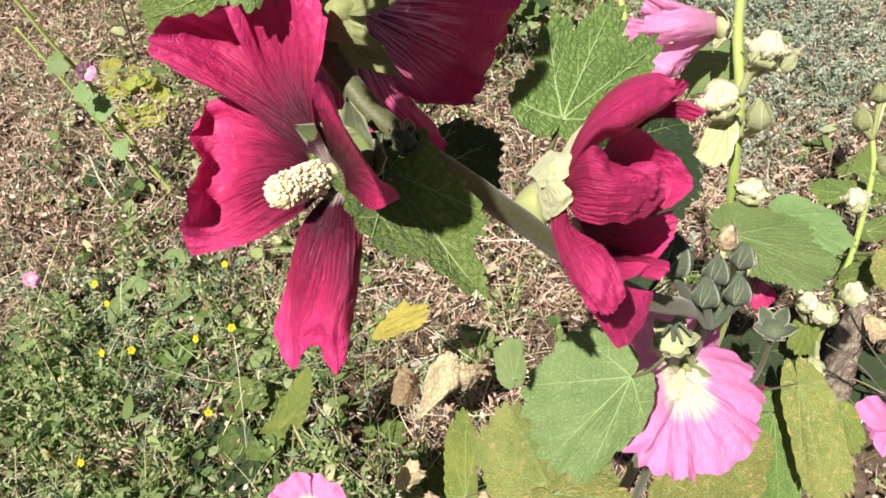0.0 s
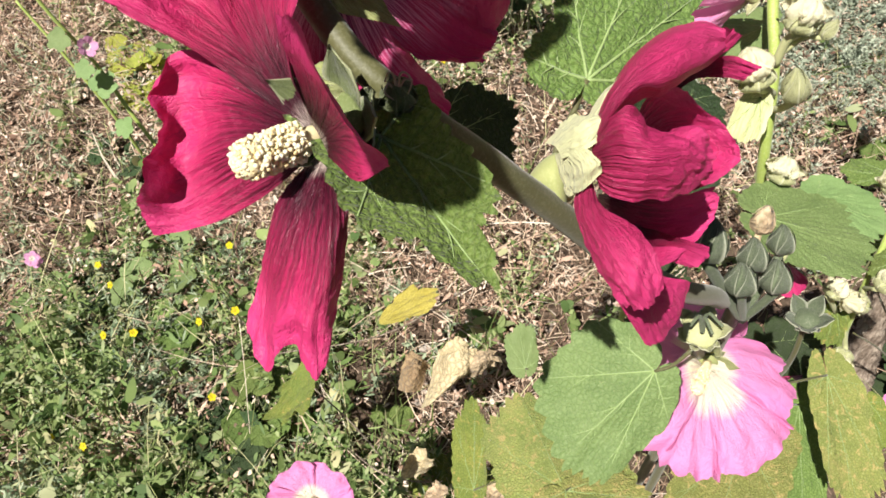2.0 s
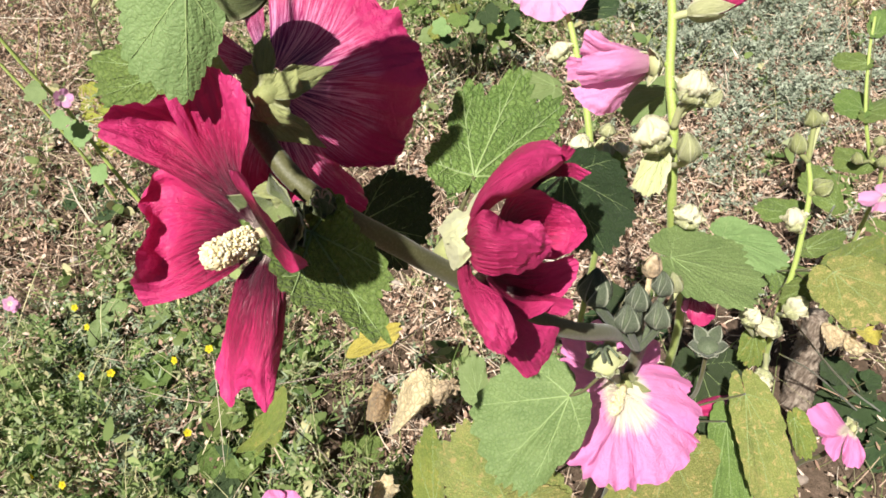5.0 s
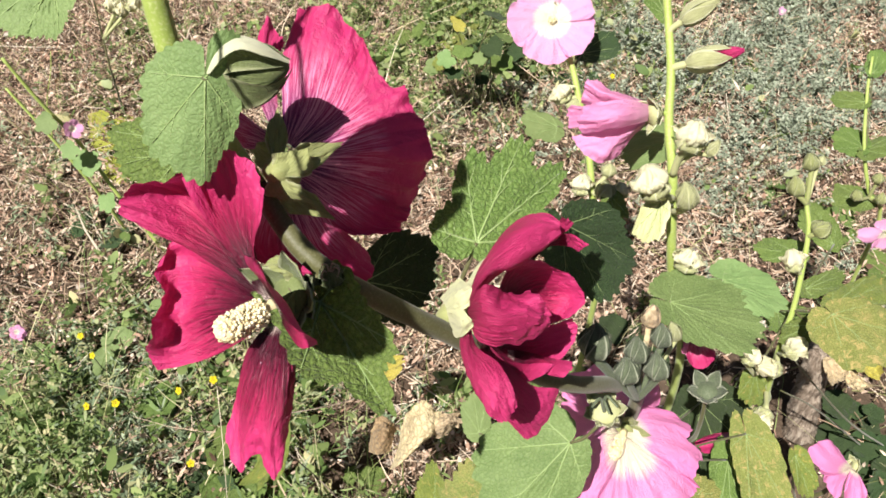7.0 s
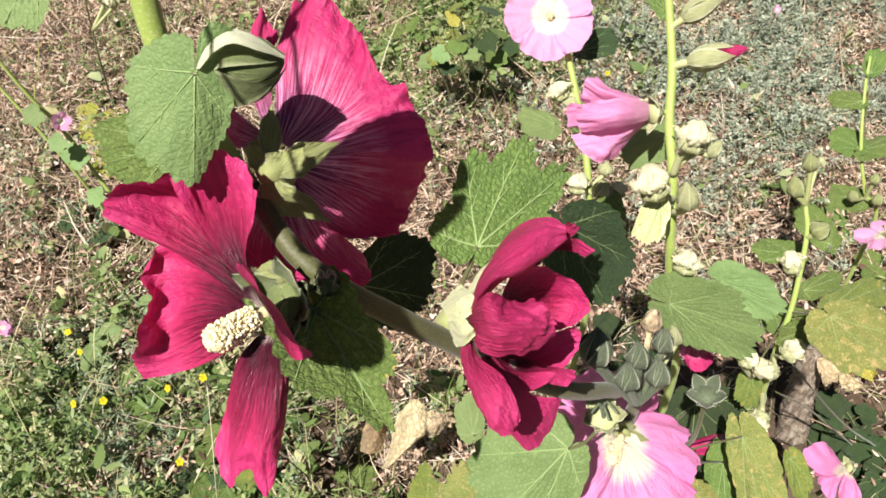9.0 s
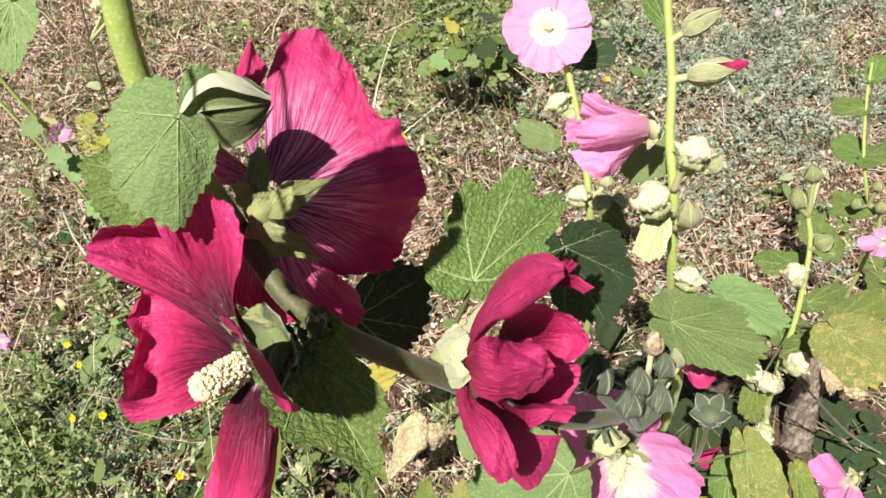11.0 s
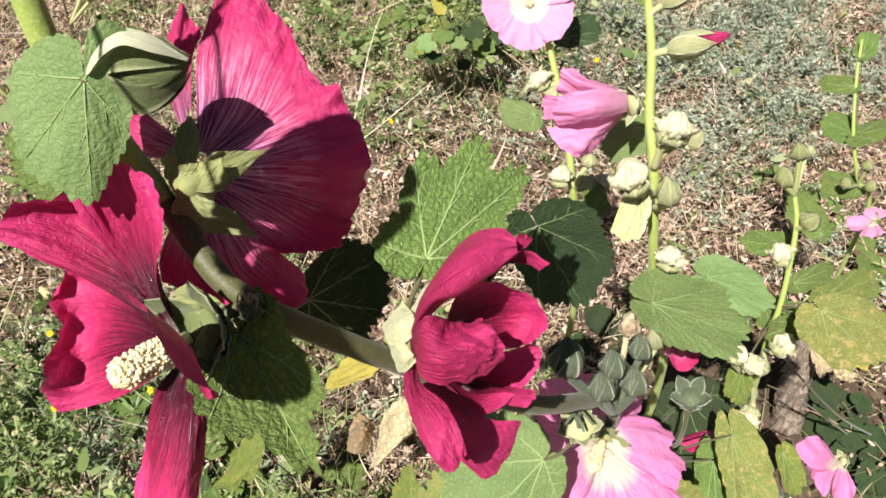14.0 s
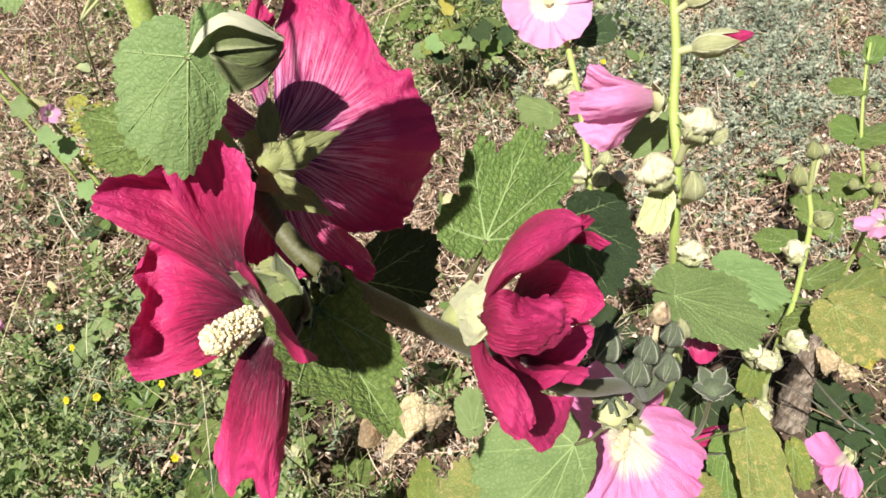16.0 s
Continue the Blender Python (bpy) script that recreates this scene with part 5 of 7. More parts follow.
leaf(crimson, (-0.0763, 0.2478, 1.1230), (-0.1119, 0.2549, 1.1034), (-0.0845, 0.2372, 1.1012), (-0.1110, 0.2717, 1.1175), LEAF, [(-0.0699, 0.2459, 1.1278), (-0.0597, 0.2401, 1.1358)], seed=6, label="green puckered leaf behind the flower")
leaf(crimson, (-0.1049, 0.2557, 1.1953), (-0.1109, 0.2338, 1.1836), (-0.0943, 0.2384, 1.1872), (-0.1274, 0.2466, 1.1881), LEAF_PALE, [(-0.0928, 0.2568, 1.2026), (-0.0750, 0.2541, 1.2132)], seed=7, label="pale soft green leaf")
# Two leaves out of sight, added to cast shade on the parts below.
leaf(crimson, (-0.0425, 0.1455, 1.3016), (-0.0770, 0.1327, 1.2812), (-0.0560, 0.1250, 1.2680), (-0.0580, 0.1628, 1.3227), LEAF_PALE, [(-0.0411, 0.1867, 1.3551), (-0.0485, 0.2648, 1.4079), (-0.0850, 0.2150, 1.3050)], seed=8, lobed=0.06, heart=0.3, bite=0.02, label="unseen pale green leaf added to cast shade", stalk_r=0.0010)
leaf(crimson, (-0.0742, 0.0982, 1.3091), (-0.0655, 0.0562, 1.3065), (-0.0546, 0.0720, 1.3069), (-0.0781, 0.0700, 1.3076), LEAF_PALE, [(-0.0900, 0.1300, 1.3350), (-0.0950, 0.1800, 1.3450), (-0.0850, 0.2150, 1.3050)], seed=9, lobed=0.06, heart=0.3, bite=0.02, label="unseen pale green leaf added to cast shade", stalk_r=0.0010)
# The bud body is coloured dark for the shade under its outer sepal.
large_bud = bud(crimson, (-0.0461, 0.2325, 1.1673), (-0.0203, 0.2326, 1.1734), 0.0118, SEPAL_SHADED, 1.0, stalk=[(-0.0552, 0.2319, 1.1606), (-0.0623, 0.2398, 1.1569)], label="large pale green bud with folded sepals")
sheet(large_bud, (
    ((-0.0481, 0.2226, 1.1760), (-0.0473, 0.2304, 1.1800), (-0.0406, 0.2365, 1.1824), (-0.0308, 0.2353, 1.1811), (-0.0207, 0.2326, 1.1747)),
    ((-0.0467, 0.2212, 1.1775), (-0.0440, 0.2268, 1.1821), (-0.0372, 0.2291, 1.1852), (-0.0288, 0.2285, 1.1832), (-0.0204, 0.2315, 1.1750)),
    ((-0.0454, 0.2204, 1.1781), (-0.0404, 0.2229, 1.1827), (-0.0338, 0.2235, 1.1857), (-0.0275, 0.2246, 1.1825), (-0.0204, 0.2301, 1.1752)),
), SEPAL_PALE, 41, 0.0004, 0.0002, 0.0003, 0.0, 24, 8, "sepal", "pale outer sepal arched over the bud")
bud(crimson, (-0.0104, 0.1930, 1.1010), (-0.0108, 0.1894, 1.1090), 0.0048, SEPAL_SHADED, 2.0, stalk=[(-0.0092, 0.1938, 1.0961)], label="small pinkish-green bud at the stem")

for a, b, c in (((-0.0071, 0.1919, 1.1115), (-0.0036, 0.1882, 1.1136), (-0.0054, 0.1875, 1.1078)), ((-0.0133, 0.1905, 1.1104), (-0.0145, 0.1861, 1.1094), (-0.0111, 0.1870, 1.1049)), ((-0.0085, 0.1919, 1.1141), (-0.0057, 0.1907, 1.1157), (-0.0035, 0.1901, 1.1125)), ((-0.0111, 0.1921, 1.1131), (-0.0132, 0.1915, 1.1152), (-0.0149, 0.1911, 1.1110))):
    a, b, c = (Vector(q).lerp(Vector((-0.0104, 0.1890, 1.1085)), 0.35) for q in (a, b, c))
    tube("withered_style", [(-0.0104, 0.1900, 1.1060), a, b, c], 0.0004, 0.0002, WITHERED, crimson, 6, 6, label="curled withered pinkish style")

# ---- the pink hollyhock beside it ----
pink = thing("hollyhock", "pink hollyhock with one open flower, bud cluster and broad leaves", "hollyhock", "hollyhocks")
tube("stem", [(0.1408, 0.2632, 0.8707), (0.1645, 0.2917, 0.7914), (0.2399, 0.3774, 0.5411), (0.2684, 0.3940, -0.0100)], 0.004, 0.006, STEM, pink, 12, 8)
f = calyx(pink, (0.1771, 0.2954, 0.7689), (-0.0124, -0.0604, 0.0238), 0.018, 0.008, 0.3, SEPAL, cup=0.007, label="wide open pink flower with a glowing yellow-white throat")
petal(f, (0.1757, 0.2908, 0.7680), (0.2023, 0.3189, 0.7670), (0.2116, 0.2951, 0.7677), (0.2278, 0.2591, 0.7465), (0.2451, 0.2913, 0.7514), PINK, 0.005, 3.4, 0.13, 21, notch=0.07)
petal(f, (0.1752, 0.2884, 0.7687), (0.2333, 0.2694, 0.7503), (0.2021, 0.2467, 0.7529), (0.1710, 0.2312, 0.7459), (0.2099, 0.2283, 0.7426), PINK, 0.005, 3.4, 0.13, 22, notch=0.07)
petal(f, (0.1743, 0.2877, 0.7682), (0.1856, 0.2289, 0.7463), (0.1619, 0.2407, 0.7557), (0.1407, 0.2447, 0.7568), (0.1558, 0.2169, 0.7481), PINK, 0.005, 3.4, 0.13, 23, notch=0.07)
petal(f, (0.1739, 0.2908, 0.7680), (0.1441, 0.2306, 0.7525), (0.1441, 0.2666, 0.7794), (0.1301, 0.3094, 0.7869), (0.1242, 0.2675, 0.7681), PINK, 0.005, 3.4, 0.13, 24, notch=0.07)
petal(f, (0.1762, 0.2949, 0.7660), (0.1264, 0.3234, 0.7725), (0.1678, 0.3276, 0.7745), (0.2168, 0.3261, 0.7595), (0.1711, 0.3545, 0.7758), PINK, 0.005, 3.4, 0.13, 25, notch=0.07)
column(f, (0.1761, 0.2927, 0.7719), (0.1625, 0.2658, 0.7783), 0.0050, 7, 300, "cream-white stamen column")
f = calyx(pink, (0.1391, 0.2566, 0.8759), (-0.0047, -0.0038, 0.0248), 0.013, 0.006, 0.75, SEPAL_PALE, cup=0.0105, roll=0.3, label="spent flower base with curled green styles")
for k, (a, b) in enumerate((((0.1330, 0.2542, 0.8954), (0.1265, 0.2472, 0.8967)), ((0.1372, 0.2556, 0.8964), (0.1433, 0.2464, 0.8981)), ((0.1348, 0.2517, 0.8973), (0.1373, 0.2420, 0.8974)))):
    tube("style", [(0.1376, 0.2524, 0.8815), a, b], 0.0013, 0.0008, SEPAL_GREY, f, 8, 6)
leaf(pink, (0.1193, 0.2482, 0.8413), (0.0687, 0.2104, 0.7956), (0.1131, 0.2081, 0.7989), (0.0610, 0.2754, 0.8258), LEAF_SILVER, [(0.1279, 0.2486, 0.8477), (0.1376, 0.2529, 0.8606)], seed=11, label="broad grey-green leaf with a toothed edge", lobed=0.14, heart=1.0, teeth=14, wave=0.09, vein_r=0.0007)
for k, (a, b, r, m) in enumerate((
    ((0.1207, 0.2515, 0.9502), (0.1201, 0.2612, 0.9740), 0.0100, 0), ((0.1529, 0.2622, 0.9281), (0.1496, 0.2709, 0.9460), 0.0074, 0), ((0.1723, 0.2784, 0.9216), (0.1698, 0.2857, 0.9383), 0.0068, 0),
    ((0.1463, 0.2507, 0.9225), (0.1424, 0.2592, 0.9403), 0.0080, 0), ((0.1678, 0.2579, 0.9149), (0.1639, 0.2669, 0.9331), 0.0078, 0), ((0.1714, 0.3052, 0.9050), (0.1732, 0.3115, 0.9233), 0.0062, 1), ((0.1972, 0.3098, 0.8819), (0.1900, 0.3143, 0.8990), 0.005, 2))):
    bud(pink, a, b, r, (SEPAL_GREY, LEAF_DRY, SEPAL_PALE)[m], k * 1.3, stalk=[base_to(a, (0.1611, 0.2617, 0.8816), 0.5), (0.1611, 0.2617, 0.8816)], label=("grey-green closed bud", "brownish shrivelled bud", "pale green bud")[m])
f = calyx(pink, (0.2469, 0.3221, 0.7860), (-0.0105, -0.0029, 0.0371), 0.018, 0.008, 0.75, SEPAL_GREY, cup=0.008, label="empty grey-green calyx")
tube("flower_stalk", [(0.2467, 0.3205, 0.7821), (0.2512, 0.3160, 0.7415), (0.2591, 0.3267, 0.6848), (0.2465, 0.3395, 0.6436)], 0.0018, 0.0022, STEM, f, 8, 5)
for a, b, l, r, m, s, lab in (
    ((0.2534, 0.3040, 0.6107), (0.2153, 0.2207, 0.5993), (0.2954, 0.2728, 0.6112), (0.1775, 0.2656, 0.5840), LEAF_SPECKLED, 12, "yellow-green leaf with brown patches"),
    ((0.0853, 0.2329, 0.6620), (0.0526, 0.3256, 0.6324), (0.0202, 0.2650, 0.6128), (0.1427, 0.2758, 0.6426), LEAF_SPECKLED, 13, "large yellowing leaf"),
    ((0.0853, 0.2329, 0.6620), (0.1215, 0.2029, 0.6635), (0.1504, 0.2443, 0.6563), (0.0626, 0.2022, 0.6646), LEAF_SPECKLED, 14, "yellowing leaf"),
    ((0.0128, 0.2958, 0.4611), (0.0109, 0.3819, 0.5007), (-0.0142, 0.3340, 0.4655), (0.0290, 0.3270, 0.4840), LEAF_YELLOW, 15, "narrow curled yellow-green leaf"),
    ((0.0626, 0.3928, 0.5575), (0.0567, 0.4382, 0.5667), (0.0419, 0.4148, 0.5496), (0.0777, 0.4156, 0.5742), LEAF_PALE, 16, "small pale leaf"),
    ((0.3527, 0.3804, 0.5905), (0.3720, 0.2675, 0.5399), (0.3980, 0.3279, 0.5707), (0.3445, 0.3314, 0.5491), LEAF_SPECKLED, 17, "yellowing speckled leaf with a dry edge"),
    ((0.3622, 0.3917, 0.4984), (0.3531, 0.2682, 0.4560), (0.3867, 0.3316, 0.4777), (0.3371, 0.3438, 0.4632), LEAF, 18, "green leaf in part shade"),
    # deep shade put into the leaf colour
    ((0.3498, 0.4748, 0.4860), (0.4042, 0.3952, 0.3749), (0.4449, 0.4667, 0.4274), (0.3205, 0.4209, 0.4214), LEAF_SHADED, 20, "dark leaf in deep shade"),
):
    leaf(pink, a, b, l, r, m, [base_to(a, (0.2199, 0.3367, 0.6111), 0.5), (0.2253, 0.3366, 0.5984)], seed=s, label=lab, nt=150)

# ---- the tall pink hollyhock behind ----
tall = thing("hollyhock", "upright pale-stemmed hollyhock with a nodding pink flower and withered cream blooms", "hollyhock", "hollyhocks")
tube("stem", [(0.2196, 0.6367, 1.0136), (0.2199, 0.6027, 0.9848), (0.2224, 0.5494, 0.9462), (0.2208, 0.5118, 0.9145), (0.2260, 0.4780, 0.8792), (0.2398, 0.4527, 0.7919), (0.2974, 0.4579, 0.5588), (0.3246, 0.4862, -0.0100)], 0.0033, 0.005, STEM_LIGHT, tall, 14, 8, 0.08, "bright yellow-green stem")
bud(tall, (0.2291, 0.5752, 0.9744), (0.2607, 0.5837, 0.9937), 0.0095, SEPAL_PALE, 0.4, stalk=[(0.2233, 0.5757, 0.9684), (0.2211, 0.5736, 0.9641)], label="pale green pointed bud")
bud(tall, (0.2331, 0.5474, 0.9507), (0.2767, 0.5408, 0.9701), 0.0108, SEPAL_PALE, 1.4, show=RED_FRONT, stalk=[(0.2269, 0.5478, 0.9486), (0.2224, 0.5486, 0.9456)], label="opening bud with a crimson-pink tip")
faded(tall, (0.2295, 0.4747, 0.9156), (0.2313, 0.4819, 0.9413), 0.0140, 1, [(0.2255, 0.4784, 0.9057), (0.2244, 0.4781, 0.8859)])
bud(tall, (0.2461, 0.4723, 0.9131), (0.2544, 0.4795, 0.9255), 0.0055, SEPAL_PALE, 2.4, stalk=[(0.2359, 0.4768, 0.9106), (0.2239, 0.4782, 0.8926)], label="small pale bud")
faded(tall, (0.2042, 0.4452, 0.8914), (0.1915, 0.4520, 0.9172), 0.0145, 2, [(0.2155, 0.4559, 0.8805), (0.2247, 0.4645, 0.8704)])
bud(tall, (0.2298, 0.4387, 0.8851), (0.2213, 0.4415, 0.9140), 0.0092, SEPAL_PALE, 3.3, stalk=[(0.2278, 0.4470, 0.8726), (0.2270, 0.4586, 0.8601)], label="round pale seed pod wrapped in sepals")
faded(tall, (0.2449, 0.4365, 0.8042), (0.2492, 0.4441, 0.8236), 0.0130, 3, [(0.2428, 0.4406, 0.7946), (0.2410, 0.4454, 0.7857)])
leaf(tall, (0.2094, 0.4479, 0.8804), (0.1954, 0.4161, 0.8671), (0.2131, 0.4256, 0.8746), (0.1871, 0.4370, 0.8719), SEPAL_PALE, [(0.2185, 0.4550, 0.8731), (0.2258, 0.4610, 0.8648)], seed=31, label="small pale leaf", nt=90, teeth=9)
leaf(tall, (0.2326, 0.5293, 0.8830), (0.1977, 0.5460, 0.8459), (0.2202, 0.5216, 0.8508), (0.2193, 0.5689, 0.8645), LEAF_PALE, [(0.2273, 0.5140, 0.8965)], seed=32, label="pale green leaf", nt=100, teeth=9)
leaf(tall, (0.2215, 0.5984, 0.9680), (0.2070, 0.6336, 0.9720), (0.2126, 0.6070, 0.9625), (0.2172, 0.6306, 0.9822), LEAF, [(0.2217, 0.5868, 0.9713)], seed=33, label="small green leaf", nt=90, teeth=9)
f = calyx(tall, (0.2060, 0.5143, 0.9235), (-0.0406, -0.0214, 0.0093), 0.017, 0.008, 0.7, SEPAL_PALE, cup=0.0085, label="nodding half-closed pink flower")
tube("flower_stalk", [(0.2109, 0.5167, 0.9228), (0.2174, 0.5177, 0.9209), (0.2230, 0.5156, 0.9163)], 0.002, 0.0024, STEM_LIGHT, f, 8, 4)
sheet(f, (
    ((0.2030, 0.5285, 0.9251), (0.1845, 0.5366, 0.9271), (0.1699, 0.5401, 0.9303), (0.1587, 0.5449, 0.9373)),
    ((0.2009, 0.5199, 0.9283), (0.1789, 0.5214, 0.9353), (0.1598, 0.5254, 0.9391), (0.1488, 0.5383, 0.9398)),
    ((0.2011, 0.5209, 0.9239), (0.1789, 0.5227, 0.9259), (0.1610, 0.5269, 0.9273), (0.1471, 0.5358, 0.9299)),
    ((0.2032, 0.5258, 0.9175), (0.1822, 0.5286, 0.9126), (0.1619, 0.5313, 0.9127), (0.1460, 0.5363, 0.9173)),
), PINK_OUTER, 41, 0.003, 0.0006, 0.0016, 0.06, 30, 12)
sheet(f, (
    ((0.2008, 0.5190, 0.9302), (0.1775, 0.5119, 0.9404), (0.1579, 0.5108, 0.9400), (0.1504, 0.5179, 0.9331)),
    ((0.1997, 0.5106, 0.9310), (0.1733, 0.4974, 0.9414), (0.1536, 0.4972, 0.9391), (0.1428, 0.5058, 0.9309)),
    ((0.1998, 0.5070, 0.9280), (0.1725, 0.4911, 0.9361), (0.1536, 0.4902, 0.9332), (0.1385, 0.4993, 0.9230)),
    ((0.2000, 0.5065, 0.9223), (0.1758, 0.4940, 0.9254), (0.1604, 0.4931, 0.9224), (0.1444, 0.4983, 0.9141)),
), PINK_OUTER, 42, 0.003, 0.0006, 0.0016, 0.06, 30, 12)
sheet(f, (
    ((0.2040, 0.5281, 0.9156), (0.1811, 0.5333, 0.9113), (0.1563, 0.5351, 0.9134), (0.1375, 0.5322, 0.9193)),
    ((0.2048, 0.5283, 0.9118), (0.1796, 0.5326, 0.9055), (0.1551, 0.5329, 0.9063), (0.1339, 0.5277, 0.9129)),
    ((0.2049, 0.5253, 0.9092), (0.1792, 0.5272, 0.9036), (0.1555, 0.5229, 0.9032), (0.1364, 0.5149, 0.9073)),
), PINK_OUTER, 43, 0.003, 0.0006, 0.0016, 0.06, 30, 12)
sheet(f, (
    ((0.2012, 0.5181, 0.9164), (0.1736, 0.5125, 0.9097), (0.1506, 0.5052, 0.9094), (0.1368, 0.5020, 0.9095)),
    ((0.2002, 0.5127, 0.9171), (0.1725, 0.4988, 0.9113), (0.1540, 0.4911, 0.9079), (0.1429, 0.4895, 0.9042)),
    ((0.2002, 0.5113, 0.9159), (0.1759, 0.4945, 0.9102), (0.1637, 0.4832, 0.9062), (0.1583, 0.4814, 0.8970)),
    ((0.2009, 0.5145, 0.9107), (0.1835, 0.5014, 0.9054), (0.1773, 0.4931, 0.9012), (0.1750, 0.4879, 0.8942)),
    ((0.2019, 0.5168, 0.9074), (0.1893, 0.5083, 0.9006), (0.1854, 0.5038, 0.8969), (0.1835, 0.5007, 0.8944)),
), PINK_OUTER, 44, 0.003, 0.0006, 0.0016, 0.06, 30, 12)
leaf(tall, (0.2254, 0.3986, 0.8074), (0.3041, 0.3819, 0.7927), (0.2560, 0.3480, 0.7999), (0.2693, 0.4369, 0.7974), LEAF_SILVER, [(0.2267, 0.4133, 0.7934), (0.2398, 0.4307, 0.7561)], seed=34, label="broad green leaf with a cast shadow", cup=-0.05, heart=0.6)
leaf(tall, (0.3009, 0.4645, 0.7548), (0.3541, 0.4323, 0.7604), (0.3098, 0.4221, 0.7602), (0.3345, 0.4863, 0.7577), LEAF_PALE, [(0.2830, 0.4652, 0.7433), (0.2490, 0.4433, 0.7403)], seed=35, label="pale toothed leaf", nt=120, teeth=12)
f = calyx(tall, (0.2646, 0.4094, 0.7394), (-0.0018, -0.0312, 0.0016), 0.014, 0.007, 0.6, SEPAL, cup=0.006, label="dark pink flower bud under a leaf")
petal(f, (0.2646, 0.4082, 0.7385), (0.2562, 0.3907, 0.7319), (0.2646, 0.3859, 0.7406), (0.2817, 0.3923, 0.7386), (0.2681, 0.3754, 0.7326), RED_BACK, 0.002, 3, 0.05, 45, 14, 20)
petal(f, (0.2637, 0.4111, 0.7345), (0.2543, 0.4026, 0.7284), (0.2595, 0.4019, 0.7339), (0.2672, 0.3937, 0.7276), (0.2594, 0.3928, 0.7271), PINK, 0.002, 3, 0.05, 46, 14, 20)
tube("flower_stalk", [(0.2648, 0.4123, 0.7391), (0.2549, 0.4245, 0.7385), (0.2515, 0.4366, 0.7227)], 0.0016, 0.002, STEM, f, 8, 4)

# ---- the far pale-pink flower on its stalk ----
far = thing("hollyhock", "slim hollyhock with one open pale-pink flower", "hollyhock", "hollyhocks")
tube("stem", [(0.1553, 0.7926, 0.8263), (0.1709, 0.7625, 0.8070), (0.1804, 0.7274, 0.7835), (0.1929, 0.6668, 0.7386), (0.2031, 0.6291, 0.6802), (0.2320, 0.6393, 0.5570), (0.2401, 0.6522, -0.0100)], 0.0034, 0.005, STEM_LIGHT, far, 10, 6)
f = calyx(far, (0.1490, 0.7940, 0.8408), (-0.0131, -0.0604, 0.0345), 0.018, 0.008, 0.3, SEPAL, cup=0.007, label="open pale-pink flower with a yellow-white throat")
for k in range(5):
    a = 1.256 * k + 0.5
    x, y = Vector((0.0501, 0.0013, -0.0003)), Vector((0.0008, -0.0383, -0.0324))
    c, z = Vector((0.1482, 0.7878, 0.8448)), Vector((-0.0131, -0.0604, 0.0345)).normalized()
    o, s = x * math.cos(a) + y * math.sin(a), x * math.cos(a + 1.571) + y * math.sin(a + 1.571)
    m = c + o * 0.66 + z * 0.008
    petal(f, c - o * 0.02, m - s * 0.58 - z * 0.003, m, m + s * 0.58 + z * 0.004, c + o * 1.04 + z * 0.012, PINK_PALE, 0.003, 4, 0.07, 50 + k, 18, 28, flare=0.6)
column(f, (0.1483, 0.7887, 0.8442), (0.1466, 0.7810, 0.8483), 0.0050, 9, 200)
leaf(far, (0.1909, 0.7938, 0.7935), (0.2433, 0.8263, 0.7802), (0.2154, 0.8336, 0.8003), (0.2178, 0.7932, 0.7791), LEAF_SHADED, [(0.1787, 0.7617, 0.7995)], seed=51, label="small dark leaf", nt=90, teeth=9)
leaf(far, (0.1579, 0.7072, 0.7475), (0.1196, 0.7453, 0.7285), (0.1396, 0.7070, 0.7217), (0.1365, 0.7462, 0.7418), LEAF_PALE, [(0.1739, 0.7040, 0.7549), (0.1865, 0.6964, 0.7572)], seed=52, label="round pale leaf", nt=90, teeth=7)
leaf(far, (0.2132, 0.6172, 0.7222), (0.2194, 0.5778, 0.7149), (0.2343, 0.5983, 0.7187), (0.2030, 0.5950, 0.7168), LEAF, [(0.2052, 0.6266, 0.7172), (0.1996, 0.6379, 0.7008)], seed=53, label="small round leaf", nt=90, teeth=7)
for k, (a, b, r) in enumerate((((0.1836, 0.6294, 0.7072), (0.1836, 0.6398, 0.7290), 0.013), ((0.2107, 0.6191, 0.7107), (0.2097, 0.6297, 0.7329), 0.0125), ((0.2310, 0.6276, 0.7042), (0.2305, 0.6339, 0.7227), 0.010), ((0.2170, 0.6551, 0.7148), (0.2188, 0.6598, 0.7318), 0.009), ((0.1663, 0.7232, 0.7739), (0.1544, 0.7278, 0.7912), 0.014), ((0.1747, 0.7156, 0.7672), (0.1783, 0.7181, 0.7823), 0.011))):
    if k % 2:
        bud(far, a, b, r, SEPAL_PALE, k * 1.1, stalk=[(0.1978, 0.6390, 0.7044) if k < 4 else (0.1819, 0.7196, 0.7769)], label="pale green seed pod")
    else:
        faded(far, a, b, r, k + 5, [(0.1978, 0.6390, 0.7044) if k < 4 else (0.1805, 0.7232, 0.7800)])

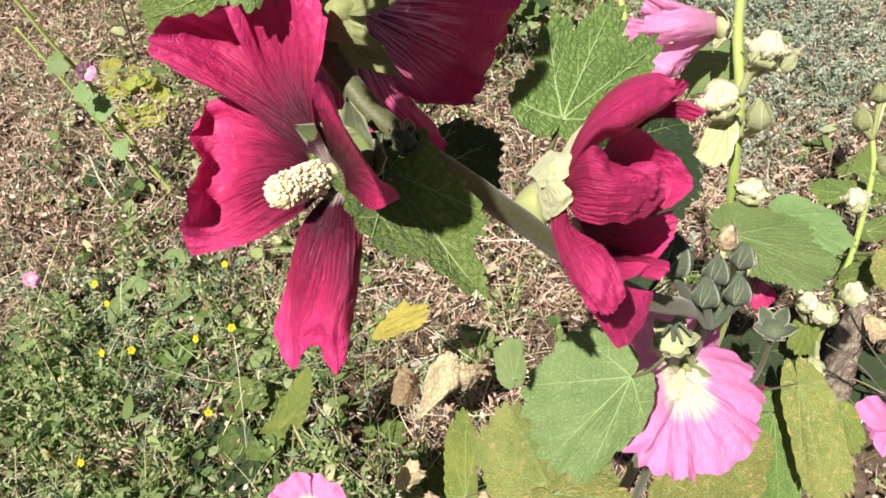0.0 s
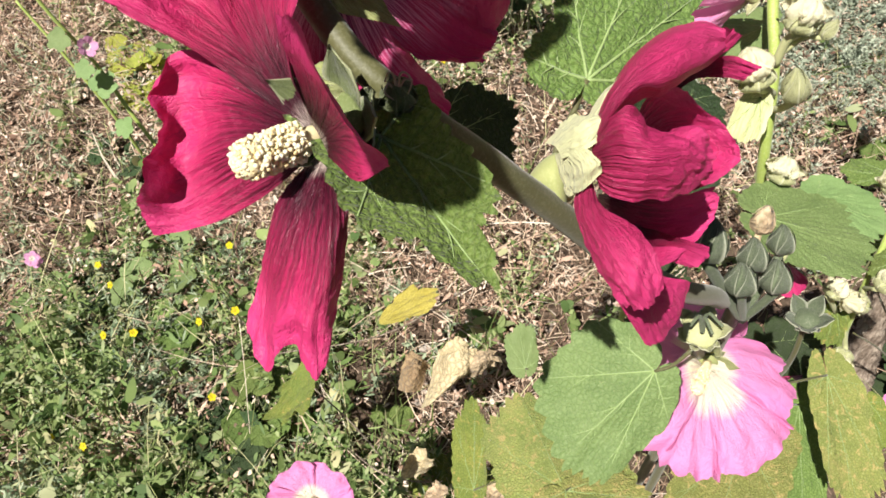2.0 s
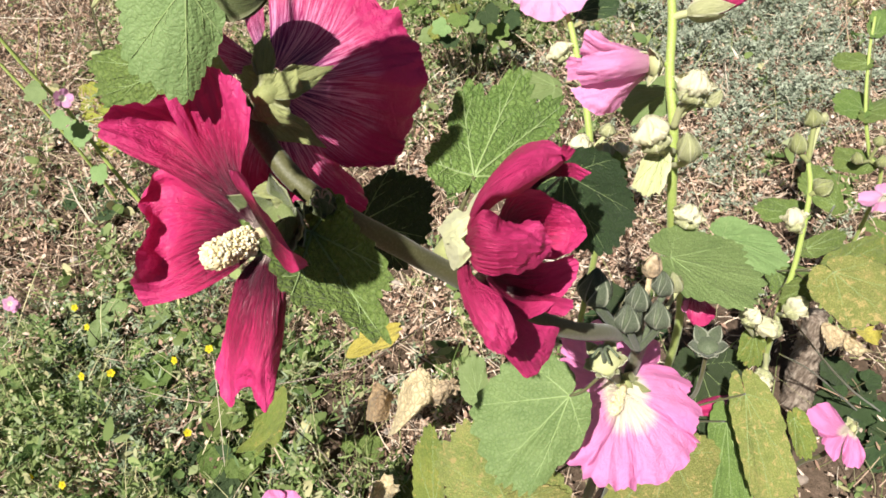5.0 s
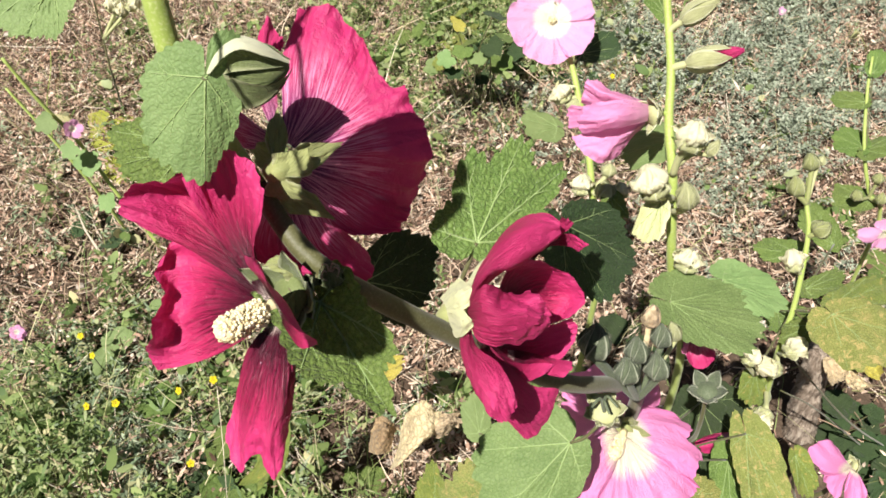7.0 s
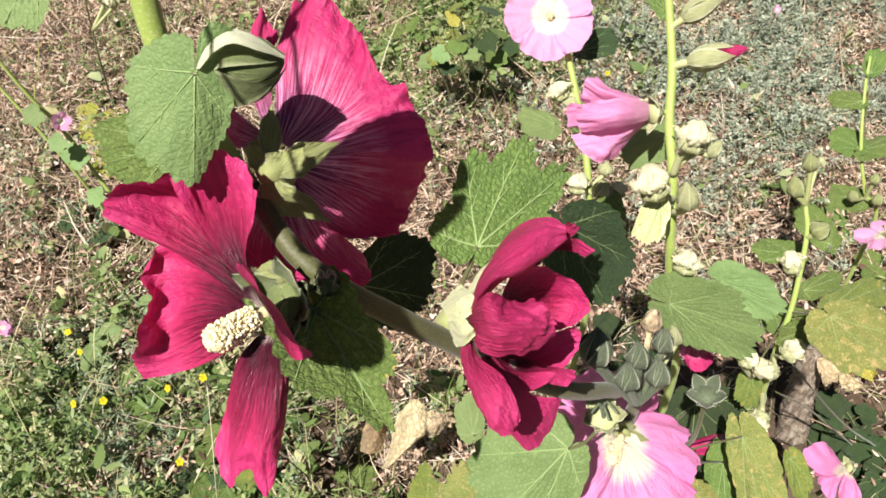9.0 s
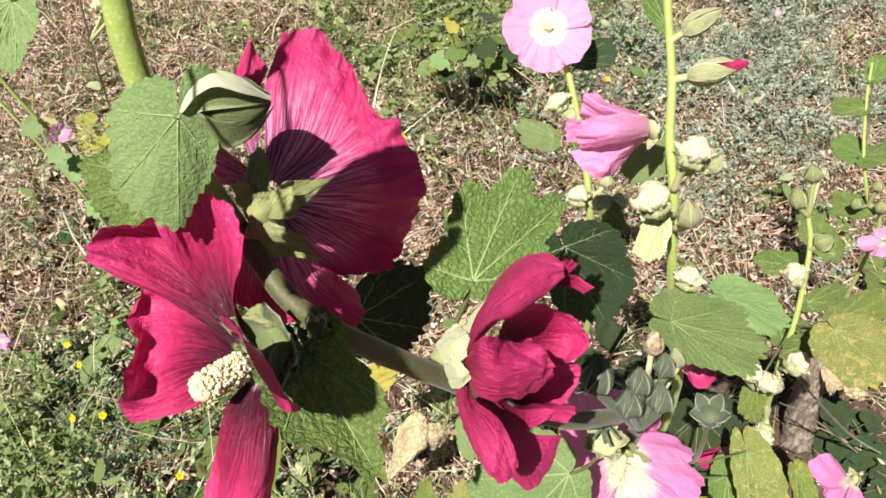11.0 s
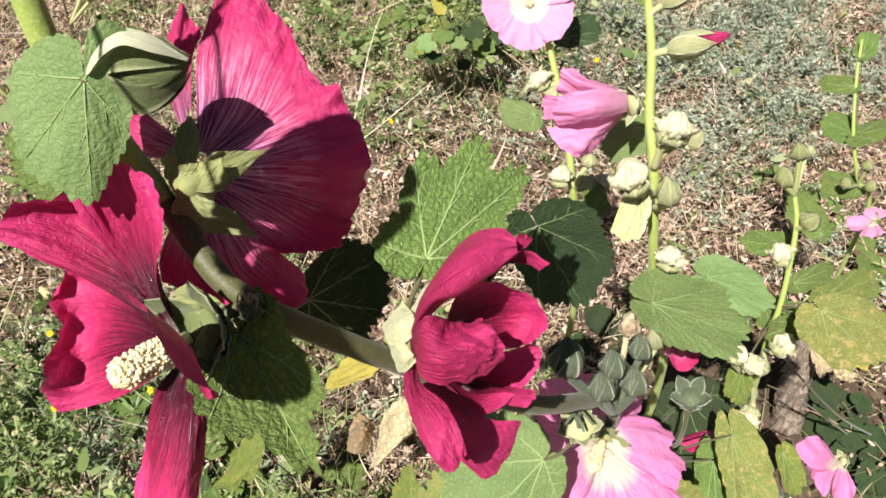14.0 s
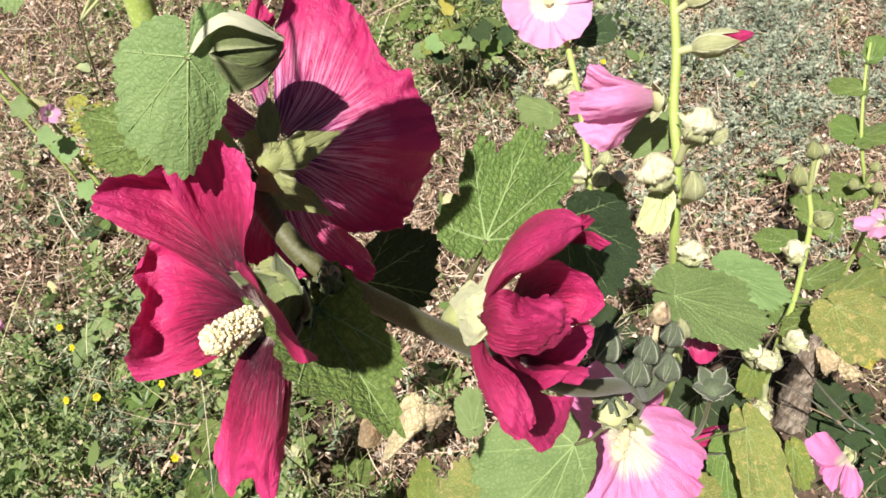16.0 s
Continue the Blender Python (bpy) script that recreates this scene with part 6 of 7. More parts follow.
# ---- the hollyhock with round buds ----
budded = thing("hollyhock", "green hollyhock stalk with round closed buds and broad leaves", "hollyhock", "hollyhocks")
tube("stem", [(0.4207, 0.5964, 0.7691), (0.4203, 0.5766, 0.7480), (0.4234, 0.5519, 0.7231), (0.4165, 0.5050, 0.6631), (0.4098, 0.4803, 0.6135), (0.4206, 0.4717, 0.5318), (0.4432, 0.4834, 0.4274), (0.4589, 0.4954, -0.0100)], 0.0023, 0.004, STEM_LIGHT, budded, 10, 8)
for k, (a, b, r, m) in enumerate((((0.4090, 0.5798, 0.7570), (0.4006, 0.5916, 0.7786), 0.0095, SEPAL), ((0.4216, 0.5995, 0.7776), (0.4153, 0.6076, 0.7964), 0.0085, SEPAL), ((0.4268, 0.5498, 0.7278), (0.4414, 0.5541, 0.7431), 0.0110, SEPAL), ((0.4286, 0.6042, 0.7810), (0.4329, 0.6087, 0.7905), 0.006, SEPAL_PALE))):
    bud(budded, a, b, r, m, k * 1.7, stalk=[(0.4203, 0.5766, 0.7480) if k != 2 else (0.4240, 0.5519, 0.7231)], label="round green closed bud")
faded(budded, (0.4104, 0.5232, 0.6957), (0.4032, 0.5354, 0.7176), 0.0115, 21, [(0.4189, 0.5252, 0.6907)])
for k, (a, b) in enumerate((((0.4029, 0.4550, 0.6318), (0.4199, 0.4620, 0.6504)), ((0.4025, 0.4532, 0.6041), (0.3748, 0.4446, 0.6239)), ((0.4074, 0.4376, 0.5385), (0.3935, 0.4172, 0.5347)), ((0.3558, 0.4489, 0.6281), (0.3672, 0.4535, 0.6447)))):
    faded(budded, a, b, 0.012, 25 + k, [(0.4112, 0.4784, 0.5996) if k < 2 else (0.4229, 0.4742, 0.5211)], "dry pale empty calyx")
for a, b, l, r, m, s, lab in (
    ((0.4349, 0.5661, 0.6772), (0.3943, 0.5887, 0.6578), (0.4144, 0.5600, 0.6607), (0.4269, 0.5996, 0.6650), LEAF, 61, "green leaf"),
    ((0.4312, 0.5205, 0.6682), (0.4852, 0.5467, 0.6613), (0.4601, 0.5488, 0.6636), (0.4557, 0.5145, 0.6629), LEAF, 62, "green leaf with a raised edge"),
    ((0.4267, 0.4599, 0.7053), (0.4734, 0.4103, 0.6890), (0.4966, 0.4567, 0.7015), (0.4134, 0.4188, 0.6840), LEAF_SPECKLED, 63, "large leaf turning yellow"),
    ((0.4583, 0.5020, 0.6618), (0.5385, 0.5444, 0.6438), (0.4933, 0.5426, 0.6561), (0.5024, 0.4956, 0.6556), LEAF_YELLOW, 64, "yellow leaf"),
    ((0.4271, 0.4766, 0.6603), (0.4005, 0.4735, 0.6338), (0.4152, 0.4549, 0.6444), (0.4159, 0.4934, 0.6482), LEAF, 65, "green leaf"),
    ((0.3850, 0.4604, 0.5846), (0.3857, 0.4422, 0.5430), (0.3986, 0.4406, 0.5674), (0.3731, 0.4600, 0.5583), LEAF_YELLOW, 66, "small speckled leaf"),
    ((0.4102, 0.5166, 0.6313), (0.4533, 0.5086, 0.5971), (0.4596, 0.5294, 0.6145), (0.4074, 0.4938, 0.6121), LEAF, 67, "green leaf"),
    ((0.5268, 0.6412, 0.6060), (0.4991, 0.6908, 0.6064), (0.5014, 0.6605, 0.5961), (0.5320, 0.7000, 0.6124), LEAF, 68, "green leaf"),
):
    leaf(budded, a, b, l, r, m, [base_to(a, (0.4159, 0.5007, 0.6537), 0.6), (0.4159, 0.5007, 0.6537)], seed=s, label=lab, nt=110, teeth=11)

# ---- the hollyhock at the edge ----
edge = thing("hollyhock", "thin hollyhock stalk with small leaves and a pale flower", "hollyhock", "hollyhocks")
tube("stem", [(0.6695, 0.9702, 0.6666), (0.6617, 0.9304, 0.6332), (0.6571, 0.8642, 0.5774), (0.6756, 0.8258, 0.5182), (0.7084, 0.8060, 0.4481), (0.7582, 0.8029, -0.0100)], 0.0021, 0.0035, STEM_LIGHT, edge, 10, 6)
for a, b, l, r, s in (((0.6577, 0.9170, 0.6220), (0.6211, 0.9433, 0.6061), (0.6373, 0.9145, 0.6073), (0.6476, 0.9542, 0.6145), 71), ((0.6571, 0.8642, 0.5774), (0.6317, 0.9071, 0.5620), (0.6350, 0.8685, 0.5554), (0.6628, 0.9182, 0.5705), 72), ((0.6571, 0.8609, 0.5746), (0.7227, 0.8863, 0.5679), (0.7123, 0.9093, 0.5615), (0.6808, 0.8483, 0.5632), 73), ((0.6700, 0.9504, 0.6499), (0.6954, 1.0030, 0.6543), (0.6678, 0.9837, 0.6519), (0.7075, 0.9814, 0.6488), 74), ((0.6784, 0.8158, 0.5097), (0.6287, 0.8352, 0.5013), (0.6409, 0.8014, 0.4985), (0.6562, 0.8567, 0.5056), 75)):
    leaf(edge, a, b, l, r, LEAF, [(0.6589, 0.8576, 0.5718)], seed=s, label="green leaf", nt=80, teeth=9)
for k, (a, b) in enumerate((((0.6472, 0.8012, 0.5244), (0.6388, 0.8071, 0.5427)), ((0.6818, 0.7975, 0.5202), (0.6800, 0.8049, 0.5397)), ((0.6770, 0.8218, 0.5409), (0.6761, 0.8277, 0.5591)))):
    bud(edge, a, b, 0.0085, SEPAL, k, stalk=[(0.6748, 0.8191, 0.5125)], label="small round bud")
f = calyx(edge, (0.7103, 0.7929, 0.4631), (-0.0494, -0.0277, 0.0305), 0.014, 0.007, 0.5, SEPAL, cup=0.006, label="pale pinkish-white flower")
for k, (l, m, r, t) in enumerate((((0.6769, 0.7653, 0.4670), (0.6754, 0.7668, 0.4814), (0.6897, 0.7845, 0.4829), (0.6564, 0.7756, 0.4763)), ((0.7165, 0.7664, 0.4668), (0.6930, 0.7606, 0.4757), (0.6813, 0.7641, 0.4659), (0.6855, 0.7460, 0.4766)), ((0.6910, 0.7925, 0.4765), (0.7043, 0.7915, 0.4753), (0.7371, 0.7991, 0.4676), (0.7118, 0.8066, 0.4747)))):
    petal(f, (0.7074, 0.7881, 0.4657), l, m, r, t, PINK_PALE, 0.003, 3, 0.1, 80 + k, 12, 18)

# ---- flowers near the soil ----
low = thing("hollyhock", "low hollyhock shoot with an open pink flower near the ground", "hollyhock", "hollyhocks")
tube("stem", [(-0.1710, 0.2882, 0.4105), (-0.1856, 0.2900, 0.2997), (-0.1959, 0.3045, -0.0100)], 0.003, 0.004, STEM, low, 10, 6)
f = calyx(low, (-0.1710, 0.2909, 0.4125), (0.0116, -0.0218, 0.0583), 0.016, 0.007, 0.3, SEPAL, cup=0.006, label="open pink flower near the ground")
for k in range(5):
    a = 1.256 * k + 0.25
    x, y = Vector((0.0462, 0.0038, -0.0109)), Vector((0.0049, -0.0430, -0.0073))
    c, z = Vector((-0.1698, 0.2893, 0.4175)), Vector((0.0116, -0.0218, 0.0583)).normalized()
    o, s = x * math.cos(a) + y * math.sin(a), x * math.cos(a + 1.571) + y * math.sin(a + 1.571)
    m = c + o * 0.66 + z * 0.008
    petal(f, c - o * 0.02, m - s * 0.6 - z * 0.003, m, m + s * 0.6 + z * 0.003, c + o * 1.02 + z * 0.010, PINK, 0.003, 4, 0.06, 90 + k, 18, 28, notch=0.1, flare=0.6)
column(f, (-0.1700, 0.2896, 0.4165), (-0.1685, 0.2862, 0.4251), 0.0050, 11, 200)

side = thing("hollyhock", "low hollyhock with a folded pink flower and yellowing leaves", "hollyhock", "hollyhocks")
tube("stem", [(0.5754, 0.4367, 0.3755), (0.5576, 0.4280, 0.3163), (0.5459, 0.4376, 0.2462), (0.5646, 0.4530, -0.0100)], 0.003, 0.004, STEM, side, 10, 6)
f = calyx(side, (0.5792, 0.4397, 0.3780), (-0.0527, 0.0019, 0.0294), 0.014, 0.007, 0.6, SEPAL_PALE, cup=0.006, label="folded pink flower in part shade")
petal(f, (0.5753, 0.4396, 0.3780), (0.5269, 0.4215, 0.3903), (0.5290, 0.4290, 0.4097), (0.5504, 0.4553, 0.4051), (0.5048, 0.4454, 0.4243), PINK, 0.004, 3, 0.08, 95, 18, 26)
petal(f, (0.5754, 0.4379, 0.3765), (0.5446, 0.3980, 0.3830), (0.5420, 0.4190, 0.3878), (0.5357, 0.4287, 0.3830), (0.5296, 0.4005, 0.3855), PINK, 0.004, 3, 0.08, 96, 18, 26)
petal(f, (0.5754, 0.4379, 0.3765), (0.5839, 0.4029, 0.3729), (0.5686, 0.4111, 0.3803), (0.5589, 0.4147, 0.3705), (0.5598, 0.3870, 0.3733), PINK, 0.004, 3, 0.08, 97, 18, 26)
leaf(side, (0.4841, 0.4363, 0.4172), (0.4939, 0.3863, 0.4008), (0.5078, 0.4186, 0.4146), (0.4809, 0.4106, 0.3955), LEAF_YELLOW, [(0.5040, 0.4309, 0.3465), (0.5459, 0.4376, 0.2462)], seed=98, label="yellowed leaf", nt=80, teeth=9)
f = calyx(side, (0.4089, 0.4600, 0.4394), (-0.0475, -0.0258, 0.0189), 0.014, 0.007, 0.6, SEPAL, cup=0.006, label="dark pink flower in the shade")
petal(f, (0.4051, 0.4587, 0.4385), (0.3702, 0.4234, 0.4489), (0.3614, 0.4298, 0.4677), (0.3734, 0.4472, 0.4559), (0.3400, 0.4265, 0.4655), RED_BACK, 0.003, 3, 0.08, 99, 16, 22)
petal(f, (0.4088, 0.4611, 0.4404), (0.4143, 0.4511, 0.4580), (0.4141, 0.4567, 0.4627), (0.4135, 0.4697, 0.4606), (0.4265, 0.4615, 0.4664), RED_BACK, 0.003, 3, 0.08, 100, 16, 22)
tube("flower_stalk", [(0.4096, 0.4609, 0.4375), (0.4771, 0.4442, 0.3324), (0.5459, 0.4376, 0.2462)], 0.0018, 0.002, STEM, f, 8, 4)

# ---- dry and fallen leaves ----
def dry_leaf(base, tip, left, right, material, seed, label, wave=0.22, cup=0.45, category="dry leaf"):
    base, tip, left, right = (Vector(q) for q in (base, tip, left, right))
    mid = (left + right) / 2 + Vector((0, 0.3, -1)) * cup * (right - left).length * 0.8
    ob = petal(None, base, left, mid, right, tip, material, wave * (tip - base).length * 0.35, 1.6, 0.28, seed, 18, 26, wide=0.5, crease=0.0045, name="dry_leaf", flare=0.5, point=1.5)
    return tagged(ob, label, category, "fallen leaves")


tagged(sheet(None, (
    ((-0.0729, 0.5008, 0.2016), (-0.0593, 0.5305, 0.2264), (-0.0527, 0.5564, 0.2548), (-0.0309, 0.5719, 0.2870)),
    ((-0.0633, 0.4934, 0.2278), (-0.0412, 0.5142, 0.2579), (-0.0295, 0.5406, 0.2866), (-0.0171, 0.5739, 0.2948)),
    ((-0.0539, 0.4956, 0.2360), (-0.0225, 0.5107, 0.2740), (-0.0051, 0.5331, 0.2926), (-0.0007, 0.5650, 0.2932)),
    ((-0.0429, 0.5140, 0.2249), (-0.0094, 0.5279, 0.2620), (0.0067, 0.5392, 0.2711), (0.0099, 0.5590, 0.2746)),
    ((-0.0388, 0.5283, 0.2107), (-0.0052, 0.5442, 0.2363), (0.0078, 0.5478, 0.2456), (0.0133, 0.5568, 0.2596)),
), LEAF_DRY, 111, 0.008, 0.002, 0.006, 0.12, 26, 8, "dry_leaf"), "large curled cream-coloured dry leaf", "dry leaf", "fallen leaves")
tagged(sheet(None, (
    ((-0.0046, 0.5559, 0.2725), (0.0101, 0.5570, 0.2861), (0.0280, 0.5594, 0.2876), (0.0433, 0.5671, 0.2674)),
    ((-0.0001, 0.5345, 0.2804), (0.0151, 0.5342, 0.2928), (0.0282, 0.5432, 0.2869), (0.0406, 0.5561, 0.2713)),
    ((0.0025, 0.5364, 0.2426), (0.0155, 0.5357, 0.2547), (0.0263, 0.5414, 0.2592), (0.0334, 0.5544, 0.2569)),
), LEAF_DRY, 112, 0.008, 0.002, 0.006, 0.12, 26, 8, "dry_leaf"), "curled tan dry leaf", "dry leaf", "fallen leaves")
tagged(sheet(None, (
    ((-0.1092, 0.5268, 0.2118), (-0.1054, 0.5401, 0.2360), (-0.1009, 0.5563, 0.2497), (-0.0911, 0.5731, 0.2505)),
    ((-0.0910, 0.5108, 0.2369), (-0.0826, 0.5192, 0.2701), (-0.0793, 0.5374, 0.2723), (-0.0733, 0.5618, 0.2534)),
    ((-0.0721, 0.5189, 0.2301), (-0.0667, 0.5250, 0.2483), (-0.0649, 0.5399, 0.2477), (-0.0631, 0.5560, 0.2351)),
), LEAF_BROWN, 113, 0.008, 0.002, 0.006, 0.12, 26, 8, "dry_leaf"), "crumpled brown dry leaf", "dry leaf", "fallen leaves")
dry_leaf((-0.0897, 0.3800, 0.2395), (-0.0484, 0.4069, 0.2585), (-0.0806, 0.4211, 0.2326), (-0.0539, 0.3764, 0.2733), LEAF_DRY, 114, "tan torn dry leaf")
dry_leaf((-0.1330, 0.5767, 0.3257), (-0.0499, 0.6173, 0.3538), (-0.1070, 0.6226, 0.3344), (-0.0763, 0.5774, 0.3497), LEAF_GOLD, 115, "bright yellow fallen leaf", 0.1, 0.1, "yellow leaf")
dry_leaf((-0.2159, 0.5170, 0.3457), (-0.2663, 0.4217, 0.3132), (-0.2575, 0.4880, 0.3126), (-0.2142, 0.4481, 0.3315), LEAF_YELLOW, 116, "long folded yellow-green leaf", 0.1, 0.2, "yellow leaf")
dry_leaf((0.6752, 0.6992, 0.2409), (0.6828, 0.6470, 0.2358), (0.6706, 0.6715, 0.2307), (0.7143, 0.6801, 0.2367), LEAF_DRY, 117, "tan dry leaf with dark spots")
dry_leaf((0.7103, 0.6702, 0.2153), (0.7327, 0.6484, 0.2355), (0.7247, 0.6856, 0.2279), (0.7137, 0.6405, 0.2294), LEAF_DRY, 118, "pale dry leaf lying on the soil")
dry_leaf((0.7020, 0.6628, 0.2748), (0.7446, 0.6568, 0.2684), (0.7369, 0.6778, 0.2602), (0.7306, 0.6456, 0.2594), LEAF_GOLD, 119, "yellow fallen leaf on the soil", 0.1, 0.1, "yellow leaf")
dry_leaf((-0.0560, 0.3365, 0.2685), (-0.0246, 0.3539, 0.2807), (-0.0459, 0.3636, 0.2635), (-0.0310, 0.3304, 0.2882), LEAF_DRY, 120, "pale curled husk of a leaf")
dry_leaf((0.0309, 0.3287, 0.3227), (0.0534, 0.3499, 0.3380), (0.0308, 0.3505, 0.3141), (0.0531, 0.3253, 0.3446), LEAF_DRY, 121, "grey-tan dry leaf on the soil")


# ---- low leafy plants on the soil ----
# The darkest rosettes take their shade from the leaf material's colour.
for x, y, n, size, m, s, lab in (
    (0.132, 1.885, 9, 0.055, LEAF_SHADED, 201, "dark green rosette of lobed leaves in the dry grass"),
    (-0.045, 2.033, 7, 0.045, LEAF, 202, "green rosette of lobed leaves in the dry grass"),
    (-0.623, 0.838, 7, 0.055, LEAF_PALE, 203, "pale green mallow rosette among weeds"),
    (-0.579, 0.716, 6, 0.05, LEAF, 204, "green mallow rosette among weeds"),
    (-0.420, 0.504, 7, 0.05, LEAF_SHADED, 205, "dark green mallow rosette among weeds"),
    (-0.767, 0.795, 5, 0.04, LEAF_SHADED, 206, "small dark green rosette on straw"),
    (-0.141, 0.539, 3, 0.035, LEAF, 207, "green rosette beside the dry leaf"),
    (0.800, 0.684, 11, 0.045, LEAF_SHADED, 208, "dark rosette in the shade of hollyhocks"),
    (0.854, 0.593, 10, 0.045, LEAF_SHADED, 209, "green rosette at the foot of hollyhocks"),
    (0.527, 0.655, 10, 0.045, LEAF_SHADED, 211, "dark leafy clump in deep shade"),
    (0.398, 0.832, 8, 0.045, LEAF_SHADED, 212, "dark leafy clump behind the pink flower"),
    (0.127, 0.426, 8, 0.06, LEAF_YELLOW, 213, "yellowing rosette of lobed leaves"),
    (-0.012, 0.425, 7, 0.05, LEAF_YELLOW, 214, "yellowing rosette beside dry leaves"),
    (1.013, 1.020, 7, 0.05, LEAF, 215, "green rosette behind the budded stalk"),
    (0.926, 1.189, 6, 0.045, LEAF, 216, "green rosette on bare soil"),
    (0.235, 1.990, 9, 0.055, LEAF, 228, "green rosette of lobed leaves behind the far flower"),
    (0.060, 1.905, 8, 0.05, LEAF_YELLOW, 229, "yellowing rosette in the dry grass"),
    (-0.130, 1.900, 7, 0.045, LEAF, 230, "small green rosette in the dry grass"),
    (0.378, 1.751, 6, 0.05, LEAF_SHADED, 217, "dark rosette under the far flower"),
    (-0.844, 1.160, 4, 0.045, LEAF_SHADED, 218, "small green plant on dry straw"),
):
    low_plant(x, y, n, size, m, s, lab, spread=(28, 78))
for x, y, n, size, m, s, lab in (
    (-0.831, 1.432, 10, 0.05, YELLOW_LEAF, 221, "bright yellow-green weed in the dry grass"),
    (-0.916, 1.533, 8, 0.04, YELLOW_LEAF, 222, "yellow-green weed in the dry grass"),
    (0.005, 2.123, 8, 0.045, YELLOW_LEAF, 223, "yellow-green weed among dark leaves"),
    (-0.363, 0.537, 8, 0.055, LEAF, 224, "leafy weed beside a folded yellow leaf"),
    (-0.627, 0.640, 6, 0.04, LEAF_PALE, 225, "pale green mallow rosette in grass"),
    (-0.851, 0.795, 5, 0.04, LEAF_PALE, 226, "pale mallow rosette on straw"),
    (0.923, 1.814, 5, 0.035, LEAF, 227, "small green rosette between sage tufts"),
):
    low_plant(x, y, n, size, m, s, lab, spread=(30, 75))

# ---- an upright leafy mallow in front of the far flower ----
bush = thing("mallow", "bushy upright mallow with green and yellowing lobed leaves", "mallow", "mallows")
# The darkest leaves bring shade into the bush by colour alone.
for k, (x, y, z, size, m, turn) in enumerate((
    (0.021, 1.706, 0.260, 0.034, LEAF_GOLD, 0.4), (0.040, 1.735, 0.275, 0.026, LEAF_YELLOW, 2.0), (0.008, 1.585, 0.240, 0.036, LEAF_PALE, 3.6),
    (0.044, 1.592, 0.260, 0.034, LEAF, 4.4), (0.082, 1.583, 0.250, 0.036, LEAF_PALE, 5.0), (0.122, 1.726, 0.270, 0.040, LEAF_SHADED, 1.0),
    (0.110, 1.582, 0.280, 0.038, LEAF_SHADED, 5.6), (-0.007, 1.625, 0.200, 0.034, LEAF_YELLOW, 3.0), (0.023, 1.586, 0.200, 0.032, LEAF_SHADED, 4.2),
    (0.125, 1.640, 0.180, 0.036, LEAF, 0.2), (0.092, 1.660, 0.130, 0.034, LEAF_SHADED, 5.3), (-0.073, 1.773, 0.200, 0.032, LEAF, 2.6),
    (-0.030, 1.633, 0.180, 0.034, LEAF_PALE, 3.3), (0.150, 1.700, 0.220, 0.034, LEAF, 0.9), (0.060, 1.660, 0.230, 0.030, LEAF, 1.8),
    (0.175, 1.675, 0.200, 0.036, LEAF_SHADED, 6.0), (0.145, 1.605, 0.215, 0.032, LEAF, 5.8),
)):
    base, root = Vector((x, y, z)), Vector((0.075 + 0.05 * math.sin(k * 2.4), 1.665 + 0.04 * math.cos(k * 2.4), 0.0))
    a = Vector((math.cos(turn), math.sin(turn), -0.35)).normalized() * size
    b = a.cross(Vector((-0.15, -0.35, 0.9))).normalized() * size
    leaf(bush, base, base + a, base + a * 0.2 - b * 0.9, base + a * 0.2 + b * 0.9, m, [base.lerp(root, 0.4) + Vector((0, 0, 0.03)), root], seed=260 + k, nr=6, nt=70, teeth=9, veins=False, lobed=0.25, stalk_r=0.0016)

# ---- thin mallow stalks over the dry grass ----
mallow = thing("mallow", "thin leaning green mallow stalk with a pale-pink flower", "mallow", "mallows")
tube("stem", [(-0.8585, 1.1956, 0.5089), (-0.8236, 1.1848, 0.4100), (-0.7864, 1.1838, 0.3060), (-0.7363, 1.1562, 0.1552), (-0.6555, 1.1067, 0.0000)], 0.0034, 0.0048, STEM_LIGHT, mallow, 8, 8)
for k, (a, b) in enumerate((((-0.7533, 1.1333, 0.1851), (-0.7447, 1.1040, 0.1628)), ((-0.7758, 1.1415, 0.2668), (-0.7463, 1.1702, 0.2875)), ((-0.8048, 1.1609, 0.3822), (-0.8327, 1.1426, 0.3693)), ((-0.7714, 1.1401, 0.3282), (-0.7942, 1.1216, 0.3149)))):
    a, b = Vector(a), Vector(b)
    s = (b - a).cross(Vector((0.2, 0.8, -0.6))).normalized() * (b - a).length * 0.7
    leaf(mallow, a, b, a.lerp(b, 0.3) + s, a.lerp(b, 0.3) - s, LEAF_PALE, seed=230 + k, nr=5, nt=50, teeth=7, veins=False, lobed=0.3, label="small lobed leaf")
f = calyx(mallow, (-0.7861, 1.1790, 0.3453), (0.0538, -0.0493, 0.0365), 0.008, 0.004, 0.6, SEPAL, cup=0.004, label="pale-pink mallow flower")
for k in range(5):
    a = 1.2566 * k
    x, y, z = frame_of((0.0538, -0.0493, 0.0365), a)
    c = Vector((-0.7799, 1.1750, 0.3484))
    petal(f, c, c + x * 0.013 - y * 0.009 + z * 0.012, c + x * 0.012 + z * 0.012, c + x * 0.013 + y * 0.009 + z * 0.012, c + x * 0.02 + z * 0.018, PINK_PALE, 0.001, 2, 0.05, 240 + k, 8, 12)
mallow = thing("mallow", "thin bare mallow stalk leaning over straw", "mallow", "mallows")
tube("stem", [(-0.8864, 1.1963, 0.4361), (-0.8288, 1.1689, 0.3264), (-0.7839, 1.1525, 0.2003), (-0.7594, 1.1597, 0.0000)], 0.0028, 0.0040, STEM_LIGHT, mallow, 8, 8)
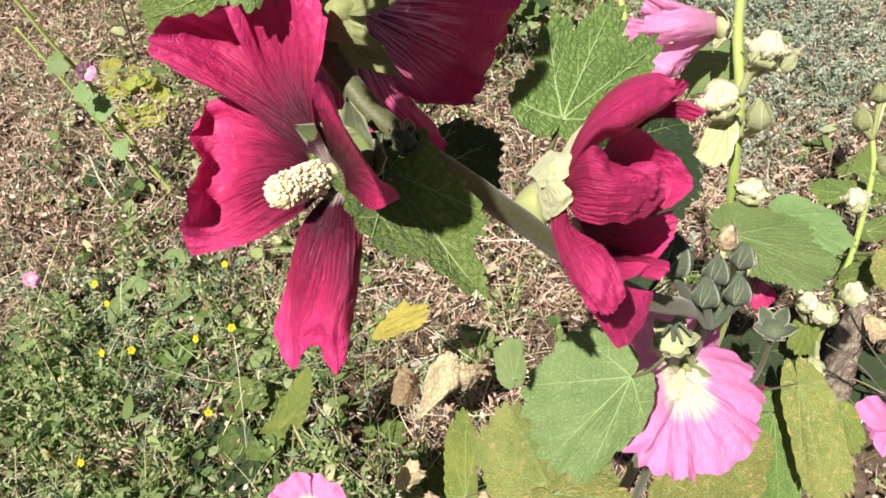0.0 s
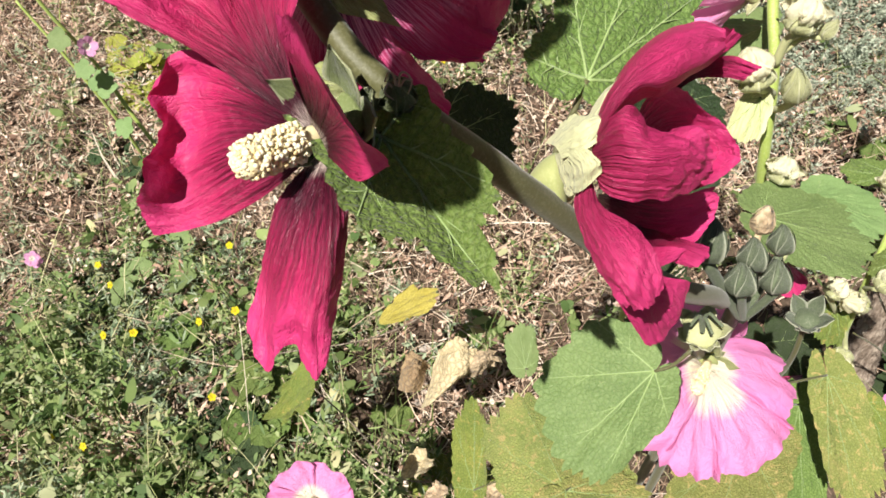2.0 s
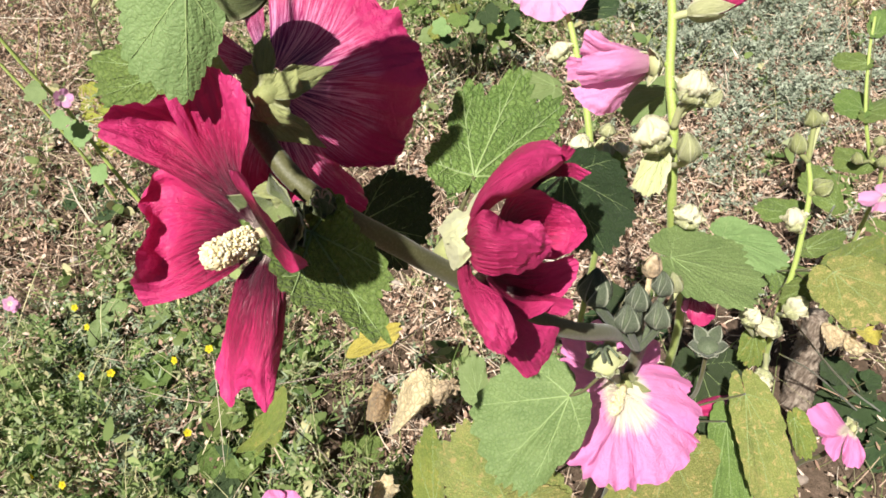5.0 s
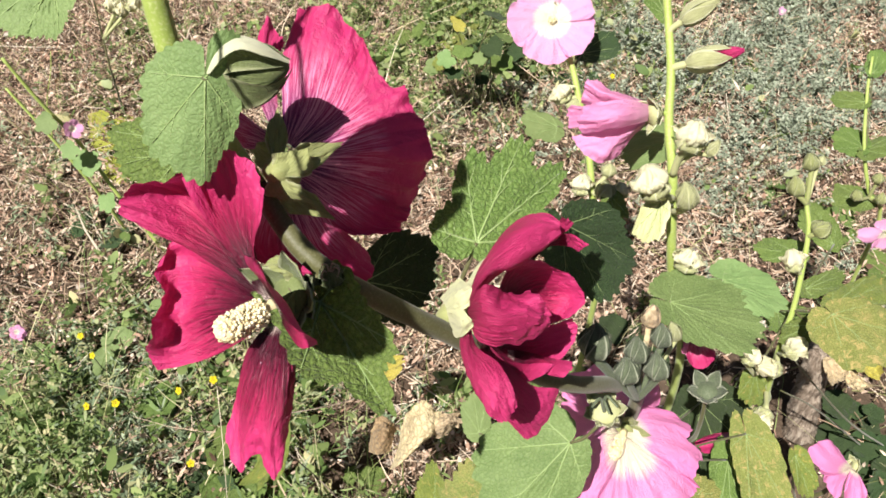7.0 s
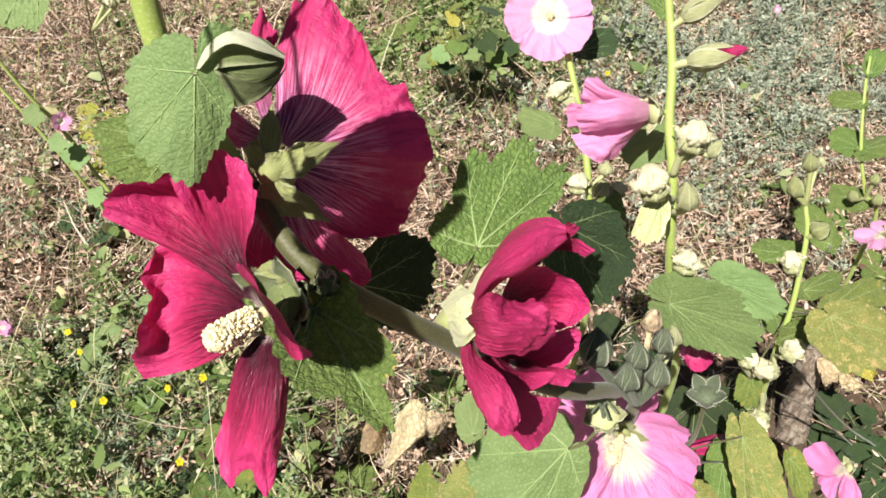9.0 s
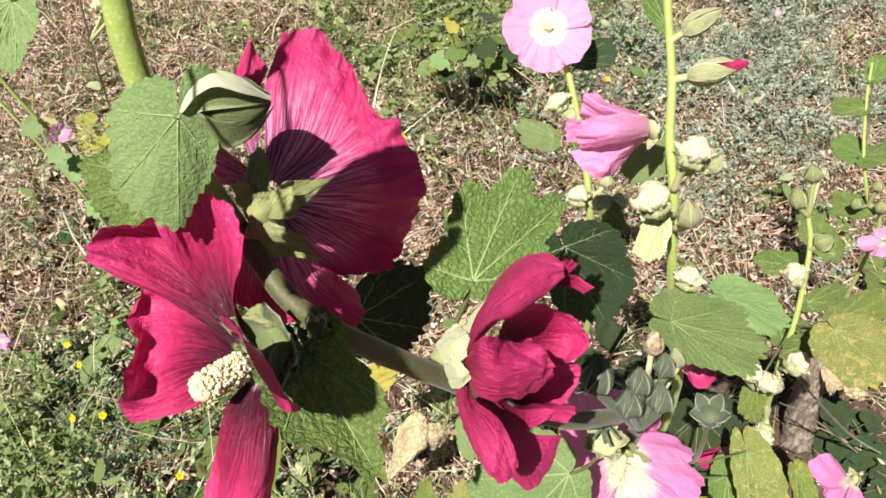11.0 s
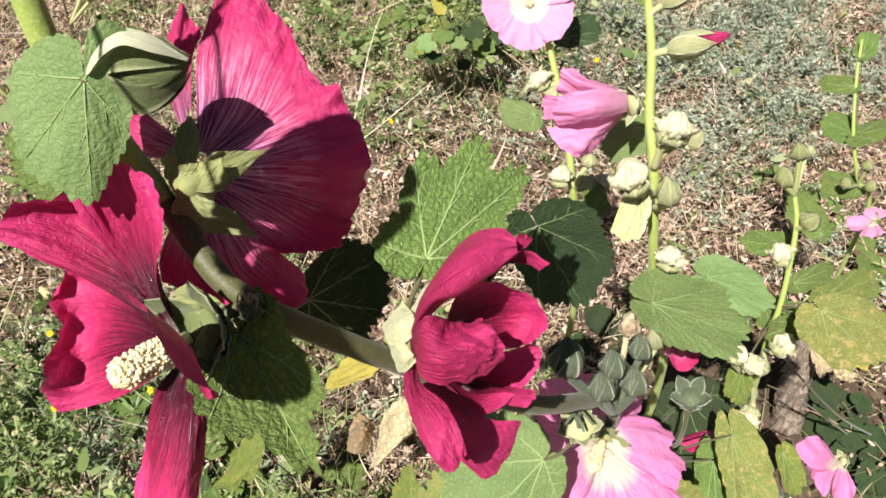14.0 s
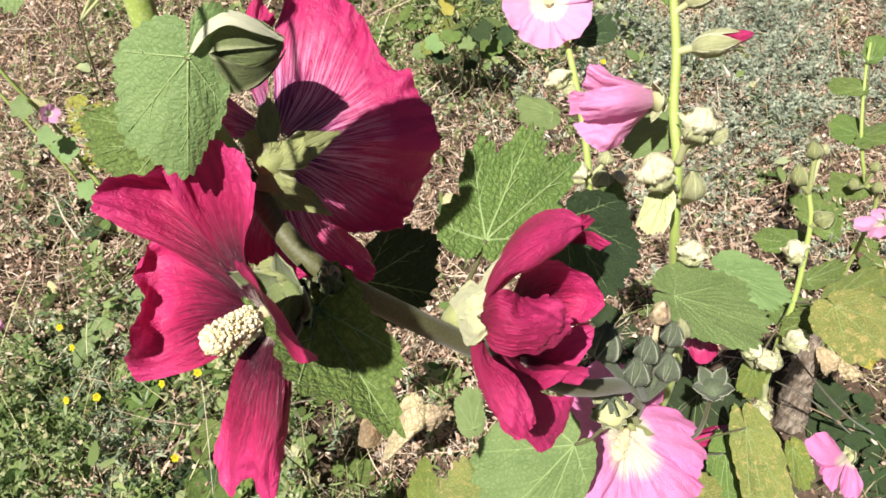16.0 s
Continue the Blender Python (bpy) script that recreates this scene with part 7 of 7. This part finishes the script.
tube("side_shoot", [(-0.8276, 1.1687, 0.3237), (-0.8306, 1.2123, 0.3840), (-0.8081, 1.2412, 0.4425), (-0.7983, 1.2591, 0.4807)], 0.0012, 0.0008, STEM_LIGHT, mallow, 6, 5)
mallow = thing("mallow", "slim dark mallow stalk with small pale flowers", "mallow", "mallows")
tube("stem", [(-0.7892, 1.4879, 0.4924), (-0.8053, 1.4811, 0.3823), (-0.8161, 1.4667, 0.2657), (-0.9406, 1.6538, 0.0000)], 0.0018, 0.0028, STEM, mallow, 8, 8)
for k, (a, b) in enumerate((((-0.7608, 1.5026, 0.4254), (-0.7659, 1.4949, 0.4583)), ((-0.7308, 1.5054, 0.4269), (-0.7019, 1.4966, 0.4579)), ((-0.7571, 1.5127, 0.4076), (-0.7423, 1.4948, 0.4445)))):
    faded(mallow, a, b, 0.016, 250 + k, [(-0.8047, 1.4778, 0.3664)], "small white mallow flower")

# ---- small wild flowers ----
for k, (x, y, z) in enumerate(((-0.5827, 0.5843, 0.2480), (-0.5350, 0.5898, 0.2500), (-0.4419, 0.6234, 0.2337), (-0.3664, 0.6148, 0.2868), (-0.4474, 0.8113, 0.1900), (-0.7166, 0.8003, 0.1309), (-0.6715, 0.7495, 0.1398), (-0.4147, 0.5225, 0.1678), (-0.6242, 0.4496, 0.1188), (-0.7088, 0.4772, 0.0793), (0.4088, 1.4900, 0.2514), (-0.0846, 1.3756, 0.1635))):
    small_flower(x, y, max(z, 0.05), 0.0070, YELLOW_PETAL, "small bright yellow flower on a thin stem", 300 + 7 * k)
for k, (x, y, z) in enumerate(((-0.8715, 0.8303, 0.0982), (0.9762, 1.9325, 0.1567), (-0.8056, 0.7700, 0.1891), (-0.8057, 0.7727, 0.1786))):
    small_flower(x, y, max(z, 0.05), 0.014, PINK_PALE, "small pale-pink flower on a thin stem", 400 + 7 * k)

# ---- an old stump and twigs in the shade ----
stump = tube("stump", [(0.6722, 0.7211, 0.2333), (0.6825, 0.7074, 0.1690), (0.6929, 0.6923, 0.0904), (0.7063, 0.6728, 0.0000)], 0.018, 0.030, OLD_WOOD, None, 26, 14, 0.22)
tagged(stump, "weathered grey-brown stump of an old stalk", "stump")
for k, pts in enumerate((((0.4208, 0.4841, 0.6035), (0.5049, 0.5110, 0.4798), (0.6397, 0.5400, 0.3038), (0.8673, 0.6471, 0.0000)), ((0.4863, 0.5265, 0.4279), (0.5875, 0.5552, 0.3181), (0.8236, 0.6461, 0.0000)), ((-0.2421, 0.5214, 0.2247), (-0.1789, 0.4916, 0.1381), (-0.1138, 0.4542, 0.0000)), ((-0.3504, 0.6274, 0.1197), (-0.1487, 0.6377, 0.1844), (-0.0131, 0.7299, 0.1872), (0.0255, 0.8819, 0.0000)), ((-0.1978, 0.4687, 0.1214), (-0.1156, 0.4145, 0.1411), (-0.0126, 0.4548, 0.0000)))):
    tagged(tube("twig", pts, 0.0010, 0.0017, OLD_WOOD if k > 1 else STEM, None, 7, 8, 0.2), "thin dry twig lying across the ground" if k > 1 else "thin green twig reaching over the soil", "twig", "twigs")
